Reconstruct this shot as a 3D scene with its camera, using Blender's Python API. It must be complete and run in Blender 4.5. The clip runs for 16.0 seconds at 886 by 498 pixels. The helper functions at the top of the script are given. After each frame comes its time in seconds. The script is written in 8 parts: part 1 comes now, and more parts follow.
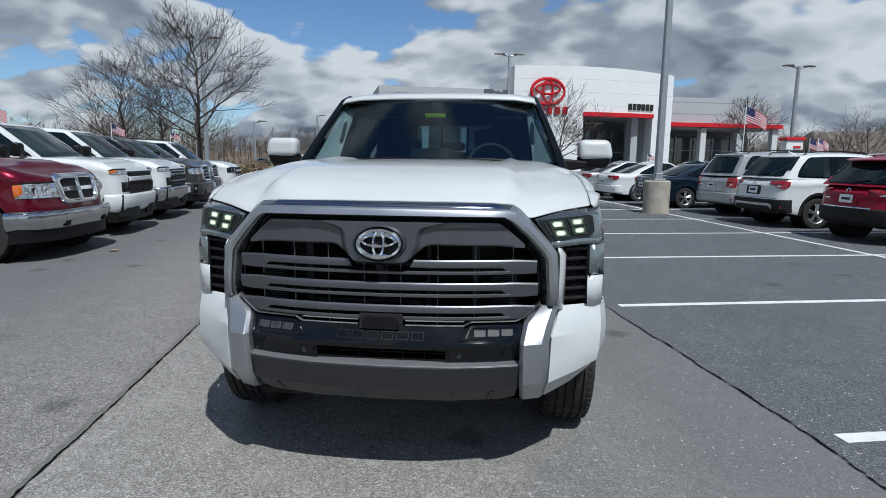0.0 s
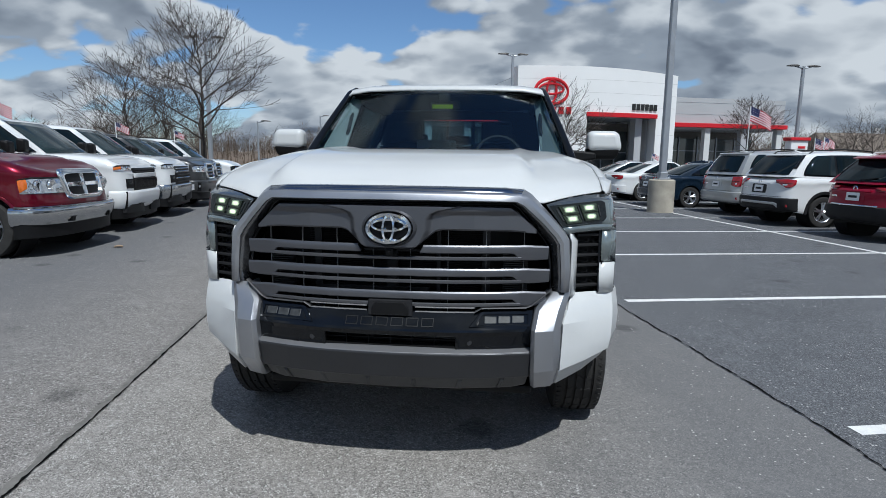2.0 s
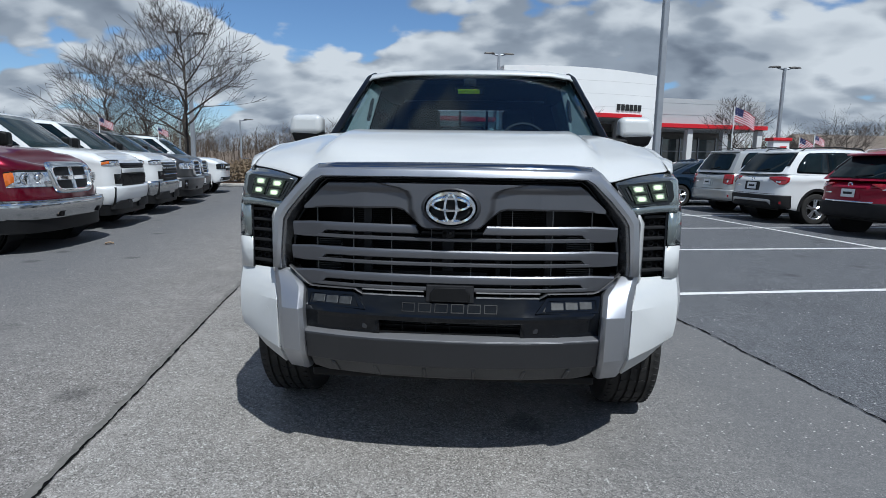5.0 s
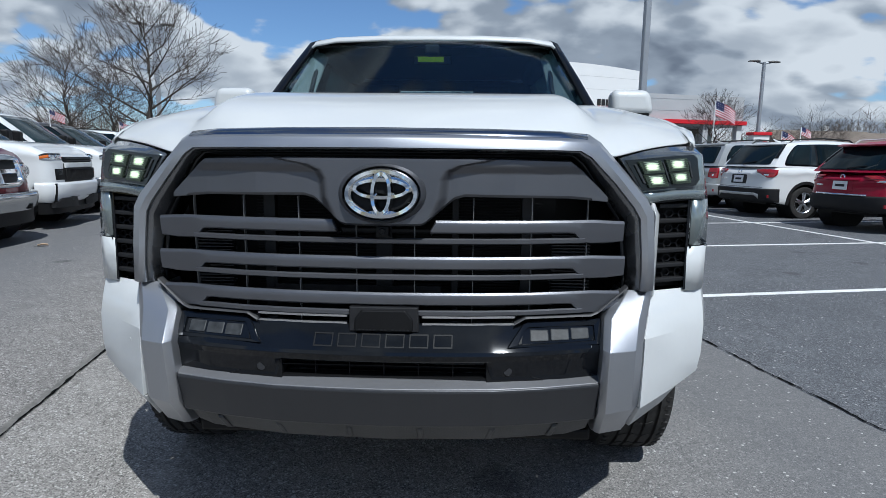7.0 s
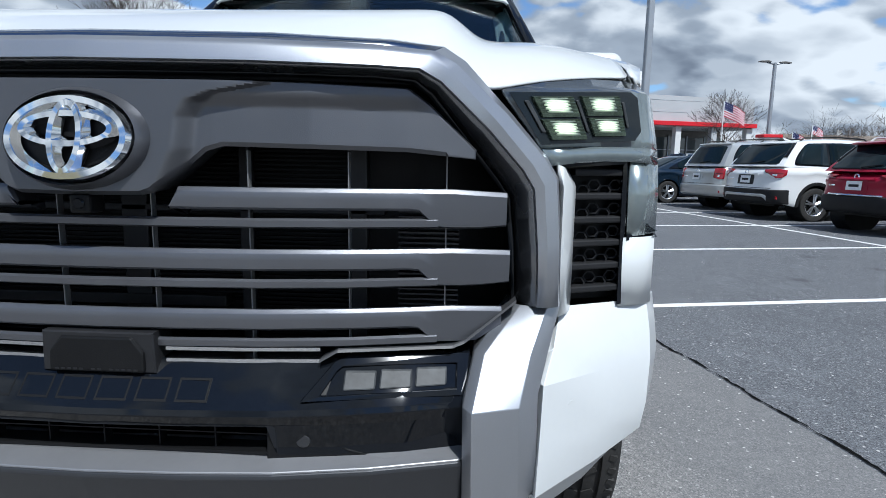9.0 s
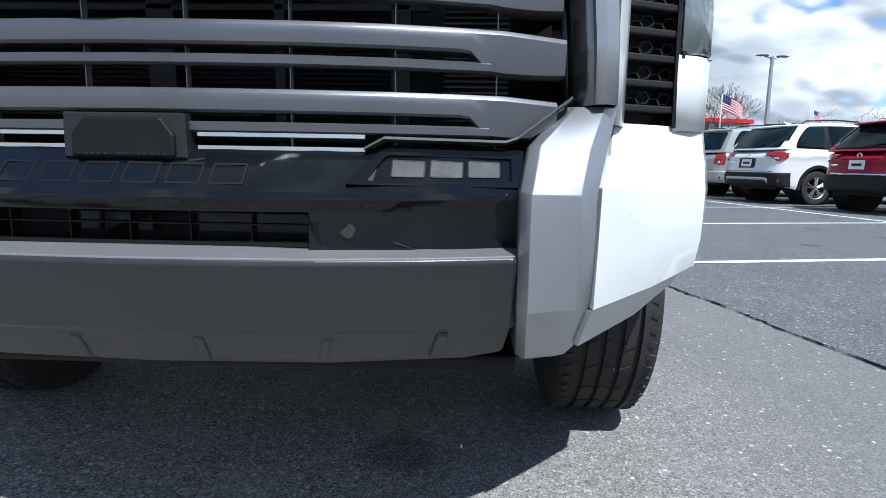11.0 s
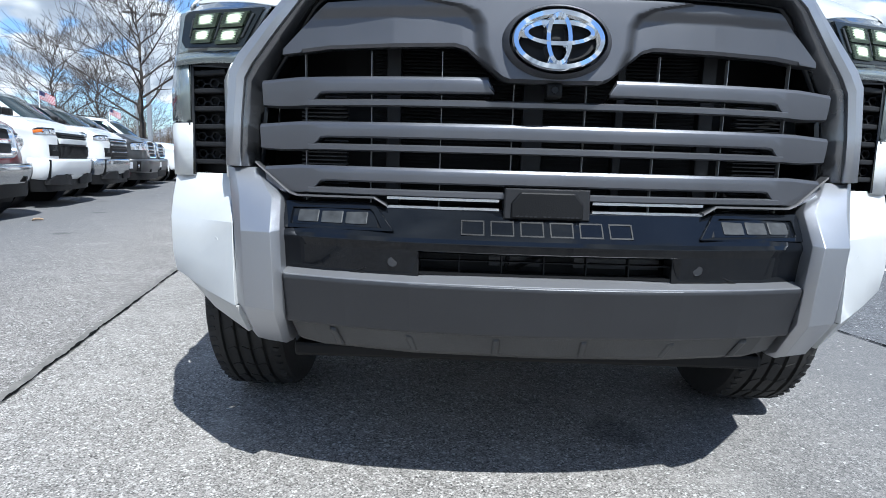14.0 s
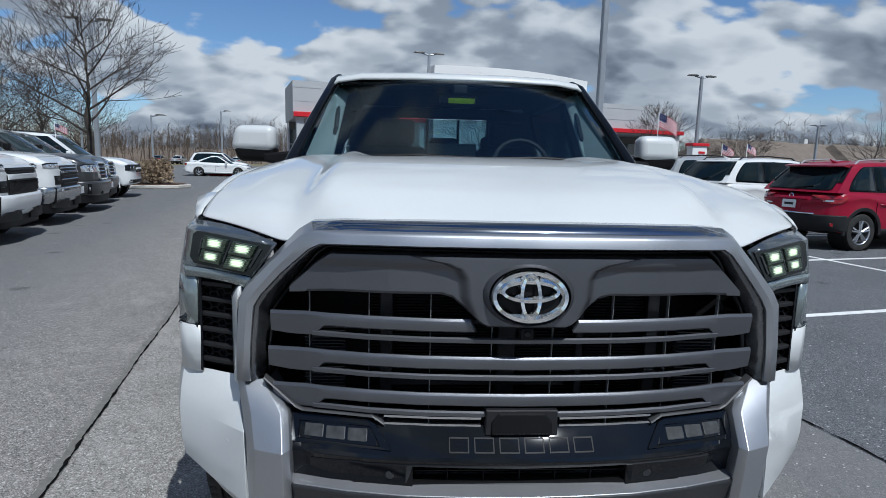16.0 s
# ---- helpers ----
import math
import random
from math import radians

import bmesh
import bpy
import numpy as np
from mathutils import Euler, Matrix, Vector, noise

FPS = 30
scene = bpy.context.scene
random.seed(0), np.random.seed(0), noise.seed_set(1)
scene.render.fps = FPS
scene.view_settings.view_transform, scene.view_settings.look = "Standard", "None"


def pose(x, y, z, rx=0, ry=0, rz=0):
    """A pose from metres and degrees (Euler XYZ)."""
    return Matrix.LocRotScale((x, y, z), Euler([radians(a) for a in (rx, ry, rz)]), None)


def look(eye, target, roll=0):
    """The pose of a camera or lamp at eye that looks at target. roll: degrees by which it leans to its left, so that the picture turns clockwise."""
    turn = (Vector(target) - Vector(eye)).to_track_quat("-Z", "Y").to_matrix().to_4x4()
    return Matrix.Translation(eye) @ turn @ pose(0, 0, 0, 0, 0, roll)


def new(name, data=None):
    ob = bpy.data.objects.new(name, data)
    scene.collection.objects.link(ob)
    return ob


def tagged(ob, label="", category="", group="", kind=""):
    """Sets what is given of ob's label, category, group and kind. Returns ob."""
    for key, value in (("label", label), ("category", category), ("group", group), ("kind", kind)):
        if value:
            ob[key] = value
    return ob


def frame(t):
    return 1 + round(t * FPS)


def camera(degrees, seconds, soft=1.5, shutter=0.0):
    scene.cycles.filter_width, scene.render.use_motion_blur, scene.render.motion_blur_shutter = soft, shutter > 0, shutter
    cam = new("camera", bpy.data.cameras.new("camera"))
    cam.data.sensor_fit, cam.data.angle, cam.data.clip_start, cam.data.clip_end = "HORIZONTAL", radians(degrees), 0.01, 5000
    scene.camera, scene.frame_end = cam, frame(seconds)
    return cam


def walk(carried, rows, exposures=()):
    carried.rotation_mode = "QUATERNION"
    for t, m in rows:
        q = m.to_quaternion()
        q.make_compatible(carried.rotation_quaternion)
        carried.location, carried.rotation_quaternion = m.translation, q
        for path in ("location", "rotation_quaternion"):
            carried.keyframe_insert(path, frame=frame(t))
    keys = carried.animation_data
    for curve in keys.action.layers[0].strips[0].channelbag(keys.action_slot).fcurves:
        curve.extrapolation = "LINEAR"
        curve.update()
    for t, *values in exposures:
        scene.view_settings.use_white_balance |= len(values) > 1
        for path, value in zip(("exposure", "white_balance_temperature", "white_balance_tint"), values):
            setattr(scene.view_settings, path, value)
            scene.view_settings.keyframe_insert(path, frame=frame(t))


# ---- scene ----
cam = camera(75.7, 16.0, soft=0.85)
PATH = [
    (0, (-0.003, 0.0134, 1.4779), (-0.195, 1.9801, 1.1693), 0.6),
    (0.5, (-0.009, 0.0203, 1.4728), (-0.203, 1.9866, 1.1624), 0.7),
    (1, (-0.011, 0.0292, 1.4577), (-0.208, 1.9952, 1.1473), 0.6),
    (1.5, (-0.019, 0.0379, 1.4376), (-0.218, 2.0037, 1.1272), 0.7),
    (2, (-0.037, 0.0316, 1.4067), (-0.238, 1.9979, 1.1012), 0.7),
    (2.5, (-0.066, 0.0303, 1.3787), (-0.270, 1.9957, 1.0693), 0.8),
    (3, (-0.092, 0.0180, 1.3528), (-0.297, 1.9839, 1.0474), 0.6),
    (3.5, (-0.128, 0.0198, 1.3388), (-0.335, 1.9855, 1.0333), 0.7),
    (6, (-0.474, 0.4121, 1.2712), (-0.558, 2.3878, 0.9715), 0.8),
    (6.5, (-0.378, 0.6129, 1.2488), (-0.454, 2.5873, 0.9392), 0.7),
    (7, (-0.284, 0.8606, 1.2177), (-0.357, 2.8352, 0.9082), 0.6),
    (7.5, (-0.150, 1.0902, 1.1871), (-0.230, 3.0637, 0.8728), 0.7),
    (8, (0.012, 1.3041, 1.1688), (-0.069, 3.2776, 0.8547), 0.7),
    (8.2, (0.054, 1.3611, 1.1698), (-0.030, 3.3348, 0.8577), 0.8),
    (10.3, (0.127, 1.5345, 0.8483), (0.008, 3.5104, 0.5622), 0.7),
    (10.5, (0.081, 1.5311, 0.8133), (-0.010, 3.5071, 0.5183), 0.7),
    (11, (0.024, 1.5094, 0.7497), (-0.066, 3.4850, 0.4515), 0.9),
    (11.5, (-0.040, 1.4780, 0.7190), (-0.135, 3.4526, 0.4161), 0.9),
    (12, (-0.161, 1.4305, 0.7627), (-0.294, 3.4009, 0.4467), 1.2),
    (12.5, (-0.318, 1.3658, 0.7877), (-0.463, 3.3407, 0.5067), 1.3),
    (13, (-0.444, 1.2683, 0.8336), (-0.575, 3.2445, 0.5548), 1.2),
    (13.5, (-0.556, 1.1776, 0.8645), (-0.654, 3.1550, 0.5812), 1.3),
    (14, (-0.715, 1.0936, 0.8675), (-0.736, 3.0716, 0.5723), 1.6),
    (14.5, (-0.854, 1.0731, 0.9966), (-0.796, 3.0490, 0.6929), 1.8),
    (15, (-0.915, 1.0580, 1.1703), (-0.804, 3.0325, 0.8723), 1.7),
    (15.5, (-0.883, 1.0159, 1.3314), (-0.760, 2.9892, 1.0301), 1.4),
    (16, (-0.805, 0.9752, 1.4514), (-0.680, 2.9485, 1.1510), 1.4),
]
EXPOSURE = [(0.0, -0.14), (7.0, -0.02), (8.2, 0.15), (10.3, 0.54), (11.0, 0.64), (12.0, 0.76), (13.0, 0.85), (14.0, 0.78), (14.5, 0.55), (15.0, 0.2), (15.5, -0.02), (16.0, -0.16)]
walk(cam, [(t, look(eye, target, roll)) for t, eye, target, roll in PATH], [(t, ev, 5900 - 150 * min(1.0, t / 8.0), 6) for t, ev in EXPOSURE])

# ---- world, sun ----
CLOUD_AT = (3.15, 0.75, 0.4)
SUN_TO = Vector((0.31, -0.56, 1.0)).normalized()
world = bpy.data.worlds.new("sky")
scene.world = world
world.use_nodes = True
wn, wl = world.node_tree.nodes, world.node_tree.links
wn.clear()


def wnode(kind, **props):
    n = wn.new(kind)
    for k, v in props.items():
        setattr(n, k, v)
    return n


w_out = wnode("ShaderNodeOutputWorld")
w_bg = wnode("ShaderNodeBackground")
w_sky = wnode("ShaderNodeTexSky")
w_sky.sky_type, w_sky.sun_disc = "NISHITA", False
w_sky.sun_elevation = math.asin(SUN_TO.z)
w_sky.sun_rotation = math.atan2(SUN_TO.x, SUN_TO.y)
w_sky.air_density, w_sky.dust_density, w_sky.ozone_density = 1.0, 0.15, 4.5
w_co = wnode("ShaderNodeTexCoord")
# clouds lie on a flat layer overhead: direction divided by its height
w_sep = wnode("ShaderNodeSeparateXYZ")
wl.new(w_co.outputs["Generated"], w_sep.inputs[0])
w_up = wnode("ShaderNodeMath", operation="MAXIMUM")
wl.new(w_sep.outputs["Z"], w_up.inputs[0])
w_up.inputs[1].default_value = 0.0
w_up2 = wnode("ShaderNodeMath", operation="ADD")
wl.new(w_up.outputs[0], w_up2.inputs[0])
w_up2.inputs[1].default_value = 0.42
w_div = wnode("ShaderNodeVectorMath", operation="DIVIDE")
wl.new(w_co.outputs["Generated"], w_div.inputs[0])
w_comb = wnode("ShaderNodeCombineXYZ")
for i in range(3):
    wl.new(w_up2.outputs[0], w_comb.inputs[i])
wl.new(w_comb.outputs[0], w_div.inputs[1])
w_map = wnode("ShaderNodeMapping")
w_map.inputs["Location"].default_value = CLOUD_AT
w_map.inputs["Scale"].default_value = (1.0, 1.25, 0.6)
wl.new(w_div.outputs[0], w_map.inputs["Vector"])


def cloud_noise(shift):
    add = wnode("ShaderNodeVectorMath", operation="ADD")
    add.inputs[1].default_value = shift
    wl.new(w_map.outputs[0], add.inputs[0])
    n = wnode("ShaderNodeTexNoise")
    n.inputs["Scale"].default_value, n.inputs["Detail"].default_value = 2.2, 9.0
    n.inputs["Roughness"].default_value, n.inputs["Distortion"].default_value = 0.47, 0.1
    wl.new(add.outputs[0], n.inputs["Vector"])
    # rounded heads on the clouds
    total = n.outputs["Fac"]
    for scale, weight in ((6.5, 0.16), (15.0, 0.08)):
        v = wnode("ShaderNodeTexVoronoi", feature="SMOOTH_F1")
        v.inputs["Scale"].default_value, v.inputs["Smoothness"].default_value = scale, 0.35
        wl.new(add.outputs[0], v.inputs["Vector"])
        total = wmath("MULTIPLY_ADD", wmath("SUBTRACT", 0.42, v.outputs["Distance"]), weight, total)
    return total


def wmath(op, a, b, c=None):
    n = wnode("ShaderNodeMath", operation=op)
    for i, v in enumerate((a, b, c)):
        if v is None:
            continue
        if isinstance(v, (int, float)):
            n.inputs[i].default_value = v
        else:
            wl.new(v, n.inputs[i])
    return n.outputs[0]


def wrange(src, a, b, lo, hi):
    n = wnode("ShaderNodeMapRange", interpolation_type="SMOOTHSTEP")
    for k, v in (("From Min", a), ("From Max", b), ("To Min", lo), ("To Max", hi)):
        n.inputs[k].default_value = v
    wl.new(src, n.inputs["Value"])
    return n.outputs[0]


# the sun stands in a wide clear stretch: the cover thins out high in the south and overhead
south = wmath("MULTIPLY", wrange(w_sep.outputs["Y"], -0.35, 0.25, 0.1, 0.0), wrange(w_sep.outputs["Z"], 0.4, 0.62, 0.0, 1.0))
overhead = wrange(w_sep.outputs["Z"], 0.5, 0.78, 0.0, 0.1)
dens = wmath("SUBTRACT", cloud_noise((0, 0, 0)), wmath("MAXIMUM", south, overhead))
toward = cloud_noise((0.05, -0.02, 0.09))
cover = wrange(dens, 0.38, 0.43, 0.0, 1.0)
# thin rims and sunward sides are white, thick hearts grey
core = wrange(dens, 0.43, 0.66, 0.0, 1.0)
lit = wrange(wmath("SUBTRACT", dens, toward), -0.085, 0.085, 0.0, 1.0)
# seen from below the bases are greyer than the flanks of the far ones
base = wrange(w_sep.outputs["Z"], 0.14, 0.36, 0.0, -0.2)
tone = wmath("ADD", base, wmath("MULTIPLY_ADD", core, -0.5, wmath("MULTIPLY_ADD", lit, 0.62, 0.47)))
w_tone = wnode("ShaderNodeValToRGB")
cr = w_tone.color_ramp
cr.elements[0].position, cr.elements[0].color = 0.0, (0.16, 0.19, 0.245, 1)
cr.elements[1].position, cr.elements[1].color = 1.0, (0.93, 0.94, 0.95, 1)
e = cr.elements.new(0.45)
e.color = (0.42, 0.46, 0.52, 1)
wl.new(tone, w_tone.inputs["Fac"])
w_gain = wnode("ShaderNodeVectorMath", operation="SCALE")
w_gain.inputs["Scale"].default_value = 9.5
wl.new(w_tone.outputs["Color"], w_gain.inputs[0])
w_mix = wnode("ShaderNodeMix", data_type="RGBA")
wl.new(cover, w_mix.inputs["Factor"])
w_air = wnode("ShaderNodeVectorMath", operation="MULTIPLY")
w_air.inputs[1].default_value = (1.15, 1.2, 1.28)
wl.new(w_sky.outputs["Color"], w_air.inputs[0])
wl.new(w_air.outputs["Vector"], w_mix.inputs["A"])
wl.new(w_gain.outputs["Vector"], w_mix.inputs["B"])
wl.new(w_mix.outputs["Result"], w_bg.inputs["Color"])
w_bg.inputs["Strength"].default_value = 0.08
wl.new(w_bg.outputs[0], w_out.inputs["Surface"])

sun = new("sun", bpy.data.lights.new("sun", "SUN"))
sun.data.energy, sun.data.angle, sun.data.color = 4.5, radians(0.55), (1.0, 0.96, 0.9)
sun.matrix_world = look(SUN_TO * 60, (0, 0, 0))

# ---- materials ----
def mat(name, color, rough=0.5, metal=0.0, coat=0.0, coat_rough=0.05, var=0.0, scale=8.0, rvar=0.0, bump=0.0, bscale=60.0,
        second=None, spec=0.5, speck=0.0, emit=None, power=0.0, trans=0.0, ior=1.45, island=0.0):
    m = bpy.data.materials.new(name)
    m.use_nodes = True
    nt = m.node_tree
    n, l = nt.nodes, nt.links
    b = n["Principled BSDF"]
    b.inputs["Base Color"].default_value = (*color, 1)
    b.inputs["Roughness"].default_value = rough
    b.inputs["Metallic"].default_value = metal
    b.inputs["Coat Weight"].default_value = coat
    b.inputs["Coat Roughness"].default_value = coat_rough
    b.inputs["Specular IOR Level"].default_value = spec
    b.inputs["Transmission Weight"].default_value = trans
    b.inputs["IOR"].default_value = ior
    if emit:
        b.inputs["Emission Color"].default_value = (*emit, 1)
        b.inputs["Emission Strength"].default_value = power
    if var or rvar or bump or speck:
        tc = n.new("ShaderNodeTexCoord")
        big = n.new("ShaderNodeTexNoise")
        big.inputs["Scale"].default_value, big.inputs["Detail"].default_value = scale, 5
        l.new(tc.outputs["Object"], big.inputs["Vector"])
        fine = n.new("ShaderNodeTexNoise")
        fine.inputs["Scale"].default_value, fine.inputs["Detail"].default_value = bscale, 3
        l.new(tc.outputs["Object"], fine.inputs["Vector"])
        if var:
            ramp = n.new("ShaderNodeValToRGB")
            ramp.color_ramp.elements[0].position, ramp.color_ramp.elements[1].position = 0.3, 0.7
            dark = second or tuple(c * (1 - var) for c in color)
            lite = color if second else tuple(min(1, c * (1 + var)) for c in color)
            ramp.color_ramp.elements[0].color, ramp.color_ramp.elements[1].color = (*dark, 1), (*lite, 1)
            mixf = n.new("ShaderNodeMath")
            mixf.operation = "MULTIPLY_ADD"
            mixf.inputs[1].default_value = 0.35
            l.new(fine.outputs["Fac"], mixf.inputs[0])
            half = n.new("ShaderNodeMath")
            half.operation = "MULTIPLY_ADD"
            half.inputs[1].default_value, half.inputs[2].default_value = 0.75, -0.05
            l.new(big.outputs["Fac"], half.inputs[0])
            l.new(half.outputs[0], mixf.inputs[2])
            l.new(mixf.outputs[0], ramp.inputs["Fac"])
            l.new(ramp.outputs["Color"], b.inputs["Base Color"])
        if rvar:
            mr = n.new("ShaderNodeMapRange")
            mr.inputs["From Min"].default_value, mr.inputs["From Max"].default_value = 0.3, 0.7
            mr.inputs["To Min"].default_value, mr.inputs["To Max"].default_value = max(0.02, rough - rvar), rough + rvar
            l.new(big.outputs["Fac"], mr.inputs["Value"])
            l.new(mr.outputs[0], b.inputs["Roughness"])
        if bump:
            bp = n.new("ShaderNodeBump")
            bp.inputs["Strength"].default_value, bp.inputs["Distance"].default_value = bump, 0.004
            l.new(fine.outputs["Fac"], bp.inputs["Height"])
            l.new(bp.outputs[0], b.inputs["Normal"])
    return m


def asphalt(name, base, stone, lite, coarse, worn=None):
    """Rolled asphalt: dark binder, stones of two sizes, pale specks, broad stains."""
    m = bpy.data.materials.new(name)
    m.use_nodes = True
    n, l = m.node_tree.nodes, m.node_tree.links
    b = n["Principled BSDF"]
    tc = n.new("ShaderNodeTexCoord")

    def noise_tex(scale, detail, rough=0.55):
        t = n.new("ShaderNodeTexNoise")
        t.inputs["Scale"].default_value, t.inputs["Detail"].default_value, t.inputs["Roughness"].default_value = scale, detail, rough
        l.new(tc.outputs["Object"], t.inputs["Vector"])
        return t

    def mix(a, bcol, fac, mode="MIX"):
        x = n.new("ShaderNodeMix")
        x.data_type, x.blend_type = "RGBA", mode
        if isinstance(fac, float):
            x.inputs["Factor"].default_value = fac
        else:
            l.new(fac, x.inputs["Factor"])
        for s, v in (("A", a), ("B", bcol)):
            if isinstance(v, tuple):
                x.inputs[s].default_value = (*v, 1)
            else:
                l.new(v, x.inputs[s])
        return x.outputs["Result"]

    def ramp(src, a, c):
        r = n.new("ShaderNodeMapRange")
        r.inputs["From Min"].default_value, r.inputs["From Max"].default_value = a, c
        l.new(src, r.inputs["Value"])
        return r.outputs[0]

    broad = noise_tex(0.55, 6)
    mid = noise_tex(3.0, 6)
    vor = n.new("ShaderNodeTexVoronoi")
    vor.inputs["Scale"].default_value = coarse
    l.new(tc.outputs["Object"], vor.inputs["Vector"])
    vor2 = n.new("ShaderNodeTexVoronoi")
    vor2.inputs["Scale"].default_value = coarse * 0.75
    l.new(tc.outputs["Object"], vor2.inputs["Vector"])
    sep = n.new("ShaderNodeSeparateColor")
    l.new(vor.outputs["Color"], sep.inputs[0])
    sep2 = n.new("ShaderNodeSeparateColor")
    l.new(vor2.outputs["Color"], sep2.inputs[0])
    col = mix(base, stone, ramp(sep.outputs[0], 0.15, 0.95))
    col = mix(col, lite, ramp(sep2.outputs[1], 0.87, 0.95))
    grit = n.new("ShaderNodeTexVoronoi")
    grit.inputs["Scale"].default_value = coarse * 0.3
    l.new(tc.outputs["Object"], grit.inputs["Vector"])
    sep3 = n.new("ShaderNodeSeparateColor")
    l.new(grit.outputs["Color"], sep3.inputs[0])
    spot = n.new("ShaderNodeMath")
    spot.operation = "MULTIPLY"
    l.new(ramp(sep3.outputs[0], 0.965, 0.985), spot.inputs[0])
    l.new(ramp(grit.outputs["Distance"], 0.42, 0.3), spot.inputs[1])
    # clusters of stones, a little darker or paler than the rest
    col = mix(col, tuple(c * 0.5 for c in base), ramp(sep3.outputs[1], 0.55, 2.2))
    col = mix(col, tuple(min(1.0, c * 1.3) for c in stone), ramp(sep3.outputs[2], 0.6, 2.0))
    gap = ramp(vor.outputs["Distance"], 0.55, 0.9)
    col = mix(col, tuple(c * 0.35 for c in base), gap)
    col = mix(col, tuple(c * 1.15 for c in stone), ramp(mid.outputs["Fac"], 0.52, 1.2))
    blotch = noise_tex(22.0, 9, 0.75)
    col = mix(col, tuple(c * 0.45 for c in base), ramp(blotch.outputs["Fac"], 0.55, 1.3))
    col = mix(col, tuple(min(1.0, c * 1.5) for c in stone), ramp(blotch.outputs["Fac"], 0.48, -0.3))
    col = mix(col, tuple(c * 0.7 for c in base), ramp(broad.outputs["Fac"], 0.54, 1.1))
    if worn:
        # lane: worn pale mid-way, darker binder at the edge; aisle: darker towards parked row
        across = n.new("ShaderNodeVectorMath")
        across.operation = "DOT_PRODUCT"
        across.inputs[1].default_value = (0.977, 0.213, 0)
        l.new(tc.outputs["Object"], across.inputs[0])
        wander = n.new("ShaderNodeMath")
        wander.operation = "MULTIPLY_ADD"
        wander.inputs[1].default_value = 1.2
        l.new(broad.outputs["Fac"], wander.inputs[0])
        l.new(across.outputs["Value"], wander.inputs[2])
        edge = n.new("ShaderNodeMath")
        edge.operation = "MULTIPLY"
        edge.inputs[1].default_value = 0.72
        l.new(ramp(wander.outputs[0], worn[0], worn[1]), edge.inputs[0])
        col = mix(col, (0.122, 0.125, 0.132), edge.outputs[0])
    # old oil drips: small dark ragged spots, one here and there
    warp = n.new("ShaderNodeMix")
    warp.data_type = "VECTOR"
    warp.inputs["Factor"].default_value = 0.06
    l.new(tc.outputs["Object"], warp.inputs["A"])
    ragged = noise_tex(7.0, 4)
    l.new(ragged.outputs["Color"], warp.inputs["B"])
    drip = n.new("ShaderNodeTexVoronoi")
    drip.voronoi_dimensions = "2D"
    drip.inputs["Scale"].default_value = 0.9
    l.new(warp.outputs["Result"], drip.inputs["Vector"])
    sep4 = n.new("ShaderNodeSeparateColor")
    l.new(drip.outputs["Color"], sep4.inputs[0])
    oil = n.new("ShaderNodeMath")
    oil.operation = "MULTIPLY"
    l.new(ramp(sep4.outputs[0], 0.55, 0.75), oil.inputs[0])
    l.new(ramp(drip.outputs["Distance"], 0.11, 0.05), oil.inputs[1])
    half_oil = n.new("ShaderNodeMath")
    half_oil.operation = "MULTIPLY"
    half_oil.inputs[1].default_value = 0.45
    l.new(oil.outputs[0], half_oil.inputs[0])
    col = mix(col, (0.03, 0.03, 0.032), half_oil.outputs[0])
    col = mix(col, (0.5, 0.49, 0.47), spot.outputs[0])
    l.new(col, b.inputs["Base Color"])
    b.inputs["Roughness"].default_value = 0.82
    b.inputs["Specular IOR Level"].default_value = 0.18
    bp = n.new("ShaderNodeBump")
    bp.inputs["Strength"].default_value, bp.inputs["Distance"].default_value = 0.4, 0.003
    l.new(sep.outputs[1], bp.inputs["Height"])
    l.new(bp.outputs[0], b.inputs["Normal"])
    return m


M_LANE = asphalt("asphalt_lane", (0.162, 0.153, 0.142), (0.385, 0.363, 0.338), (0.58, 0.56, 0.53), 215, (0.9, 2.3))
M_BAY = asphalt("asphalt_bays", (0.085, 0.088, 0.096), (0.162, 0.167, 0.178), (0.3, 0.3, 0.3), 190)
M_SIDE = asphalt("asphalt_aisle", (0.134, 0.126, 0.118), (0.33, 0.31, 0.29), (0.5, 0.48, 0.455), 190, (-1.5, -3.4))
M_GRASS = mat("winter_grass", (0.16, 0.14, 0.075), 0.95, var=0.35, scale=0.4, bscale=25, bump=0.6)
M_LINE = mat("line_paint", (0.72, 0.72, 0.7), 0.7, var=0.16, scale=9, bscale=90, bump=0.3)
M_LEAF = mat("dry_leaf", (0.42, 0.3, 0.2), 0.8, var=0.3, scale=40)
M_TAR = mat("crack_tar", (0.006, 0.006, 0.006), 0.95, spec=0.05, var=0.4, scale=20, bump=0.4)
M_SEAL = mat("crack_seal", (0.15, 0.142, 0.13), 0.85, var=0.3, scale=14, bump=0.5)
M_CONC = mat("concrete", (0.35, 0.32, 0.265), 0.9, var=0.22, scale=3.5, bscale=45, bump=0.4)
M_KERB = mat("kerb_concrete", (0.5, 0.47, 0.42), 0.9, var=0.18, scale=2.5, bscale=45, bump=0.4)
M_MULCH = mat("mulch", (0.07, 0.04, 0.025), 0.95, var=0.5, scale=12, bscale=70, bump=1.0)

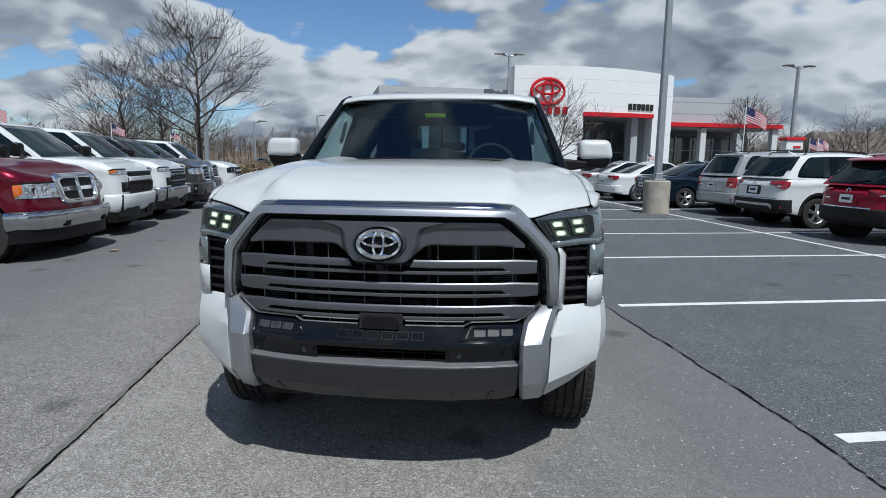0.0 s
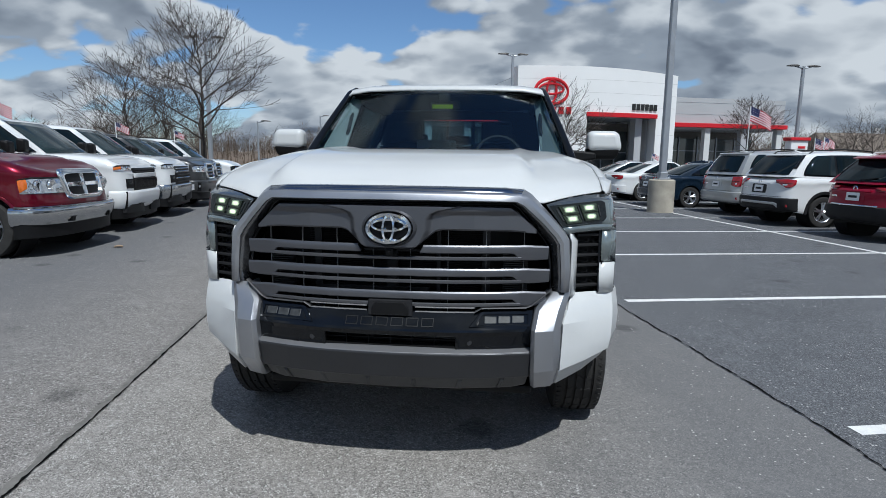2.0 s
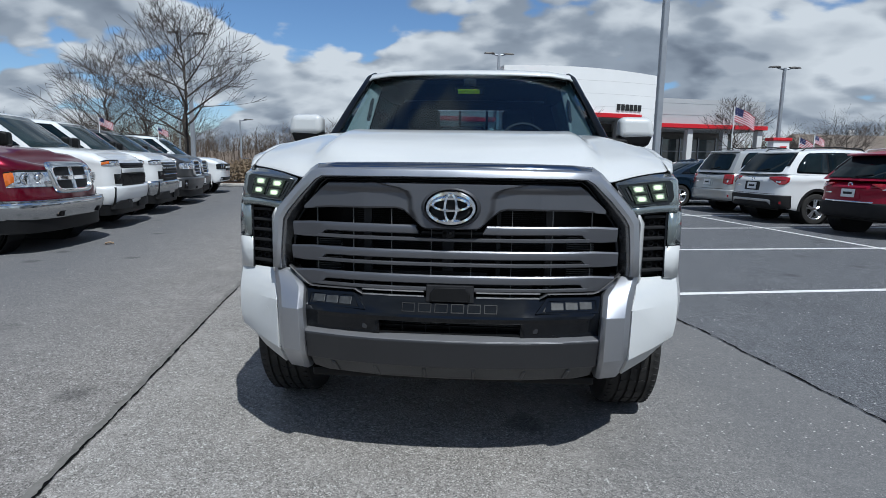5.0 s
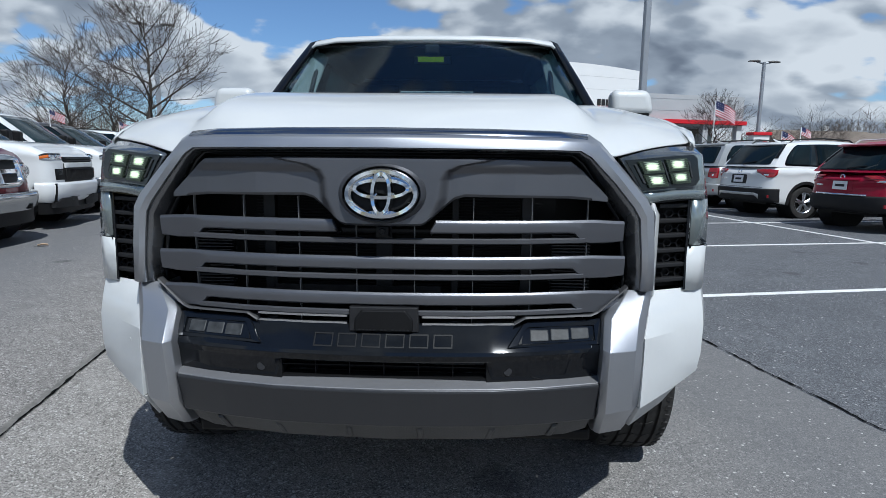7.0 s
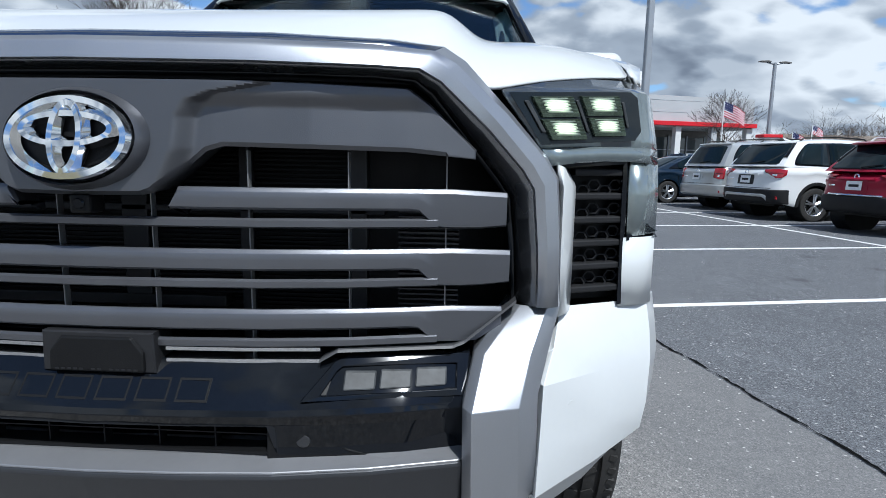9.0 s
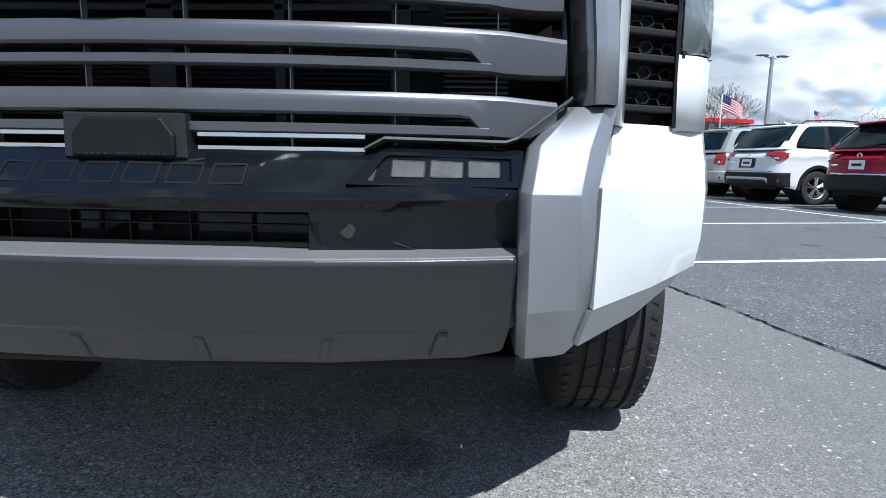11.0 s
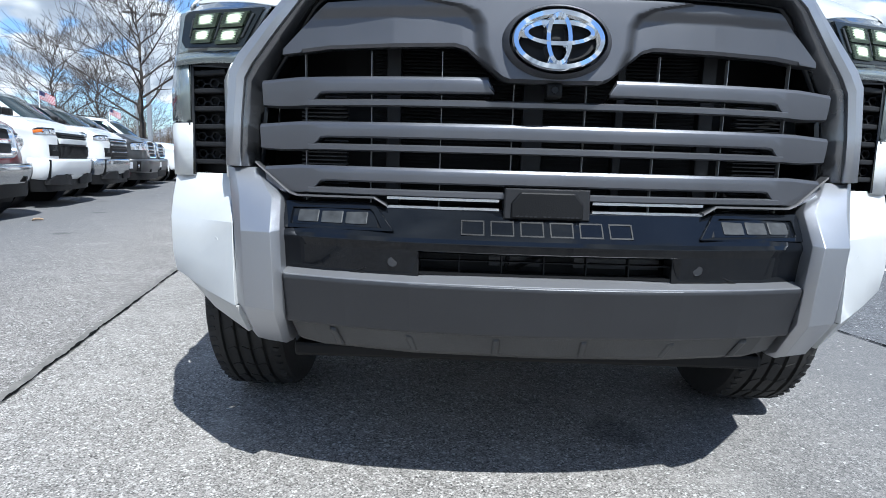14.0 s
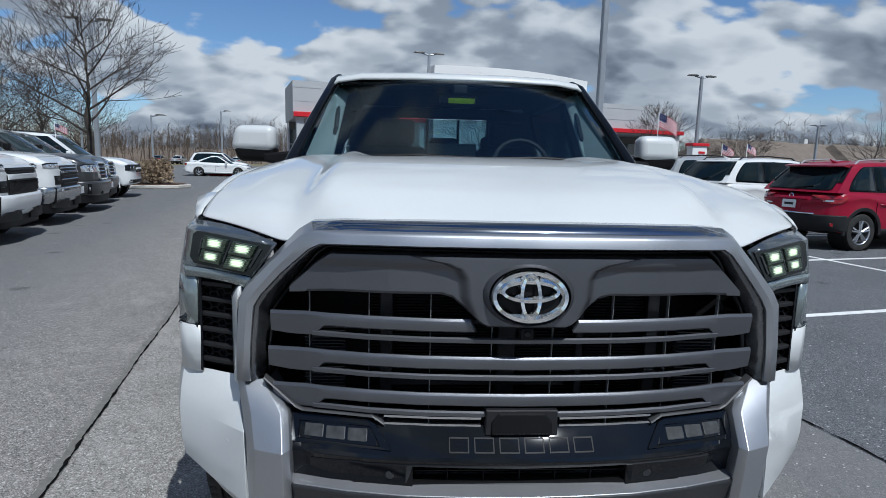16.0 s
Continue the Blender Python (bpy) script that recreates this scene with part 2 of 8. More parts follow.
M_WHITE = mat("white_paint", (0.58, 0.59, 0.585), 0.36, coat=0.8, coat_rough=0.04, var=0.02, scale=2.5, rvar=0.04)
M_DARKCHROME = mat("dark_chrome", (0.3, 0.31, 0.34), 0.1, metal=1.0, var=0.08, scale=5, rvar=0.04)
M_RIB = mat("rib_edge", (0.22, 0.22, 0.22), 0.4, metal=0.3)
M_FOGLENS = mat("fog_lens", (0.035, 0.037, 0.039), 0.5, spec=0.35, coat=0.0, var=0.5, scale=45)
M_SILVER = mat("satin_silver", (0.39, 0.4, 0.425), 0.36, metal=0.8, var=0.05, scale=4, rvar=0.05, bscale=400, bump=0.03)
M_RETURN = mat("dark_satin_chrome", (0.19, 0.195, 0.205), 0.25, metal=0.9, var=0.08, scale=5, rvar=0.04)
M_GUN = mat("gunmetal", (0.142, 0.145, 0.158), 0.38, metal=0.75, var=0.08, scale=5, rvar=0.05, bscale=700, bump=0.06)
M_GUNPANEL = mat("gunmetal_panel", (0.12, 0.122, 0.132), 0.42, metal=0.75, var=0.06, scale=5, rvar=0.05, bscale=700, bump=0.06)
M_GLOSS = mat("gloss_black", (0.005, 0.006, 0.008), 0.05, spec=0.4, rvar=0.02, scale=6, var=0.3, bscale=200)
M_BLACK = mat("black_plastic", (0.0065, 0.0065, 0.007), 0.5, spec=0.25, var=0.25, scale=9, bscale=300, bump=0.1)
M_CLAD = mat("dark_cladding", (0.014, 0.014, 0.015), 0.6, spec=0.3, var=0.2, scale=8, bscale=200, bump=0.1)
M_DARKGREY = mat("dark_grey_plastic", (0.05, 0.05, 0.052), 0.5, var=0.2, scale=9, bscale=300, bump=0.1)
# the skid plate's upward ledge: sunlight put into a paler base colour
M_SUNLEDGE = mat("sunlit_skid_ledge", (0.27, 0.27, 0.28), 0.38, metal=0.6, var=0.06, scale=4, rvar=0.05)
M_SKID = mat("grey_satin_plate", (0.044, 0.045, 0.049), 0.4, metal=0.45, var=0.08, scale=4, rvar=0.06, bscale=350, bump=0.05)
M_SKIDLOW = mat("grey_textured_plastic", (0.058, 0.057, 0.056), 0.6, var=0.2, scale=7, bscale=250, bump=0.2)
M_TRIM = mat("grey_lower_trim", (0.45, 0.45, 0.44), 0.5, var=0.06, scale=5)
M_CHROME = mat("chrome", (0.82, 0.83, 0.835), 0.07, metal=1.0, rvar=0.03, scale=6)
M_STEEL = mat("bright_strip", (0.65, 0.66, 0.68), 0.22, metal=1.0)
M_TYRE = mat("tyre_rubber", (0.022, 0.021, 0.02), 0.8, var=0.35, scale=10, bscale=180, bump=0.25)
M_ALLOY = mat("alloy", (0.55, 0.56, 0.58), 0.28, metal=0.9, var=0.08, scale=8)


def clear_glass(name, tint):
    """A thin pane: tinted see-through, with gloss that grows towards the rim of sight."""
    m = bpy.data.materials.new(name)
    m.use_nodes = True
    n, l = m.node_tree.nodes, m.node_tree.links
    n.remove(n["Principled BSDF"])
    see, gloss, mix = n.new("ShaderNodeBsdfTransparent"), n.new("ShaderNodeBsdfGlossy"), n.new("ShaderNodeMixShader")
    see.inputs["Color"].default_value = (*tint, 1)
    gloss.inputs["Roughness"].default_value = 0.01
    rim, power, add = n.new("ShaderNodeLayerWeight"), n.new("ShaderNodeMath"), n.new("ShaderNodeMath")
    rim.inputs["Blend"].default_value = 0.5
    power.operation, add.operation = "POWER", "MULTIPLY_ADD"
    power.inputs[1].default_value = 4.0
    add.inputs[1].default_value, add.inputs[2].default_value = 0.3, 0.06
    l.new(rim.outputs["Facing"], power.inputs[0])
    l.new(power.outputs[0], add.inputs[0])
    l.new(add.outputs[0], mix.inputs["Fac"])
    l.new(see.outputs[0], mix.inputs[1])
    l.new(gloss.outputs[0], mix.inputs[2])
    l.new(mix.outputs[0], n["Material Output"].inputs["Surface"])
    return m


def lamp_glow(name, shell, light, power):
    """A frosted lamp lens: brightest at its heart, fading to the unlit shell at its rim."""
    m = mat(name, shell, 0.25, metal=0.3, var=0.3, scale=70)
    n, l = m.node_tree.nodes, m.node_tree.links
    co, axes, total = n.new("ShaderNodeTexCoord"), n.new("ShaderNodeSeparateXYZ"), None
    l.new(co.outputs["Generated"], axes.inputs[0])
    for axis in ("X", "Z"):
        off, fall = n.new("ShaderNodeMath"), n.new("ShaderNodeMapRange")
        off.operation, off.inputs[1].default_value = "SUBTRACT", 0.5
        size = n.new("ShaderNodeMath")
        size.operation = "ABSOLUTE"
        fall.interpolation_type = "SMOOTHSTEP"
        for k, v in (("From Min", 0.1), ("From Max", 0.46), ("To Min", 1.0), ("To Max", 0.0)):
            fall.inputs[k].default_value = v
        l.new(axes.outputs[axis], off.inputs[0])
        l.new(off.outputs[0], size.inputs[0])
        l.new(size.outputs[0], fall.inputs["Value"])
        if total is None:
            total = fall.outputs[0]
        else:
            both = n.new("ShaderNodeMath")
            both.operation = "MULTIPLY"
            l.new(total, both.inputs[0])
            l.new(fall.outputs[0], both.inputs[1])
            total = both.outputs[0]
    ribs, scale_ = n.new("ShaderNodeTexWave"), n.new("ShaderNodeMath")
    ribs.bands_direction = "Z"
    ribs.inputs["Scale"].default_value = 2.2
    l.new(co.outputs["Generated"], ribs.inputs["Vector"])
    scale_.operation, scale_.inputs[1].default_value, scale_.inputs[2].default_value = "MULTIPLY_ADD", 0.6 * power, 0.4 * power
    l.new(ribs.outputs["Fac"], scale_.inputs[0])
    fall = n.new("ShaderNodeMath")
    fall.operation = "MULTIPLY"
    l.new(total, fall.inputs[0])
    l.new(scale_.outputs[0], fall.inputs[1])
    b = n["Principled BSDF"]
    b.inputs["Emission Color"].default_value = (*light, 1)
    l.new(fall.outputs[0], b.inputs["Emission Strength"])
    return m


M_SCREEN = clear_glass("windscreen_glass", (0.68, 0.8, 0.84))
M_GLASS = clear_glass("tinted_glass", (0.5, 0.6, 0.62))
# side panes: the cab's dimness is put into a darker tint
M_SIDEGLASS = clear_glass("side_glass_dimmed", (0.14, 0.19, 0.2))
M_WIN = mat("dark_car_glass", (0.006, 0.012, 0.015), 0.03, spec=0.24, var=0.5, scale=1.5)
M_WINFRONT = mat("front_car_glass", (0.016, 0.028, 0.031), 0.03, spec=0.5, var=0.5, scale=1.5)
M_LAMPTOP = mat("lamp_smoked_top", (0.07, 0.08, 0.09), 0.1, metal=0.3, coat=1.0, var=0.15, scale=6)
M_LAMPGREY = mat("lamp_reflector_grey", (0.27, 0.31, 0.31), 0.22, metal=0.65, coat=0.8, var=0.1, scale=6)
M_LAMPDARK = mat("lamp_smoked", (0.01, 0.013, 0.014), 0.25, spec=0.3, coat=0.25, var=0.2, scale=8)
M_LED = lamp_glow("led_lit", (0.2, 0.235, 0.2), (0.83, 1.0, 0.62), 2.2)
M_LEDDIM = mat("led_reflector", (0.15, 0.19, 0.14), 0.25, metal=0.8, var=0.3, scale=60)
M_CABIN = mat("cabin_charcoal", (0.011, 0.011, 0.012), 0.75, var=0.2, scale=12)
M_CABINLITE = mat("cabin_grey_trim", (0.25, 0.27, 0.26), 0.6, var=0.1, scale=10)
M_YELLOW = mat("yellow_sticker", (0.72, 0.85, 0.02), 0.5, var=0.05, scale=30)
M_INK = mat("black_ink", (0.015, 0.015, 0.015), 0.6)
M_RADIATOR = mat("radiator_fins", (0.008, 0.008, 0.009), 0.6, spec=0.2, var=0.3, scale=20)
M_BRACE = mat("grey_brace", (0.02, 0.02, 0.022), 0.5, metal=0.3, var=0.2, scale=15)

M_RED = mat("deep_red_paint", (0.12, 0.001, 0.012), 0.28, metal=0.5, spec=0.2, coat=0.8, coat_rough=0.03, var=0.08, scale=3)
M_REDSUV = mat("red_paint", (0.25, 0.0015, 0.022), 0.35, spec=0.25, coat=0.3, coat_rough=0.03, var=0.08, scale=3)
M_CHAR = mat("charcoal_paint", (0.042, 0.043, 0.045), 0.32, metal=0.25, coat=0.5, var=0.08, scale=3)
M_NAVY = mat("navy_paint", (0.008, 0.019, 0.036), 0.25, metal=0.3, coat=0.6, var=0.08, scale=3)
M_BUMPER = mat("worn_chrome", (0.5, 0.51, 0.52), 0.16, metal=1.0, var=0.08, scale=4, rvar=0.06)
M_SILVERP = mat("silver_paint", (0.45, 0.46, 0.46), 0.3, metal=0.55, coat=1.0, var=0.05, scale=3)
M_CARWHITE = mat("car_white", (0.7, 0.71, 0.71), 0.32, coat=1.0, var=0.02, scale=3)
M_AMBER = mat("amber_lens", (0.6, 0.13, 0.01), 0.15, coat=1.0, var=0.1, scale=30)
M_TAIL = mat("red_tail_lens", (0.3, 0.006, 0.012), 0.12, coat=1.0, var=0.25, scale=14)
M_DARKRED = mat("dark_red_lens", (0.09, 0.003, 0.006), 0.12, coat=1.0, var=0.2, scale=20)
M_HEADLENS = mat("car_headlamp", (0.85, 0.87, 0.88), 0.1, metal=0.9, coat=0.6, var=0.6, scale=18, second=(0.6, 0.61, 0.62), bump=0.8, bscale=22)
M_BRIGHT = mat("bumper_chrome", (0.55, 0.56, 0.57), 0.12, metal=1.0, var=0.06, scale=4)
M_PLATE = mat("plate_white", (0.8, 0.8, 0.8), 0.5, var=0.06, scale=20)

M_PANEL = mat("white_cladding", (0.8, 0.8, 0.79), 0.5, var=0.03, scale=0.5, rvar=0.06)
M_PANELGREY = mat("grey_cladding", (0.42, 0.43, 0.44), 0.55, var=0.06, scale=0.5)
M_STUCCO = mat("pale_wall", (0.6, 0.6, 0.59), 0.8, var=0.06, scale=0.8, bscale=30, bump=0.2)
M_SIGNRED = mat("sign_red", (0.55, 0.012, 0.022), 0.4, var=0.05, scale=3)
M_SHOPGLASS = mat("shop_glass", (0.055, 0.068, 0.07), 0.03, coat=0.8, var=0.4, scale=0.35)
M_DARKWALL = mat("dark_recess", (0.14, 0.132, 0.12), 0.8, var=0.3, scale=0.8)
M_GALV = mat("galvanised_pole", (0.33, 0.35, 0.38), 0.45, metal=0.5, var=0.12, scale=2.5)
M_BRONZE = mat("lamp_head_bronze", (0.1, 0.095, 0.09), 0.5, metal=0.4, var=0.15, scale=4)
M_BARK = mat("bark", (0.055, 0.045, 0.038), 0.95, var=0.35, scale=6, bscale=35, bump=0.8)
M_TWIG = mat("twigs", (0.05, 0.039, 0.034), 0.95, var=0.3, scale=2)
M_WOODS = mat("winter_woods", (0.13, 0.1, 0.078), 1.0, var=0.4, scale=0.08, bscale=1.2)
M_SHRUB = mat("dry_shrub", (0.27, 0.2, 0.13), 0.95, var=0.35, scale=3)
M_ROOF = mat("shingle_roof", (0.17, 0.14, 0.115), 0.9, var=0.2, scale=1.2)
M_FLAGRED = mat("flag_red", (0.35, 0.015, 0.03), 0.8, var=0.08, scale=10)
M_FLAGWHITE = mat("flag_white", (0.6, 0.6, 0.62), 0.8, var=0.04, scale=10)
M_FLAGBLUE = mat("flag_blue", (0.012, 0.018, 0.08), 0.8, var=0.1, scale=10)

# ---- mesh tools ----
def obj(name, bm, material, smooth=False, bevel=0.0, solid=0.0, segs=2, split=False):
    if not split:
        bmesh.ops.recalc_face_normals(bm, faces=bm.faces)
    me = bpy.data.meshes.new(name)
    bm.to_mesh(me)
    bm.free()
    for m in material if isinstance(material, (list, tuple)) else [material]:
        me.materials.append(m)
    if smooth:
        me.polygons.foreach_set("use_smooth", [True] * len(me.polygons))
        me.set_sharp_from_angle(angle=radians(smooth if smooth > 1 else 35))
    ob = new(name, me)
    if solid:
        s = ob.modifiers.new("solid", "SOLIDIFY")
        s.thickness, s.offset = solid, 0
    if bevel:
        b = ob.modifiers.new("bevel", "BEVEL")
        b.width, b.segments, b.limit_method, b.angle_limit = bevel, segs, "ANGLE", radians(28)
        b.harden_normals = False
    return ob


def part(name, bm, material, parent, label="", **kw):
    ob = obj(name, bm, material, **kw)
    ob.parent = parent
    if label:
        ob["label"] = label
    return ob


def thing(name, place, label, category, group="", kind=""):
    ob = new(name)
    ob.matrix_world = place
    ob.empty_display_size = 0.1
    return tagged(ob, label, category, group, kind)


def box(bm, c, s, rot=None):
    m = Matrix.Translation(c) @ (rot.to_4x4() if rot else Matrix()) @ Matrix.Diagonal((*s, 1))
    return bmesh.ops.create_cube(bm, size=1, matrix=m)["verts"]


def grid(bm, rows, close=False, cap=False, mi=0):
    vs = [[bm.verts.new(p) for p in r] for r in rows]
    for a, b in zip(vs, vs[1:]):
        k = len(a)
        for i in range(k if close else k - 1):
            j = (i + 1) % k
            f = bm.faces.new((a[i], a[j], b[j], b[i]))
            f.material_index = mi
    if cap:
        bm.faces.new(list(reversed(vs[0])))
        bm.faces.new(vs[-1])
    return vs


def prism(bm, pts, lift):
    """A closed plate: the outline pts (3D) and its copy moved by lift."""
    a = [bm.verts.new(p) for p in pts]
    b = [bm.verts.new(Vector(p) + Vector(lift)) for p in pts]
    bm.faces.new(a)
    bm.faces.new(list(reversed(b)))
    for i in range(len(a)):
        j = (i + 1) % len(a)
        bm.faces.new((a[i], b[i], b[j], a[j]))


def tube(bm, pts, radii, n=8, cap=True):
    rows = []
    for i, p in enumerate(pts):
        d = Vector(pts[min(i + 1, len(pts) - 1)]) - Vector(pts[max(i - 1, 0)])
        d.normalize()
        side = d.cross(Vector((0, 0, 1)))
        if side.length < 1e-3:
            side = Vector((1, 0, 0))
        side.normalize()
        up = side.cross(d)
        r = radii[i] if isinstance(radii, (list, tuple)) else radii
        rows.append([Vector(p) + r * (math.cos(2 * math.pi * k / n) * side + math.sin(2 * math.pi * k / n) * up) for k in range(n)])
    grid(bm, rows, close=True, cap=cap)


def lathe(bm, profile, n, axis="X", centre=(0, 0, 0), close=False):
    """Turns the profile (radius, along) round an axis."""
    rows = []
    prof = profile + [profile[0]] if close else profile
    for r, a in prof:
        ring = []
        for k in range(n):
            t = 2 * math.pi * k / n
            c, s = r * math.cos(t), r * math.sin(t)
            ring.append(Vector(centre) + Vector((a, c, s) if axis == "X" else (c, a, s) if axis == "Y" else (c, s, a)))
        rows.append(ring)
    grid(bm, rows, close=True)


def lerp(a, b, t):
    return Vector(a) * (1 - t) + Vector(b) * t


def bil(q, u, v):
    """A point on the quad q: a bottom left, b bottom right, c top right, d top left."""
    return lerp(lerp(q[0], q[1], u), lerp(q[3], q[2], u), v)


def curve_at(keys, x):
    """Straight-line reading of a list of (place, value)."""
    if x <= keys[0][0]:
        return keys[0][1]
    for (a, va), (b, vb) in zip(keys, keys[1:]):
        if x <= b:
            return va + (vb - va) * (x - a) / (b - a)
    return keys[-1][1]


def smooth_at(keys, x):
    if x <= keys[0][0]:
        return keys[0][1]
    for (a, va), (b, vb) in zip(keys, keys[1:]):
        if x <= b:
            t = (x - a) / (b - a)
            t = t * t * (3 - 2 * t)
            return va + (vb - va) * t
    return keys[-1][1]


LOT = radians(12.3)
U = Vector((math.cos(LOT), math.sin(LOT), 0))
V = Vector((-math.sin(LOT), math.cos(LOT), 0))

# ---- ground ----
def lot(origin, u, v):
    return Vector(origin) + U * u + V * v


SEAM_L, SEAM_R = Vector((-2.38, 3.37, 0)), Vector((1.66, 3.38, 0))

# one sheet to the horizon: grass far off, aisle, lane and bays near by
bm = bmesh.new()
cuts_u = [-1500, -16, SEAM_L.dot(U), SEAM_R.dot(U), 90, 1500]
cuts_v = [-1500, -40, 105, 1500]
vs = [[bm.verts.new(U * a + V * b) for a in cuts_u] for b in cuts_v]
for j in range(3):
    for i in range(5):
        f = bm.faces.new((vs[j][i], vs[j][i + 1], vs[j + 1][i + 1], vs[j + 1][i]))
        f.material_index = {1: 1, 2: 2, 3: 3}.get(i, 0) if j == 1 else 0
ground = obj("ground", bm, [M_GRASS, M_SIDE, M_LANE, M_BAY])
tagged(ground, "grey asphalt car park with fine pale stones", "ground", kind="structure")


def ribbon(name, a, b, width, material, step, wobble, jag, z, rag=0.0):
    """A strip on the ground from a to b with a wandering, ragged outline."""
    bm = bmesh.new()
    a, b = Vector(a), Vector(b)
    d = (b - a).normalized()
    s = Vector((-d.y, d.x, 0))
    n = max(1, int((b - a).length / step))
    rows = []
    for i in range(n + 1):
        p = lerp(a, b, i / n)
        w = noise.noise(p * 0.9) * wobble + noise.noise(p * 5.0 + Vector((9, 0, 0))) * wobble * 0.35 + noise.noise(p * 19.0) * wobble * 0.2
        h = width / 2 * (1 + jag * noise.noise(p * 11.0)) if jag else width / 2
        r1, r2 = rag * noise.noise(p * 40.0), rag * noise.noise(p * 40.0 + Vector((0, 0, 5)))
        rows.append([p + s * (w - h - r1) + Vector((0, 0, z)), p + s * (w + h + r2) + Vector((0, 0, z))])
    grid(bm, rows)
    return obj(name, bm, material)


def along(p, t):
    return Vector(p) + V * t


for nm, seam, wide in (("left", SEAM_L, 0.011), ("right", SEAM_R, 0.012)):
    if nm == "left":
        tagged(ribbon("crack_seal", along(seam, -6), along(seam, 26), 0.05, M_SEAL, 0.02, 0.022, 0.6, 0.003, 0.02),
               "old grey sealant along a joint in the asphalt", "crack", kind="structure")
    tagged(ribbon("pavement_crack", along(seam, -6) + U * (0.022 if nm == "left" else 0), along(seam, 26) + U * (0.022 if nm == "left" else 0), wide, M_TAR, 0.02, 0.022 if nm == "left" else 0.05, 1.3, 0.006, 0.009),
           "dark open crack running along a pavement joint", "crack", kind="structure")
tagged(ribbon("pavement_crack", (-1.9, 1.87, 0), (2.6, 1.72, 0), 0.012, M_TAR, 0.03, 0.06, 1.2, 0.005, 0.004),
       "thin crack across the asphalt lane", "crack", kind="structure")

BAY0, BAY = 8.4, 2.875
for k in range(-4, 7):
    v = BAY0 + BAY * k
    for a, b, z in ((2.5, 8.24, 0.004), (8.2, 13.2, 0.0045)):
        tagged(ribbon("bay_line", U * a + V * v, U * b + V * v, 0.1, M_LINE, 0.1, 0.004, 0.04, z, 0.003),
               "worn white line between parking bays", "road marking", "bay lines", "structure")
tagged(ribbon("head_line", U * 7.7 - V * 4, U * 8.75 + V * 26, 0.1, M_LINE, 0.1, 0.004, 0.04, 0.005, 0.003),
       "white line along the heads of the parking bays", "road marking", kind="structure")
for k in range(-1, 9):
    o = lot((-6.6, 7.55, 0), 0, 3.05 * k)
    tagged(ribbon("bay_line", o - U * 1.6, o - U * 6.4, 0.1, M_LINE, 0.1, 0.004, 0.04, 0.004, 0.003),
           "worn white line between parking bays", "road marking", "bay lines", "structure")

# ---- white pickup ----
OY = 5.2
truck = thing("pickup_truck", pose(-0.5, OY, 0), "white full-size crew-cab pickup with a gunmetal grille, headlamps lit", "pickup truck")


def tpart(name, bm, material, parent=None, label="", **kw):
    bmesh.ops.translate(bm, vec=(0, -OY, 0), verts=bm.verts)
    return part(name, bm, material, parent or truck, label, **kw)


def mx(rows, s):
    return [[(p[0] * s, p[1], p[2]) for p in r] for r in rows]


def plan(x):
    """How far back the nose stands at the half width x."""
    return curve_at([(0, 2.372), (0.2, 2.378), (0.35, 2.392), (0.5, 2.425), (0.6, 2.455), (0.66, 2.475), (0.72, 2.5), (0.8, 2.56)], abs(x))


# grille surround: an upside-down U with a lit top facet and a return towards the slats
OUTER = [(0, 2.405, 1.300), (0.28, 2.42, 1.299), (0.47, 2.452, 1.296), (0.555, 2.474, 1.289), (0.59, 2.482, 1.268), (0.67, 2.496, 1.185),
         (0.735, 2.506, 1.112), (0.757, 2.51, 1.075), (0.766, 2.508, 0.96), (0.768, 2.505, 0.85)]
INNER = [(0, 2.39, 1.238), (0.27, 2.4, 1.237), (0.45, 2.425, 1.236), (0.512, 2.436, 1.232), (0.54, 2.448, 1.212), (0.605, 2.49, 1.132),
         (0.655, 2.52, 1.07), (0.676, 2.53, 1.04), (0.685, 2.525, 0.95), (0.69, 2.518, 0.848)]
bm = bmesh.new()
path = [(-o[0], o[1], o[2], -i[0], i[1], i[2]) for o, i in list(zip(OUTER, INNER))[:0:-1]] + [(*o, *i) for o, i in zip(OUTER, INNER)]
rows, inner_rows = [], []
for ox, oy, oz, ix, iy, iz in path:
    o, i = Vector((ox, oy, oz)), Vector((ix, iy, iz))
    up = smooth_at([(0.5, 1.0), (0.72, 0.0)], abs(ox))
    pr = 0.022 + 0.022 * up
    f = 0.52 + 0.34 * up
    rows.append([o + Vector((0, 0.09, 0)), o + Vector((0, 0.004, 0)), lerp(o, i, 0.06 + 0.26 * up) - Vector((0, pr * (0.6 + 0.4 * up), 0)),
                 lerp(o, i, f * 0.6) - Vector((0, pr + 0.004, 0)), lerp(o, i, f - 0.03) - Vector((0, pr + 0.004, 0)), lerp(o, i, f) - Vector((0, pr - 0.002, 0))])
    inner_rows.append([lerp(o, i, f + 0.005) - Vector((0, pr - 0.002, 0)), lerp(o, i, f + (1 - f) * 0.3) - Vector((0, pr - 0.012, 0)), lerp(o, i, f + (1 - f) * 0.75) + Vector((0, 0.006, 0)), i + Vector((0, 0.026, 0)), i + (o - i) * 0.05 + Vector((0, 0.085, 0))])
mid = [r for r in rows if abs(r[1].x) < 0.57]
k0 = rows.index(mid[0])
grid(bm, rows[:k0 + 1])
grid(bm, [r[2:] for r in mid])
grid(bm, rows[k0 + len(mid) - 1:])
bmesh.ops.remove_doubles(bm, verts=bm.verts, dist=0.0005)
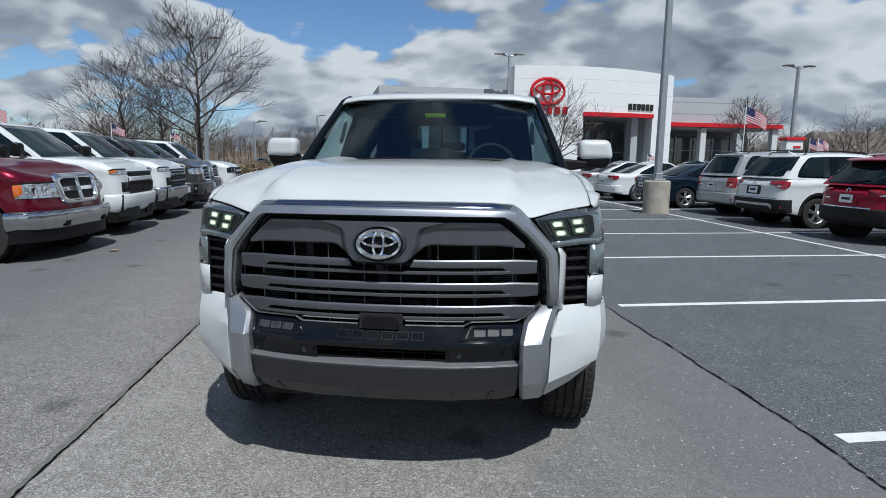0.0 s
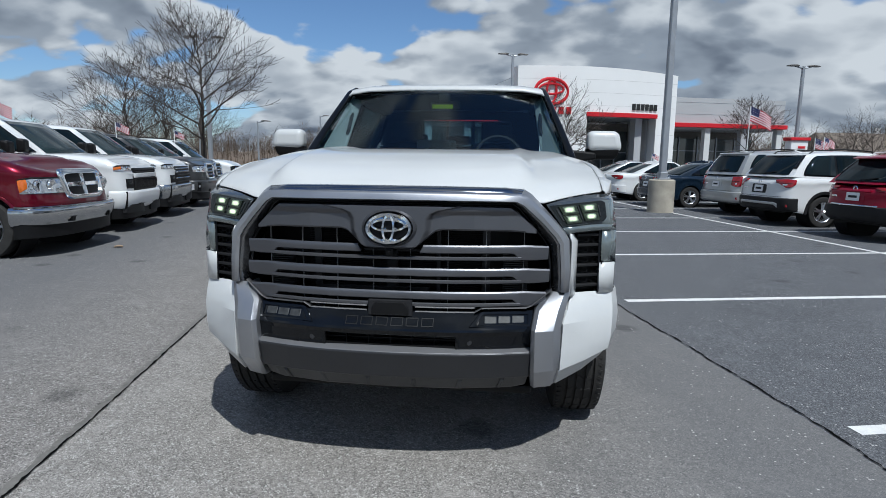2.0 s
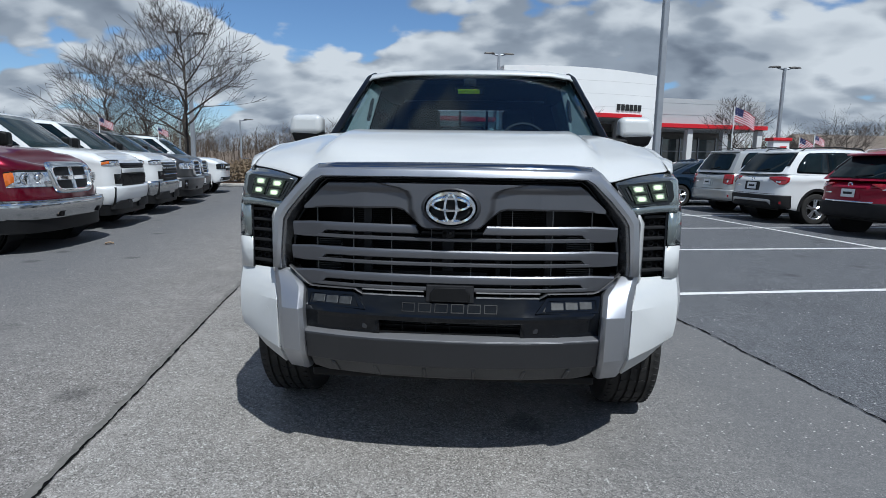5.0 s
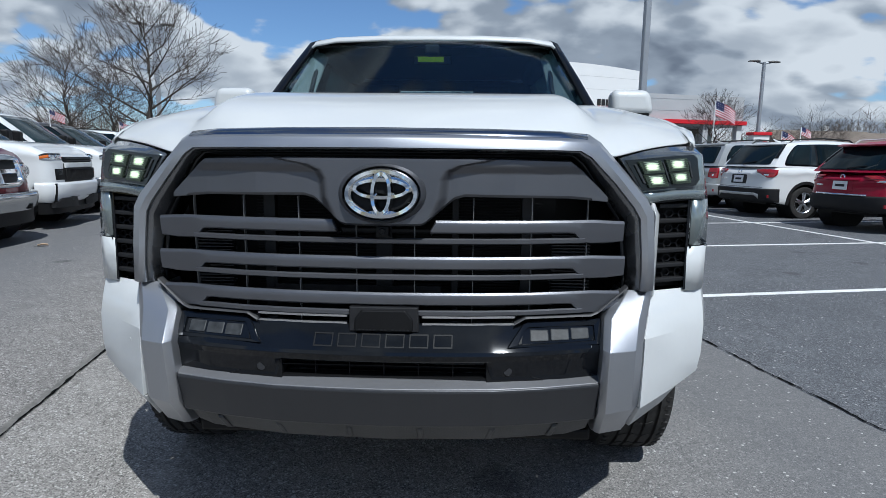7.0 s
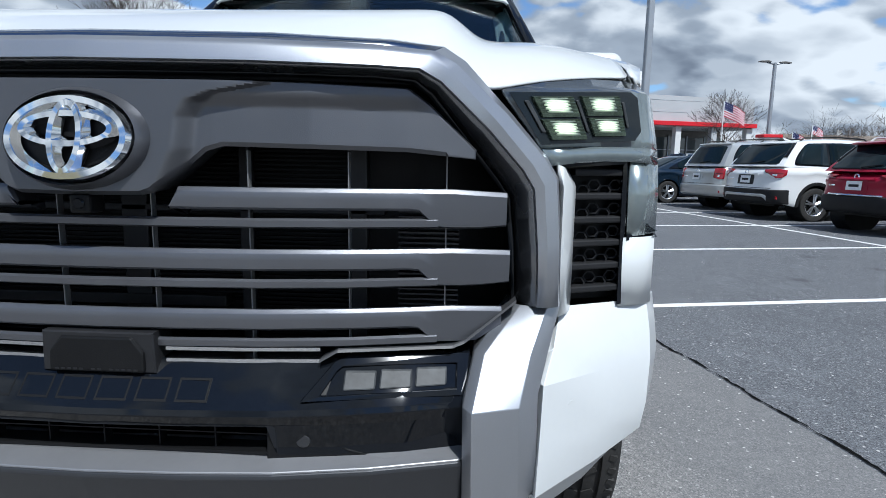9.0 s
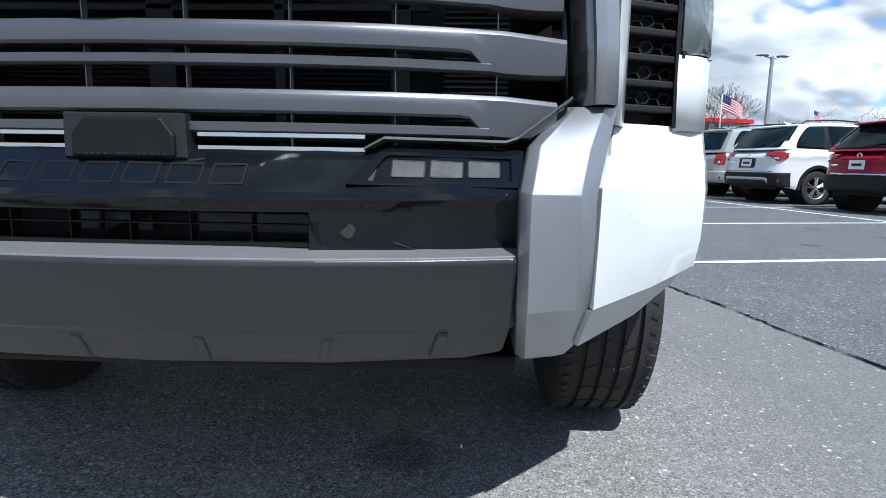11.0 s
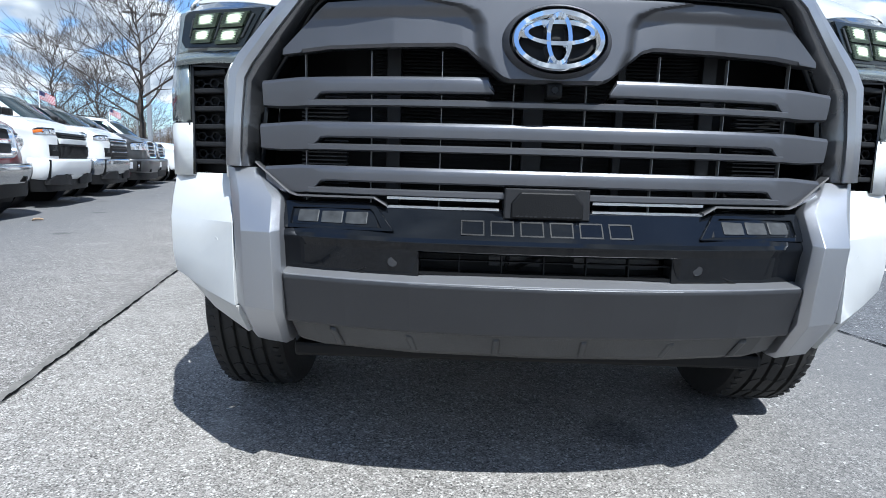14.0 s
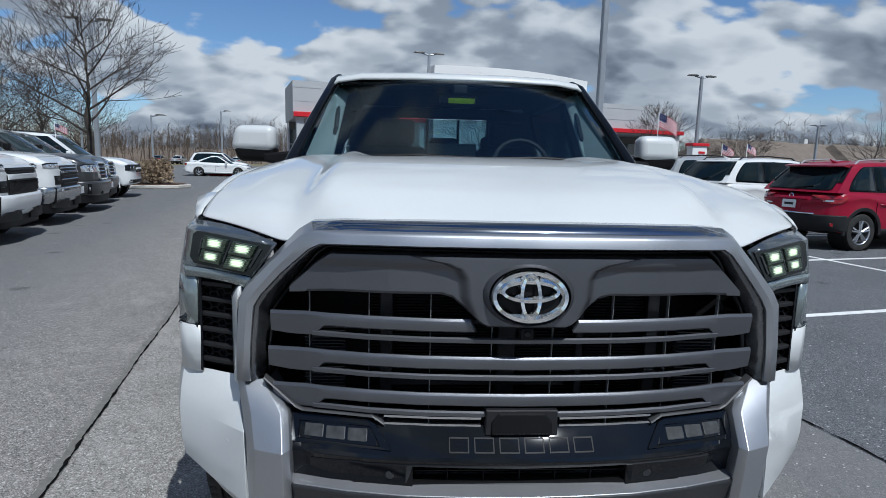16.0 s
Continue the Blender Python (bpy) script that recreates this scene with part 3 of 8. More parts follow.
tpart("grille_surround", bm, M_SILVER, None, "satin silver grille surround", smooth=22, solid=0.004)
bm = bmesh.new()
grid(bm, [r[:3] for r in mid])
tpart("surround_top", bm, M_DARKCHROME, None, "mirror-bright top facet", smooth=40, solid=0.004)
bm = bmesh.new()
grid(bm, inner_rows)
tpart("surround_return", bm, M_RETURN, None, "dark satin inner return", smooth=40, solid=0.003)

# thin dark lip inside the surround
bm = bmesh.new()
rows = []
for ox, oy, oz, ix, iy, iz in path:
    c = Vector((0, 0, 1.0))
    i = Vector((ix, iy, iz))
    d = (Vector((0, iy, 1.02)) - i).normalized()
    rows.append([i + Vector((0, 0.006, 0)), i + d * 0.007 + Vector((0, 0.012, 0)), i + d * 0.012 + Vector((0, 0.08, 0))])
grid(bm, rows)
tpart("grille_lip", bm, M_GLOSS, None, "gloss black inner lip", smooth=30, solid=0.003)

for s in (1, -1):
    # lower silver blade
    bm = bmesh.new()
    rows = [[(0.683, 2.6, 0.846), (0.683, 2.53, 0.846), (0.70, 2.512, 0.846), (0.745, 2.5, 0.846), (0.772, 2.528, 0.848), (0.775, 2.6, 0.848)],
            [(0.620, 2.53, 0.777), (0.620, 2.45, 0.777), (0.635, 2.432, 0.777), (0.714, 2.443, 0.775), (0.749, 2.484, 0.776), (0.752, 2.565, 0.776)],
            [(0.602, 2.45, 0.708), (0.602, 2.372, 0.708), (0.616, 2.352, 0.706), (0.692, 2.386, 0.703), (0.727, 2.44, 0.704), (0.730, 2.53, 0.704)],
            [(0.604, 2.47, 0.52), (0.604, 2.398, 0.52), (0.619, 2.38, 0.52), (0.700, 2.42, 0.518), (0.733, 2.462, 0.518), (0.735, 2.54, 0.518)],
            [(0.612, 2.55, 0.425), (0.612, 2.48, 0.425), (0.626, 2.468, 0.42), (0.698, 2.505, 0.416), (0.722, 2.53, 0.428), (0.724, 2.6, 0.43)],
            [(0.616, 2.58, 0.405), (0.616, 2.53, 0.403), (0.629, 2.515, 0.4), (0.690, 2.55, 0.396), (0.710, 2.565, 0.41), (0.712, 2.62, 0.41)]]
    grid(bm, mx(rows, s))
    tpart("bumper_blade", bm, M_SILVER, None, "satin silver bumper blade", bevel=0.014, segs=4, smooth=60, solid=0.005)

    # white corner of the bumper, folded at mid height
    bm = bmesh.new()
    rows = [[(0.78, 2.66, 0.822), (0.785, 2.59, 0.826), (0.885, 2.64, 0.826), (0.977, 2.69, 0.824), (1.010, 2.76, 0.824), (1.015, 2.9, 0.824)],
            [(0.752, 2.5, 0.76), (0.765, 2.515, 0.764), (0.88, 2.607, 0.762), (0.984, 2.675, 0.76), (1.019, 2.755, 0.76), (1.022, 2.9, 0.76)],
            [(0.735, 2.49, 0.712), (0.742, 2.462, 0.712), (0.868, 2.57, 0.708), (0.984, 2.658, 0.704), (1.025, 2.75, 0.704), (1.028, 2.89, 0.706)],
            [(0.732, 2.48, 0.6), (0.737, 2.448, 0.6), (0.864, 2.556, 0.605), (0.979, 2.65, 0.612), (1.019, 2.745, 0.63), (1.024, 2.875, 0.66)],
            [(0.728, 2.47, 0.512), (0.733, 2.44, 0.512), (0.857, 2.55, 0.53), (0.969, 2.648, 0.556), (1.010, 2.742, 0.59), (1.016, 2.855, 0.65)]]
    grid(bm, mx(rows, s))
    corner = tpart("bumper_corner", bm, M_WHITE, None, bevel=0.008, solid=0.005, segs=3, smooth=18)
    bm = bmesh.new()
    lathe(bm, [(0.0, -0.0012), (0.0105, -0.0012), (0.0115, 0.0), (0.0118, 0.006)], 20, "Y")
    bmesh.ops.transform(bm, verts=bm.verts, matrix=Matrix.Translation((0.80 * s, 2.506, 0.66)) @ Matrix.Rotation(s * 0.72, 4, "Z"))
    tpart("parking_sensor", bm, M_WHITE, corner, smooth=30)
    # pale trim under it
    bm = bmesh.new()
    rows = [[(0.70, 2.5, 0.51), (0.731, 2.446, 0.51), (0.856, 2.554, 0.528), (0.956, 2.652, 0.554), (0.996, 2.745, 0.587), (1.002, 2.85, 0.646)],
            [(0.69, 2.56, 0.44), (0.722, 2.5, 0.432), (0.842, 2.592, 0.468), (0.938, 2.684, 0.51), (0.975, 2.768, 0.552), (0.98, 2.86, 0.62)],
            [(0.68, 2.62, 0.43), (0.715, 2.62, 0.44), (0.83, 2.7, 0.475), (0.92, 2.76, 0.515), (0.95, 2.82, 0.556), (0.955, 2.88, 0.62)]]
    grid(bm, mx(rows, s))
    tpart("bumper_trim", bm, M_TRIM, None, "pale grey lower bumper trim", bevel=0.004, solid=0.005)
    # white upright between the surround and the vent, and the pad below the lamp
    bm = bmesh.new()
    rows = [[(0.765, 2.57, z), (0.772, 2.535, z), (0.79, 2.565, z), (0.803, 2.60, z), (0.806, 2.68, z)] for z in (0.82, 0.95, 1.06)]
    rows.append([(0.758, 2.575, 1.1), (0.764, 2.545, 1.1), (0.776, 2.565, 1.095), (0.787, 2.60, 1.09), (0.79, 2.68, 1.09)])
    grid(bm, mx(rows, s))
    tpart("bumper_upright", bm, M_WHITE, None, smooth=30, solid=0.004)
    bm = bmesh.new()
    rows = [[(0.91, 2.72, z), (0.912, 2.645, z), (0.955, 2.664, z), (0.985, 2.69, z), (1.0, 2.76, z), (1.004, 2.9, z)] for z in (0.818, 0.89, 0.958)]
    grid(bm, mx(rows, s))
    tpart("bumper_pad", bm, M_WHITE, None, smooth=40, solid=0.004)

    # honeycomb air vent
    bm = bmesh.new()
    prism(bm, [(0.802 * s, 2.64, 0.83), (0.912 * s, 2.685, 0.828), (0.905 * s, 2.685, 1.108), (0.785 * s, 2.64, 1.098)], (0, 0.05, 0))
    vent = tpart("air_vent", bm, M_BLACK, None, "black honeycomb air vent")
    for k in range(6):
        z = 0.85 + 0.046 * k
        bm = bmesh.new()
        prism(bm, [(0.803 * s, 2.6, z), (0.908 * s, 2.645, z), (0.908 * s, 2.645, z + 0.013), (0.803 * s, 2.6, z + 0.013)], (0, 0.05, 0))
        tpart("slat", bm, M_CLAD, vent, bevel=0.003)
    bm = bmesh.new()
    for k in range(6):
        for j in range(4):
            cx, cz = 0.824 + 0.023 * j, 0.878 + 0.046 * k - (0.0 if j % 2 else 0.011)
            if cz > 1.09:
                continue
            y = 2.62 + (cx - 0.803) * 0.43
            hexa = [(s * (cx + 0.0135 * math.cos(math.pi / 3 * a)), y, cz + 0.0125 * math.sin(math.pi / 3 * a)) for a in range(6)]
            hexi = [(s * (cx + 0.0105 * math.cos(math.pi / 3 * a)), y, cz + 0.0097 * math.sin(math.pi / 3 * a)) for a in range(6)]
            back = [(p[0], p[1] + 0.012, p[2]) for p in hexi]
            grid(bm, [hexa, hexi, back], close=True)
    tagged(tpart("honeycomb", bm, M_CLAD, vent), kind="stuff")
    bm = bmesh.new()
    prism(bm, [(0.906 * s, 2.64, 0.822), (0.915 * s, 2.645, 0.822), (0.912 * s, 2.645, 1.112), (0.902 * s, 2.64, 1.1)], (0, 0.06, 0))
    prism(bm, [(0.776 * s, 2.59, 1.094), (0.912 * s, 2.645, 1.104), (0.912 * s, 2.645, 1.114), (0.772 * s, 2.585, 1.104)], (0, 0.06, 0))
    tpart("vent_frame", bm, M_GLOSS, vent)

    # added black plates, no real part: they stop light leaking through the gaps
    bm = bmesh.new()
    box(bm, (0.82 * s, 2.757, 0.77), (0.36, 0.02, 0.4))
    box(bm, (0.655 * s, 2.757, 0.51), (0.13, 0.02, 0.28))
    tpart("light_block", bm, M_BLACK, None)

    # headlamp: smoked housing, bright shell, four lit blocks behind a clear lens
    shell = [[(0.752, 2.548, 1.098), (0.80, 2.578, 1.104), (0.86, 2.612, 1.108), (0.915, 2.643, 1.108), (0.955, 2.665, 1.106), (0.99, 2.72, 1.104), (1.0, 2.85, 1.104)],
             [(0.715, 2.53, 1.145), (0.77, 2.564, 1.15), (0.84, 2.6, 1.152), (0.91, 2.638, 1.153), (0.952, 2.665, 1.152), (0.986, 2.73, 1.15), (0.996, 2.86, 1.15)],
             [(0.665, 2.51, 1.21), (0.74, 2.55, 1.226), (0.83, 2.6, 1.236), (0.9, 2.643, 1.24), (0.942, 2.672, 1.24), (0.972, 2.74, 1.24), (0.982, 2.87, 1.24)],
             [(0.655, 2.515, 1.226), (0.735, 2.57, 1.246), (0.825, 2.63, 1.26), (0.895, 2.68, 1.264), (0.935, 2.72, 1.264), (0.958, 2.78, 1.264), (0.965, 2.88, 1.264)]]
    bm = bmesh.new()
    grid(bm, mx(shell, s))
    leg = [[(0.918, 2.65, 0.96), (0.955, 2.668, 0.962), (0.988, 2.7, 0.964), (1.0, 2.76, 0.966), (1.004, 2.85, 0.968)],
           [(0.916, 2.646, 1.04), (0.956, 2.666, 1.04), (0.99, 2.705, 1.04), (1.0, 2.765, 1.04), (1.003, 2.85, 1.04)],
           [(0.915, 2.643, 1.108), (0.955, 2.665, 1.106), (0.99, 2.72, 1.104), (0.998, 2.78, 1.104), (1.0, 2.85, 1.104)]]
    for f in bm.faces:
        mid = f.calc_center_median()
        f.material_index = 1 if mid.z < 1.13 or abs(mid.x) > 0.925 and mid.z < 1.25 else 0
    lamp = tpart("headlamp", bm, [M_LAMPTOP, M_LAMPGREY], None, "smoked headlamp with lit white LED blocks", smooth=35, solid=0.006)
    bm = bmesh.new()
    grid(bm, mx(leg, s))
    tpart("marker_lamp", bm, M_LAMPGREY, lamp, "pale side marker lamp", smooth=35, solid=0.006)
    bm = bmesh.new()
    grid(bm, mx([[(p[0] - 0.002, p[1] - 0.006, p[2]) for p in shell[0][:6]], [(lerp(a_, b_, 0.62).x, lerp(a_, b_, 0.62).y - 0.006, lerp(a_, b_, 0.62).z) for a_, b_ in zip(shell[0][:6], shell[1][:6])]], s))
    tpart("lamp_sill", bm, M_LAMPGREY, lamp, "pale strip under the lamp", smooth=35, solid=0.004)
    bm = bmesh.new()
    prism(bm, [(0.918 * s, 2.645, 0.952), (0.992 * s, 2.69, 0.956), (1.0 * s, 2.75, 0.958), (1.0 * s, 2.75, 0.97), (0.992 * s, 2.69, 0.968), (0.918 * s, 2.645, 0.964)], (0, 0.03, 0))
    tpart("lamp_base", bm, M_GLOSS, lamp)

    def on_lamp(u, v):
        a = bil([Vector((0.728, 2.522, 1.138)), Vector((0.945, 2.648, 1.148)), Vector((0.928, 2.652, 1.242)), Vector((0.672, 2.502, 1.222))], u, v)
        return Vector((a.x * s, a.y, a.z))
    bm = bmesh.new()
    prism(bm, [on_lamp(u, v) for u, v in ((-0.01, -0.04), (0.88, 0.02), (0.96, 0.2), (0.97, 0.88), (0.92, 1.0), (-0.02, 1.0))], (0, 0.02, 0))
    win = tpart("lamp_window", bm, M_LAMPDARK, lamp, "dark lamp bezel")
    for u0, u1, v0, v1 in ((0.1, 0.41, 0.07, 0.48), (0.12, 0.42, 0.52, 0.93), (0.49, 0.79, 0.13, 0.5), (0.49, 0.8, 0.54, 0.93)):
        bm = bmesh.new()
        grid(bm, [[on_lamp(u0 + (u1 - u0) * i / 2, v0 + (v1 - v0) * (k // 2 + 0.72 * (k % 2)) / 6) - Vector((0, 0.0045 if k % 2 else 0.002, 0)) for i in range(3)] for k in range(12)])
        led = tpart("led_block", bm, M_LEDDIM, win, solid=0.006)
        bm = bmesh.new()
        uc, vc = u0 + (u1 - u0) * 0.52, (v0 + v1) / 2
        grid(bm, [[on_lamp(uc + (u1 - u0) * 0.34 * (i / 3 - 1), vc + (v1 - v0) * 0.38 * (j / 3 - 1)) - Vector((0, 0.0055 + 0.003 * (1 - (i / 3 - 1) ** 2) * (1 - (j / 3 - 1) ** 2), 0)) for i in range(7)] for j in range(7)])
        tpart("led_core", bm, M_LED, led, smooth=60, solid=0.002)
    for u0, u1, v0, v1 in ((0.44, 0.465, 0.2, 0.84), (0.82, 0.845, 0.28, 0.8), (0.05, 0.085, 0.2, 0.84)):
        bm = bmesh.new()
        prism(bm, [on_lamp(u, v) - Vector((0, 0.004, 0)) for u, v in ((u0, v0), (u1, v0), (u1, v1), (u0, v1))], (0, 0.012, 0))
        tpart("light_guide", bm, M_FOGLENS, win, bevel=0.002)

    # fog lamp in a sloped bezel
    bm = bmesh.new()
    out = [(0.338, 0.716), (0.606, 0.712), (0.611, 0.772), (0.406, 0.776), (0.384, 0.768)]
    inn = [(0.368, 0.722), (0.588, 0.722), (0.588, 0.757), (0.398, 0.76), (0.39, 0.754)]
    yo = lambda x, z: plan(x) - 0.003 - (0.76 - z) * 0.842
    grid(bm, [[(x * s, yo(x, z) + 0.02, z) for x, z in out], [(x * s, yo(x, z) - 0.003, z) for x, z in out],
              [(x * s, yo(x, z) - 0.003, z) for x, z in inn], [(x * s, yo(x, z) + 0.004, z) for x, z in inn]], close=True)
    bezel = tpart("fog_lamp", bm, M_GLOSS, None, "narrow fog lamp in a gloss black bezel", bevel=0.003)
    bm = bmesh.new()
    prism(bm, [(x * s, yo(x, z) + 0.0035, z) for x, z in inn], (0, 0.03, 0))
    tpart("fog_backing", bm, M_BLACK, bezel)
    for k in range(3):
        x0 = 0.402 + k * 0.0585
        bm = bmesh.new()
        prism(bm, [(x * s, yo(x, z) - 0.0005, z) for x, z in ((x0, 0.727), (x0 + 0.053, 0.727), (x0 + 0.053, 0.752), (x0, 0.754))], (0, 0.01, 0))
        tpart("fog_lens", bm, M_FOGLENS, bezel, bevel=0.003)

    # park sensor in its matt surround
    bm = bmesh.new()
    pts = [(0.282, 0.614), (0.45, 0.614), (0.412, 0.63), (0.384, 0.668), (0.282, 0.672)]
    prism(bm, [(x * s, plan(x) - 0.037 + 0.004 * (z > 0.66), z) for x, z in pts], (0, 0.05, 0))
    surround = tpart("sensor_surround", bm, M_BLACK, None, bevel=0.003)
    bm = bmesh.new()
    lathe(bm, [(0.0, -0.005), (0.0105, -0.005), (0.012, -0.003), (0.012, 0.0), (0.0145, 0.0), (0.015, 0.02)], 20, "Y", (0.341 * s, plan(0.34) - 0.033, 0.647))
    tpart("parking_sensor", bm, M_SKID, surround, smooth=30)

# grille panel: two recessed wings and a raised centre that carries the badge
def panel_low(x):
    return curve_at([(0, 1.043), (0.098, 1.045), (0.112, 1.05), (0.188, 1.114), (0.215, 1.122), (0.5, 1.118), (0.612, 1.108)], abs(x))


def panel_top(x):
    return curve_at([(0, 1.218), (0.3, 1.218), (0.5, 1.214), (0.535, 1.19), (0.612, 1.118)], abs(x))


def panel_proud(x, z):
    edge = curve_at([(1.04, 0.112), (1.06, 0.128), (1.115, 0.153), (1.165, 0.158), (1.188, 0.172), (1.202, 0.205), (1.22, 0.3)], z)
    mid = 0.024 * (1 - smooth_at([(edge - 0.01, 0.0), (edge + 0.02, 1.0)], abs(x)))
    strip = 0.013 * smooth_at([(1.18, 0.0), (1.205, 1.0)], z) * (1 - smooth_at([(0.5, 0.0), (0.56, 1.0)], abs(x)))
    return math.log(math.exp(mid * 400) + math.exp(strip * 400) - 1) / 400


bm = bmesh.new()
rows = []
for k in range(-150, 151):
    x = 0.612 * k / 150
    lo, hi, yb = panel_low(x), panel_top(x), plan(x)
    col = [(x, yb + 0.06, lo + 0.006), (x, yb + 0.006 - panel_proud(x, lo), lo)]
    for j in range(37):
        z = lo + 0.006 * (hi - lo > 0.05) + (hi - lo - 0.006 * (hi - lo > 0.05)) * j / 36
        col.append((x, yb - 0.006 - panel_proud(x, z) + 0.018 * ((z - 1.05) / 0.17), z))
    col += [(x, yb + 0.02, hi + 0.004), (x, yb + 0.06, hi + 0.002)]
    rows.append(col)
grid(bm, rows)
tpart("grille_panel", bm, M_GUNPANEL, None, "gunmetal upper grille panel", smooth=30, solid=0.003)

# badge: plain chrome ovals on black
def oval(bm, cx, cz, rx, rz, w, y, n=48, deep=0.014, tilt=0.0):
    a, b, c, d = [], [], [], []
    for k in range(n):
        t = 2 * math.pi * k / n
        ct, st = math.cos(t), math.sin(t)
        yy = y + tilt * st * rz
        a.append((cx + (rx) * ct, yy, cz + (rz) * st))
        b.append((cx + (rx - w * 0.3) * ct, yy - deep, cz + (rz - w * 0.3) * st))
        c.append((cx + (rx - w * 0.7) * ct, yy - deep, cz + (rz - w * 0.7) * st))
        d.append((cx + (rx - w) * ct, yy, cz + (rz - w) * st))
    grid(bm, [a, b, c, d], close=True)


bm = bmesh.new()
disc = [(0.1 * math.cos(2 * math.pi * k / 48), 2.343 + 0.18 * 0.067 * math.sin(2 * math.pi * k / 48), 1.129 + 0.067 * math.sin(2 * math.pi * k / 48)) for k in range(48)]
prism(bm, disc, (0, 0.03, 0))
badge = tpart("badge", bm, M_BLACK, None, "oval chrome badge on black")
for cz, rx, rz, w, y in ((1.129, 0.101, 0.069, 0.023, 2.338), (1.142, 0.079, 0.033, 0.021, 2.34), (1.13, 0.033, 0.061, 0.021, 2.336)):
    bm = bmesh.new()
    oval(bm, 0, cz, rx, rz, w, y, tilt=0.18)
    tpart("chrome_ring", bm, M_CHROME, badge, "chrome oval", smooth=40)
bm = bmesh.new()
rr = [(0.116 * math.cos(2 * math.pi * k / 48), 2.352 + 0.18 * 0.079 * math.sin(2 * math.pi * k / 48), 1.13 + 0.08 * math.sin(2 * math.pi * k / 48)) for k in range(48)]
r2 = [(0.103 * math.cos(2 * math.pi * k / 48), 2.333 + 0.18 * 0.07 * math.sin(2 * math.pi * k / 48), 1.129 + 0.071 * math.sin(2 * math.pi * k / 48)) for k in range(48)]
grid(bm, [[(p[0], 2.40, p[2]) for p in rr], rr, r2], close=True)
tpart("badge_rim", bm, M_GUN, badge, smooth=40)
bm = bmesh.new()
box(bm, (0, 2.365, 1.028), (0.034, 0.04, 0.03))
camera_pod = tpart("front_camera", bm, M_BLACK, None, "small black front camera", bevel=0.005)
bm = bmesh.new()
lathe(bm, [(0.0, -0.003), (0.007, -0.003), (0.009, 0.0), (0.009, 0.01)], 16, "Y", (0, 2.344, 1.029))
tpart("camera_lens", bm, M_GLOSS, camera_pod, smooth=30)

# three double slats: a broad bar that widens into an end block, and a thin bar let into the blocks
for k, z in enumerate((1.035, 0.935, 0.835)):
    xo = (0.668, 0.676, 0.664)[k]
    half_x = [0.0, 0.13, 0.27, 0.4, 0.505, 0.52, 0.548, 0.575, 0.62, xo]
    runs = [[-x for x in half_x[:0:-1]] + half_x]
    if k == 0:
        side = [0.125, 0.14, 0.2, 0.27, 0.4, 0.505, 0.52, 0.548, 0.575, 0.62, xo]
        runs = [[-x for x in side[::-1]], side]
    slat = None
    for xs in runs:
        bm = bmesh.new()
        rows = []
        for x in xs:
            y, ax = plan(x), abs(x)
            dn = curve_at([(0.518, -0.014), (0.55, -0.046), (0.62, -0.047), (xo, -0.044 + 0.022 * (k == 2))], ax)
            up = curve_at([(0.575, 0.022), (xo, 0.016)], ax)
            lean = 0.012 * smooth_at([(0.52, 0.0), (0.56, 1.0)], ax)
            if k == 0 and ax < 0.13:
                up = -0.006
            mz = z + (up + dn) / 2
            rows.append([(x, y + 0.06, z + up - 0.022), (x, y + 0.007, z + up), (x, y + 0.005, z + up - 0.0008), (x, y + 0.001, z + up - 0.006), (x, y, z + up - 0.008), (x, y - 0.0005 + lean * 0.2, mz),
                         (x, y + 0.001 + lean * 0.5, z + dn + 0.004), (x, y + 0.006 + lean, z + dn), (x, y + 0.06, z + dn + 0.002)])
        grid(bm, rows, close=True, cap=True)
        slat = tpart("slat", bm, M_GUN, None, "gunmetal grille slat", smooth=24)
    bm = bmesh.new()
    rows = []
    for x in (-0.552, -0.4, -0.27, -0.13, 0, 0.13, 0.27, 0.4, 0.552):
        y = plan(x)
        rows.append([(x, y + 0.04, z - 0.038), (x, y + 0.006, z - 0.0275), (x, y + 0.001, z - 0.031), (x, y + 0.002, z - 0.041), (x, y + 0.008, z - 0.044), (x, y + 0.04, z - 0.0415)])
    grid(bm, rows, close=True, cap=True)
    tpart("thin_bar", bm, M_GUN, slat, smooth=20)

# behind the slats: thin bright ribs, black duct, radiator and braces
for k in range(-4, 5):
    if k < 4:
        bm = bmesh.new()
        x = (k + 0.5) * 0.161
        rows = [[(x + w, plan(x) + d, 1.115 - 0.35 * t) for w, d in ((-0.0009, 0.03), (0.0009, 0.03), (0.0009, 0.044), (-0.0009, 0.044))] for t in (0, 1)]
        grid(bm, rows, close=True, cap=True)
        tpart("rib", bm, M_RIB, None)
bm = bmesh.new()
rows = []
for x in (-0.7, -0.5, -0.25, 0, 0.25, 0.5, 0.7):
    y = plan(x) + 0.22
    rows.append([(x, y - 0.15, 1.235), (x, y, 1.24), (x, y + 0.02, 1.0), (x, y, 0.74), (x, y - 0.12, 0.74)])
grid(bm, rows)
tpart("grille_duct", bm, M_BLACK, None, solid=0.005)
bm = bmesh.new()
for k in range(28):
    z = 0.765 + k * 0.0095
    for s in (1, -1):
        box(bm, (s * 0.53, plan(0.53) + 0.1, z), (0.11, 0.03, 0.003))
tagged(tpart("side_finning", bm, M_DARKGREY, None), kind="stuff")
bm = bmesh.new()
for k in range(46):
    box(bm, (0, 2.56, 0.76 + k * 0.0085), (0.82, 0.01, 0.0035))
tagged(tpart("radiator", bm, M_RADIATOR, None, "dark radiator fins"), kind="stuff")
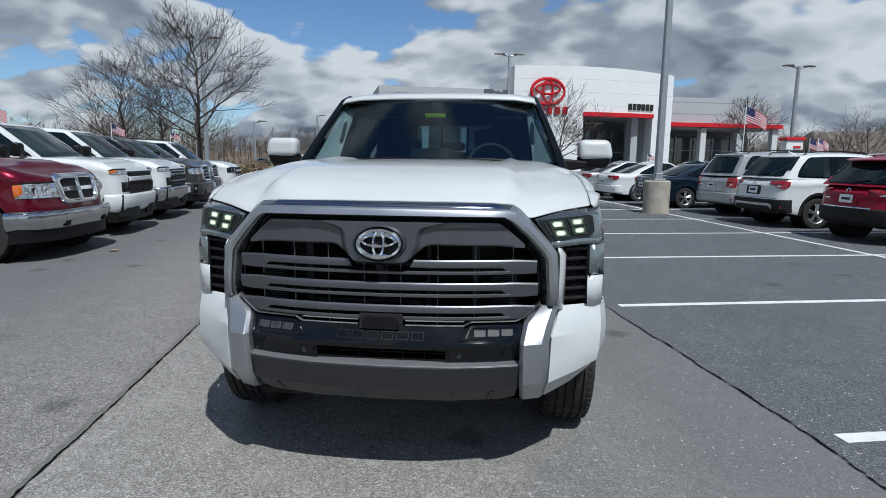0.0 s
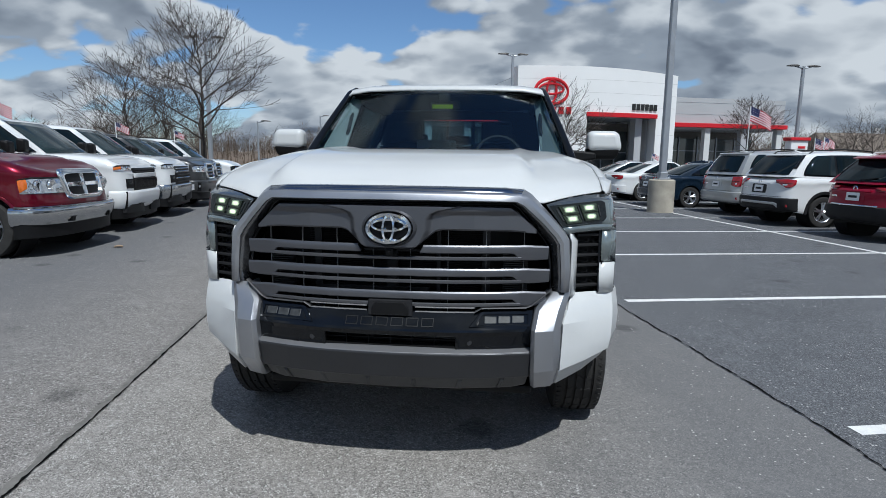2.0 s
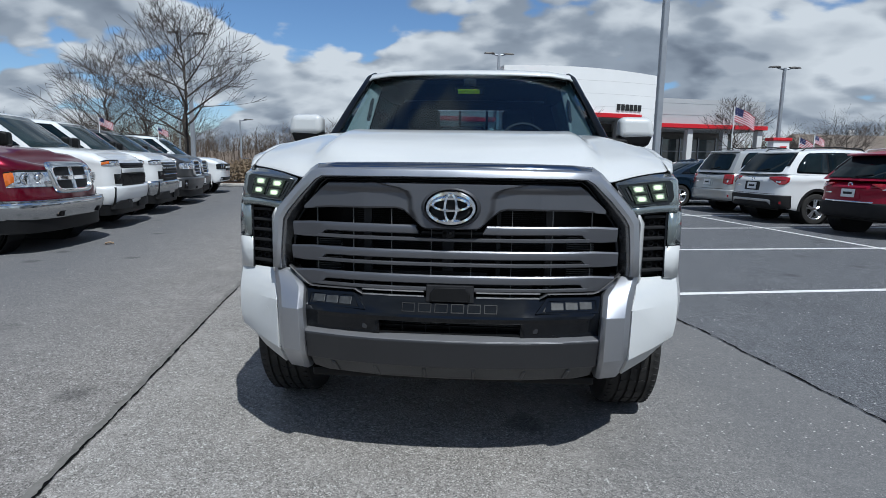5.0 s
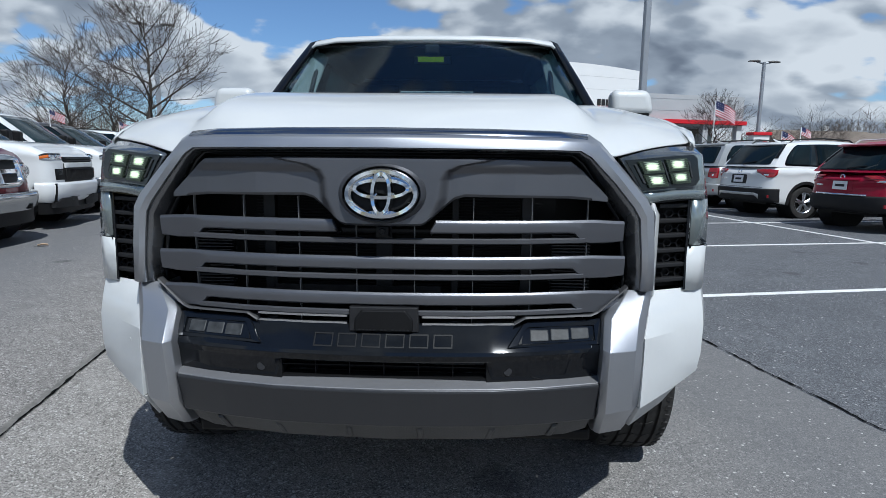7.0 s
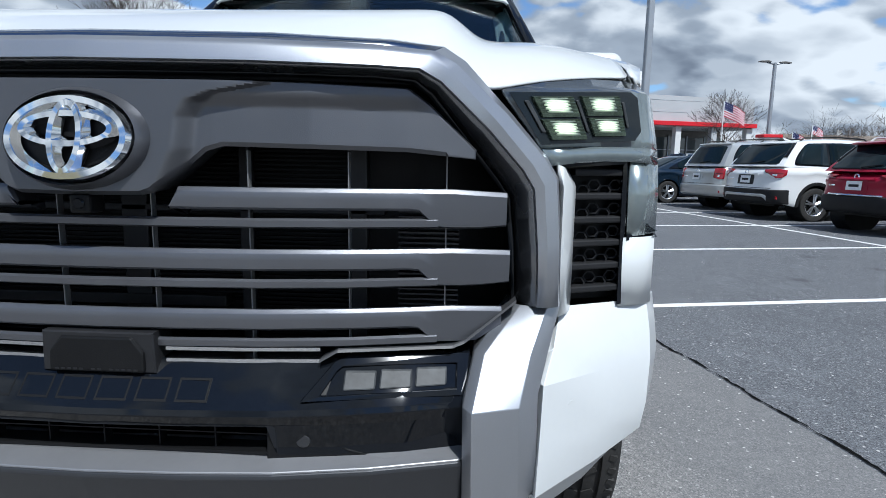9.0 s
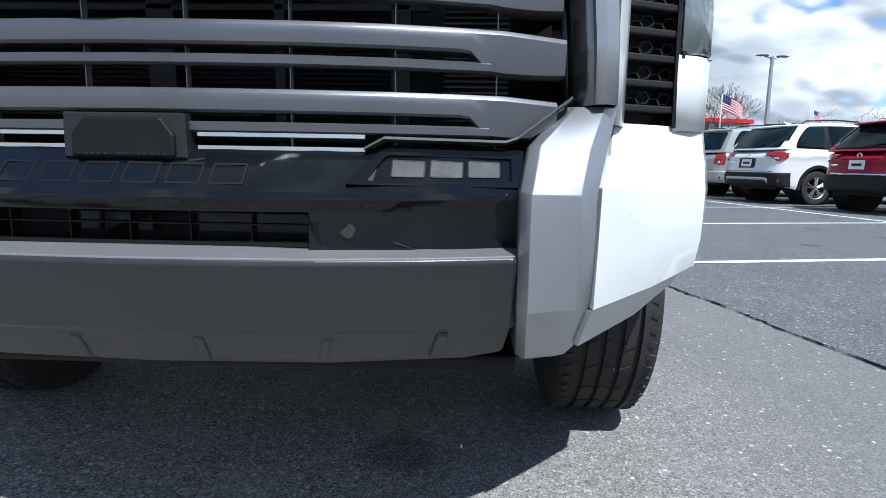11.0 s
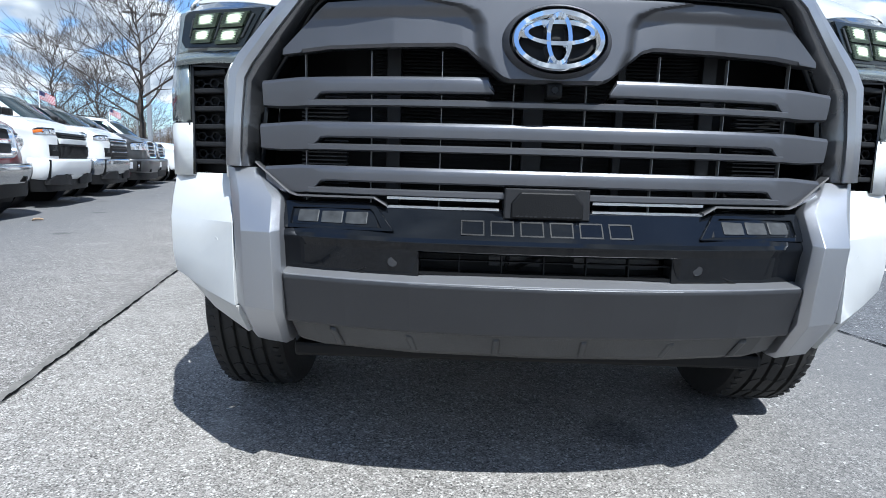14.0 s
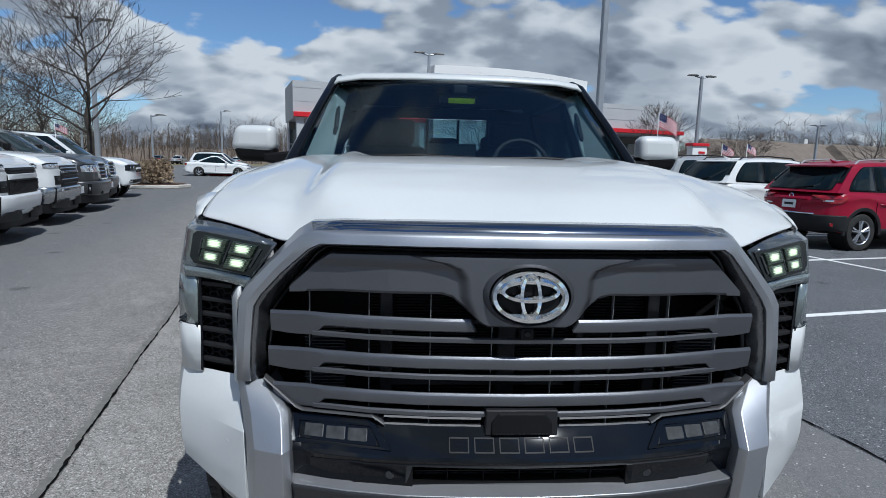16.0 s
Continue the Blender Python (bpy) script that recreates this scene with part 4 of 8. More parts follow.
for c, q in (((-0.36, 2.535, 0.96), (0.035, 0.03, 0.4)), ((-0.02, 2.535, 0.96), (0.05, 0.03, 0.4)), ((0.19, 2.535, 0.96), (0.02, 0.03, 0.4)), ((0.4, 2.535, 0.96), (0.035, 0.03, 0.4)),
             ((-0.1, 2.53, 0.835), (0.5, 0.025, 0.022)), ((0.16, 2.53, 0.79), (0.36, 0.025, 0.018)), ((0.0, 2.53, 1.01), (0.9, 0.02, 0.014))):
    bm = bmesh.new()
    box(bm, c, q)
    tpart("brace", bm, M_BRACE, None, bevel=0.003)
# clip strip above the panel
bm = bmesh.new()
rows = [[(x, plan(x) + 0.03, 1.226), (x, plan(x) + 0.034, 1.242), (x, plan(x) + 0.06, 1.246)] for x in (-0.5, -0.3, 0, 0.3, 0.5)]
grid(bm, rows)
tpart("clip_strip", bm, M_BLACK, None, solid=0.004)

# bright twin strips along the foot of the grille, and the radar plate
for z in (0.788, 0.768):
    for a, b in ((-0.36, -0.105), (0.105, 0.36)):
        bm = bmesh.new()
        rows = []
        for t in (0, 0.5, 1):
            x = a + (b - a) * t
            y = plan(x) + 0.005
            rows.append([(x, y, z + 0.003), (x, y, z - 0.003), (x, y + 0.03, z - 0.003), (x, y + 0.03, z + 0.003)])
        grid(bm, rows, close=True, cap=True)
        tpart("bright_strip", bm, M_STEEL, None, "thin bright strip")
for s in (1, -1):
    bm = bmesh.new()
    rows = []
    for x, z in ((0.36, 0.768), (0.39, 0.785), (0.58, 0.783), (0.6, 0.79), (0.69, 0.858)):
        y = plan(x) - 0.002
        rows.append([(x * s, y, z + 0.004), (x * s, y - 0.004, z), (x * s, y + 0.03, z - 0.004), (x * s, y + 0.03, z + 0.004)])
    grid(bm, rows, close=True, cap=True)
    tpart("lower_lip", bm, M_DARKGREY, None)
bm = bmesh.new()
out = [(-0.096, 0.75), (0.096, 0.75), (0.094, 0.818), (-0.094, 0.818)]
grid(bm, [[(x, 2.42, z) for x, z in out], [(x, 2.365, z) for x, z in out], [(x * 0.97, 2.362, 0.784 + (z - 0.784) * 0.94) for x, z in out]], close=True)
bm.faces.new([v for v in bm.verts][8:12])
radar = tpart("radar_housing", bm, M_BRACE, None, "grey radar housing")
bm = bmesh.new()
prism(bm, [(-0.08, 2.355, 0.752), (0.08, 2.355, 0.752), (0.08, 2.357, 0.786), (0.06, 2.358, 0.811), (-0.06, 2.358, 0.811), (-0.08, 2.357, 0.786)], (0, 0.02, 0))
tpart("radar_cover", bm, M_BLACK, radar, "matt black radar cover", bevel=0.004)
bm = bmesh.new()
for k in range(14):
    if k not in (5, 8):
        box(bm, (-0.066 + k * 0.0102, 2.3545, 0.757), (0.006, 0.001, 0.003))
tpart("small_print", bm, M_BRACE, radar)

# gloss black bumper bar: a ledge that mirrors the sky over an upright face with the intake
bm = bmesh.new()
rows = []
for x in (-0.611, -0.5, -0.4, -0.3, -0.284, -0.15, 0, 0.15, 0.284, 0.3, 0.4, 0.5, 0.611):
    y = plan(x)
    open_ = abs(x) < 0.29
    rows.append([(x, y + 0.06, 0.77), (x, y + 0.01, 0.767), (x, y + 0.002, 0.76), (x, y - 0.046, 0.703), (x, y - 0.05, 0.694), (x, y - 0.042, 0.676),
                 (x, y - 0.032, 0.672 if open_ else 0.612), (x, y + 0.05, 0.672 if open_ else 0.612)])
grid(bm, rows)
tpart("bumper_bar", bm, M_GLOSS, None, "gloss black bumper bar", bevel=0.003, smooth=12, solid=0.004)
# embossed lettering, as plain bars
for k in range(6):
    x = -0.164 + k * 0.0655
    bm = bmesh.new()
    out = [(x - 0.026, 0.714), (x + 0.026, 0.714), (x + 0.026, 0.745), (x - 0.026, 0.745)]
    inn = [(x - 0.023, 0.717), (x + 0.023, 0.717), (x + 0.023, 0.742), (x - 0.023, 0.742)]
    on = lambda q, d: (q[0], plan(q[0]) + 0.002 - (0.76 - q[1]) * 0.842 - d, q[1])
    grid(bm, [[on(q, -0.004) for q in out], [on(q, 0.003) for q in out], [on(q, 0.003) for q in inn], [on(q, -0.001) for q in inn]], close=True)
    tpart("raised_bar", bm, M_BLACK, None)
# intake cells
bm = bmesh.new()
for k in range(-3, 4):
    box(bm, (k * 0.0955, plan(0.2) - 0.005, 0.65), (0.0025, 0.02, 0.05))
box(bm, (0, plan(0.2) - 0.005, 0.652), (0.574, 0.02, 0.002))
box(bm, (0, plan(0.2) - 0.005, 0.623), (0.574, 0.04, 0.005))
intake = tpart("lower_intake", bm, M_BLACK, None, "dark lower intake grille")
bm = bmesh.new()
box(bm, (0, 2.45, 0.65), (0.62, 0.02, 0.07))
tpart("intake_back", bm, M_BLACK, intake)
bm = bmesh.new()
box(bm, (0.18, 2.43, 0.648), (0.2, 0.01, 0.03))
box(bm, (-0.06, 2.43, 0.648), (0.12, 0.01, 0.03))
tpart("intake_plate", bm, M_DARKGREY, intake)
bm = bmesh.new()
tube(bm, [(-0.06, 2.415, 0.63), (-0.02, 2.41, 0.652), (0.02, 2.415, 0.672)], 0.006, 6)
tube(bm, [(-0.08, 2.415, 0.632), (-0.075, 2.412, 0.67)], 0.005, 6)
tpart("wire", bm, M_BLACK, intake)

# grey skid plate
bm = bmesh.new()
rows = []
for x in (-0.602, -0.594, -0.45, -0.3, -0.15, 0, 0.15, 0.3, 0.45, 0.594, 0.602):
    y = plan(x) - 0.004
    e = 0.006 if abs(x) > 0.6 else 0
    rows.append([(x, y + 0.04, 0.619), (x, y - 0.022 + e, 0.617), (x, y - 0.062 + e, 0.605), (x, y - 0.064 + e, 0.598), (x, y - 0.03 + e, 0.49), (x, y - 0.024 + e, 0.484)])
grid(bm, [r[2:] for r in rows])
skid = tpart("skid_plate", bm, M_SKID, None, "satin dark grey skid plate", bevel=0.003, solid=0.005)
# ledge of the same plate, coloured paler to stand for sun on it
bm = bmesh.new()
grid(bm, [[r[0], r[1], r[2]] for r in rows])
tpart("skid_ledge", bm, M_SUNLEDGE, skid, "upper ledge of the skid plate, painted paler as sunlit", bevel=0.003, solid=0.005)
bm = bmesh.new()
rows = []
for x in (-0.597, -0.53, -0.3, 0, 0.3, 0.53, 0.597):
    y = plan(x) - 0.004
    e = 0.02 if abs(x) > 0.55 else 0
    rows.append([(x, y - 0.022 + e, 0.487), (x, y - 0.016 + e, 0.478), (x * 0.985, y + 0.014 + e, 0.43), (x * 0.98, y + 0.04 + e, 0.416), (x * 0.95, y + 0.3, 0.4)])
grid(bm, rows)
low = tpart("skid_valance", bm, M_SKIDLOW, None, "dark textured lower valance", bevel=0.003, solid=0.005)
for x in (-0.47, -0.29, -0.1, 0.1, 0.29, 0.47):
    lean = 0.014 * (1 if x > 0 else -1) * (abs(x) > 0.2)
    bm = bmesh.new()
    y = plan(x) - 0.004
    half_w = 0.004
    ring = lambda q, d: [(q - half_w - 0.004, d + 0.001), (q - half_w, d - 0.001), (q + half_w, d - 0.001), (q + half_w + 0.004, d + 0.001)]
    rows = [[(a, y - 0.019 + d, 0.478) for a, d in ring(x + lean, 0.007)], [(a, y - 0.012 + d, 0.468) for a, d in ring(x + lean * 0.9, 0.0)],
            [(a, y + 0.012 + d, 0.43) for a, d in ring(x, 0.0)], [(a, y + 0.036 + d, 0.417) for a, d in ring(x, 0.004)]]
    grid(bm, rows)
    tpart("rib", bm, M_SKIDLOW, low, smooth=20, solid=0.003)

# hood with raised shoulders, fenders with wheel arches
HOOD_X = [0, 0.14, 0.28, 0.42, 0.49, 0.53, 0.56, 0.6, 0.635, 0.7, 0.78, 0.86, 0.915]


def hood_front(x):
    """The front edge: above the surround, then along the top of the lamps."""
    y = curve_at([(0, 2.455), (0.42, 2.485), (0.5, 2.505), (0.56, 2.52), (0.63, 2.525), (0.7, 2.562), (0.78, 2.615), (0.86, 2.668), (0.92, 2.712)], x)
    z = curve_at([(0, 1.292), (0.42, 1.29), (0.5, 1.284), (0.56, 1.256), (0.63, 1.224), (0.7, 1.244), (0.78, 1.259), (0.86, 1.27), (0.92, 1.274)], x)
    return y, z


def hood_z(x, y):
    zc = curve_at([(2.45, 1.306), (2.5, 1.332), (2.58, 1.366), (2.7, 1.404), (2.85, 1.437), (3.0, 1.456), (3.2, 1.467), (3.5, 1.474), (4.15, 1.48)], y)
    edge = smooth_at([(2.5, -0.1), (2.72, -0.112), (2.9, -0.1), (3.1, -0.078), (3.6, -0.05), (4.2, -0.055)], y) * (0.62 * smooth_at([(0.53, 0.0), (0.635, 1.0)], x) + 0.38 * smooth_at([(0.74, 0.0), (0.95, 1.0)], x))
    bulge = smooth_at([(2.9, 0.0), (3.4, 0.02), (3.8, 0.03), (4.2, 0.014)], y) * smooth_at([(0.5, 0.0), (0.57, 1.0)], x) * (1 - smooth_at([(0.76, 0.0), (0.92, 1.0)], x))
    valley = -0.008 * smooth_at([(3.0, 0.0), (3.7, 1.0)], y) * smooth_at([(0.3, 0.0), (0.5, 1.0)], x) * (1 - smooth_at([(0.5, 0.0), (0.58, 1.0)], x))
    return zc + edge + bulge + valley


bm = bmesh.new()
rows = []
for t in (0, 0.006, 0.03, 0.07, 0.12, 0.18, 0.25, 0.34, 0.44, 0.55, 0.66, 0.77, 0.88, 1.0):
    row = []
    for x in HOOD_X:
        y0, z0 = hood_front(x)
        y = y0 + (4.1 - y0) * t
        full_z = hood_z(x, y)
        k = min(1.0, t / 0.07)
        z = z0 if t == 0 else (z0 + 0.006 + (full_z - z0 - 0.006) * (1 - (1 - k) ** 2))
        row.append((x, y, z))
    rows.append(row)
grid(bm, [[(-p[0], p[1], p[2]) for p in r[:0:-1]] + r for r in rows])
hood = tpart("hood", bm, M_WHITE, None, smooth=60, solid=0.006)
sub = hood.modifiers.new("round", "SUBSURF")
sub.levels = sub.render_levels = 2
hood.modifiers.move(1, 0)

WHEEL_F, WHEEL_R, TYRE_R = 3.3, 7.0, 0.405


def arch(y, sill):
    """The height of the body's lower edge at y."""
    z = sill
    for w in (WHEEL_F, WHEEL_R):
        d = abs(y - w)
        if d < 0.5:
            z = max(z, 0.4 + math.sqrt(0.25 - d * d) * 0.98)
    return z


def fender_top(y):
    return curve_at([(2.712, 1.278), (2.74, 1.296), (2.86, 1.334), (3.0, 1.368), (3.2, 1.394), (3.6, 1.42), (4.2, 1.425)], y)


ys_side = [2.872, 2.9, 2.95, 3.05, 3.15, 3.3, 3.43, 3.53, 3.63, 3.7, 3.75, 3.78, 3.795, 3.805, 3.9, 4.02]
for s in (1, -1):
    bm = bmesh.new()
    rows = []
    for y in (2.715, 2.74, 2.78, 2.82, 2.872):
        zt = fender_top(y)
        xo = curve_at([(2.715, 0.938), (2.76, 0.956), (2.82, 0.972), (2.872, 0.986)], y)
        rows.append([(s * 0.92, y, zt + 0.002), (s * (0.92 + (xo - 0.92) * 0.5), y, zt - 0.003), (s * (xo - 0.003), y, zt - 0.016), (s * xo, y, 1.268)])
    grid(bm, rows)
    tip = tpart("fender_tip", bm, M_WHITE, None, smooth=40, solid=0.004)
    bm = bmesh.new()
    rows = []
    for y in ys_side:
        zt = fender_top(y)
        low = arch(y, 0.5)
        k = smooth_at([(2.87, 0.0), (3.2, 1.0)], y)
        pts = [(0.92, zt + 0.002), (0.945 + 0.01 * k, zt - 0.004), (0.97 + 0.018 * k, zt - 0.028), (0.988 + 0.026 * k, zt - 0.09), (0.996 + 0.028 * k, 1.06), (1.004 + 0.03 * k, max(low + 0.06, 0.93)), (1.012 + 0.03 * k, low), (0.95, low)]
        rows.append([(s * x, y, z) for x, z in pts])
    grid(bm, rows)
    tpart("front_fender", bm, M_WHITE, None, smooth=35, solid=0.005)
    # dark wheel housing
    for w in (WHEEL_F, WHEEL_R):
        bm = bmesh.new()
        rows = []
        for k in range(13):
            t = 0.4 + (math.pi - 0.4) * k / 12
            c, q = w - 0.49 * math.cos(t), 0.4 + 0.48 * math.sin(t)
            rows.append([(s * 0.97, c, q), (s * 0.62, c, q)])
        grid(bm, rows)
        prism(bm, [(s * 0.63, w - 0.49 * math.cos(math.pi * k / 12), 0.3 + 0.58 * math.sin(math.pi * k / 12)) for k in range(13)], (s * 0.02, 0, 0))
        tpart("wheel_housing", bm, M_BLACK, None)

# cab: doors, pillars, roof, glass, and the load bed behind
for s in (1, -1):
    for name, y0, y1 in (("front_door", 4.02, 5.1), ("rear_door", 5.1, 6.14)):
        bm = bmesh.new()
        rows = []
        for y in (y0 + 0.004, (y0 + y1) / 2, y1 - 0.004):
            rows.append([(s * 0.9, y, 1.43), (s * 0.955, y, 1.41), (s * 1.008, y, 1.33), (s * 1.018, y, 1.0), (s * 1.0, y, 0.85), (s * 1.01, y, 0.65), (s * 0.98, y, 0.5), (s * 0.9, y, 0.46)])
        grid(bm, rows)
        door = tpart(name, bm, M_WHITE, None, smooth=30, solid=0.006)
        bm = bmesh.new()
        box(bm, (s * 1.0, y1 - 0.2, 1.24), (0.03, 0.2, 0.035))
        tpart("door_handle", bm, M_WHITE, door, bevel=0.01)
        bm = bmesh.new()
        q = [(s * 0.955, y0 + 0.05 + (0.2 if name == "front_door" else 0), 1.44), (s * 0.955, y1 - 0.05, 1.44), (s * 0.79, y1 - 0.06, 1.92), (s * 0.79, y0 + (0.62 if name == "front_door" else 0.05), 1.92)]
        prism(bm, q, (-s * 0.006, 0, 0))
        w = tpart("side_window", bm, M_SIDEGLASS, door, "side glass, tint darkened to dim the cab")
        w.visible_shadow = False
    # window frames: belt, roof rail, pillars
    for y, wd in ((5.1, 0.1), (6.16, 0.14)):
        bm = bmesh.new()
        prism(bm, [(s * 0.965, y - wd / 2, 1.4), (s * 0.965, y + wd / 2, 1.4), (s * 0.785, y + wd / 2, 1.95), (s * 0.785, y - wd / 2, 1.95)], (-s * 0.04, 0, 0))
        tpart("door_pillar", bm, M_GLOSS, None)
    bm = bmesh.new()
    tube(bm, [(s * 0.935, 4.05, 1.42), (s * 0.852, 4.335, 1.68), (s * 0.768, 4.625, 1.925), (s * 0.755, 4.78, 1.965)], [0.03, 0.026, 0.026, 0.03], 12)
    tpart("a_pillar", bm, M_GLOSS, None, "black windscreen pillar", smooth=50)
    bm = bmesh.new()
    prism(bm, [(s * 0.87, 4.16, 1.465), (s * 0.74, 4.34, 1.465), (s * 0.715, 4.5, 1.66), (s * 0.69, 4.7, 1.87), (s * 0.755, 4.67, 1.92)], (0, 0.02, 0))
    trim = tpart("pillar_trim", bm, M_CABINLITE, None, "pale grey pillar trim", bevel=0.008)
    bm = bmesh.new()
    tube(bm, [(s * 0.755, 4.44, 1.58), (s * 0.735, 4.45, 1.64), (s * 0.735, 4.52, 1.72), (s * 0.74, 4.6, 1.78)], 0.014, 8)
    tpart("grab_handle", bm, M_BRACE, trim, smooth=40)
    bm = bmesh.new()
    prism(bm, [(s * 0.83, 4.66, 1.87), (s * 0.83, 6.2, 1.87), (s * 0.79, 6.2, 1.955), (s * 0.79, 4.72, 1.955)], (-s * 0.1, 0, 0.02))
    tpart("roof_rail", bm, M_BLACK, None, bevel=0.01)
    # mirror
    bm = bmesh.new()
    vs_ = box(bm, (s * 1.2, 4.4, 1.562), (0.26, 0.14, 0.15))
    for v in vs_:
        v.co.y += 0.05 * abs(v.co.x - s * 1.05) if v.co.y < 4.4 else 0
        if v.co.z > 1.56 and abs(v.co.x) > 1.2:
            v.co.x -= s * 0.03
    mirror = tpart("door_mirror", bm, M_WHITE, None, "white mirror cap on a black arm", bevel=0.045, segs=5, smooth=60)
    bm = bmesh.new()
    vs_ = box(bm, (s * 1.19, 4.415, 1.475), (0.25, 0.14, 0.09))
    for v in vs_:
        if v.co.z < 1.475:
            v.co.x = s * 1.17 + (v.co.x - s * 1.17) * 0.82
            v.co.y = 4.415 + (v.co.y - 4.415) * 0.7
    tpart("mirror_base", bm, M_BLACK, mirror, "black lower mirror housing", bevel=0.03, segs=3, smooth=60)
    bm = bmesh.new()
    rows = [[(s * x, 4.33 + dy, z0), (s * x, 4.43 + dy, z0), (s * x, 4.43 + dy, z1), (s * x, 4.33 + dy, z1)] for x, dy, z0, z1 in ((0.92, -0.02, 1.4, 1.5), (1.04, 0.0, 1.415, 1.49), (1.14, 0.02, 1.43, 1.48))]
    grid(bm, rows, close=True, cap=True)
    tpart("mirror_arm", bm, M_BLACK, mirror, bevel=0.015)
    # load bed side
    bm = bmesh.new()
    rows = []
    for y in [6.2, 6.35, 6.46, 6.482, 6.49, 6.51, 6.56, 6.62, 6.72, 6.85, 6.98, 7.11, 7.24, 7.34, 7.4, 7.45, 7.47, 7.48, 7.6, 8.0, 8.22]:
        low = arch(y, 0.52)
        rows.append([(s * 0.84, y, 1.36), (s * 0.9, y, 1.4), (s * 0.96, y, 1.4), (s * 0.985, y, 1.35), (s * 0.99, y, max(1.0, low + 0.1)), (s * 0.995, y, low)])
    grid(bm, rows)
    tpart("bed_side", bm, M_WHITE, None, smooth=30, solid=0.01)

# roof
bm = bmesh.new()
rows = []
for y, z in ((4.52, 1.945), (4.58, 1.978), (4.72, 2.003), (4.95, 2.02), (5.4, 2.03), (5.9, 2.015), (6.15, 1.98), (6.24, 1.94)):
    rows.append([(x, y + 0.06 * (abs(x) / 0.78) ** 2 * (1 if y < 5 else 0), z - dz) for x, dz in ((-0.79, 0.06), (-0.74, 0.025), (-0.6, 0.006), (-0.3, 0.0), (0, 0.0), (0.3, 0.0), (0.6, 0.006), (0.74, 0.025), (0.79, 0.06))])
grid(bm, rows)
tpart("roof", bm, M_WHITE, None, smooth=50, solid=0.014)
bm = bmesh.new()
box(bm, (0, 5.4, 2.042), (0.8, 0.5, 0.01))
tpart("sunroof", bm, M_WIN, None, "dark glass sunroof", bevel=0.004)
bm = bmesh.new()
rows = []
for k in range(15):
    t = k / 14
    row = []
    for j in range(21):
        u = -1 + j / 10
        half = 0.905 - 0.165 * t
        row.append((u * half, 3.96 + 0.56 * t + 0.13 * u * u, 1.455 + 0.49 * t - 0.012 * u * u - 0.02 * t * u * u))
    rows.append(row)
grid(bm, rows)
ws = tpart("windscreen", bm, M_SCREEN, None, "tinted windscreen", smooth=50, solid=0.005)
ws.visible_shadow = False
bm = bmesh.new()
rows = [[(u * 0.9, 3.88 + 0.13 * u * u + d, z - 0.012 * u * u) for d, z in ((0.0, 1.448), (0.1, 1.458), (0.16, 1.44))] for u in (-1, -0.6, -0.3, 0, 0.3, 0.6, 1)]
grid(bm, rows)
tpart("cowl", bm, M_BLACK, None, solid=0.01)
bm = bmesh.new()
for a, b in (((-0.6, 3.99, 1.47), (0.05, 3.95, 1.475)), ((0.1, 3.95, 1.475), (0.72, 4.02, 1.472))):
    tube(bm, [a, lerp(a, b, 0.5) + Vector((0, 0, 0.012)), b], 0.008, 5)
tpart("wiper", bm, M_BLACK, None)
bm = bmesh.new()
box(bm, (0, 4.56, 1.89), (0.09, 0.1, 0.06))
tpart("mirror_bracket", bm, M_CABIN, None, bevel=0.015)
bm = bmesh.new()
box(bm, (0, 4.62, 1.84), (0.24, 0.03, 0.06))
tpart("rear_view_mirror", bm, M_CABIN, None, bevel=0.012)
# cabin
bm = bmesh.new()
rows = [[(x, 4.06, 1.4), (x, 4.2, 1.455), (x, 4.42, 1.47 - 0.02 * (abs(x) < 0.2)), (x, 4.5, 1.4), (x, 4.52, 1.1)] for x in (-0.88, -0.55, -0.25, 0, 0.25, 0.55, 0.88)]
grid(bm, rows)
tpart("dashboard", bm, M_CABIN, None, solid=0.01, smooth=30)
bm = bmesh.new()
box(bm, (-0.05, 4.46, 1.5), (0.3, 0.03, 0.13))
tpart("screen", bm, M_GLOSS, None, bevel=0.01)
bm = bmesh.new()
pts = [(0.42 + 0.185 * math.cos(2 * math.pi * k / 20), 4.66 + 0.07 * math.sin(2 * math.pi * k / 20), 1.43 + 0.175 * math.sin(2 * math.pi * k / 20)) for k in range(21)]
tube(bm, pts, 0.016, 6, cap=False)
box(bm, (0.42, 4.65, 1.42), (0.16, 0.04, 0.1))
box(bm, (0.42, 4.65, 1.43), (0.34, 0.025, 0.035))
tpart("steering_wheel", bm, M_CABIN, None, smooth=50)


def seat(x, y, wide, name):
    bm = bmesh.new()
    rows = []
    for z, d, w in ((0.95, 0.0, 0.9), (1.1, 0.02, 1.0), (1.35, 0.07, 1.0), (1.52, 0.11, 0.9), (1.56, 0.14, 0.75)):
        rows.append([(x - wide * w, y + d + 0.02, z), (x - wide * w * 0.8, y + d - 0.05, z), (x + wide * w * 0.8, y + d - 0.05, z), (x + wide * w, y + d + 0.02, z), (x + wide * w * 0.9, y + d + 0.1, z), (x - wide * w * 0.9, y + d + 0.1, z)])
    grid(bm, rows, close=True, cap=True)
    box(bm, (x, y - 0.22, 0.9), (wide * 1.9, 0.52, 0.16))
    seat_ob = tpart(name, bm, M_CABIN, None, "charcoal seat", bevel=0.02, smooth=50)
    return seat_ob


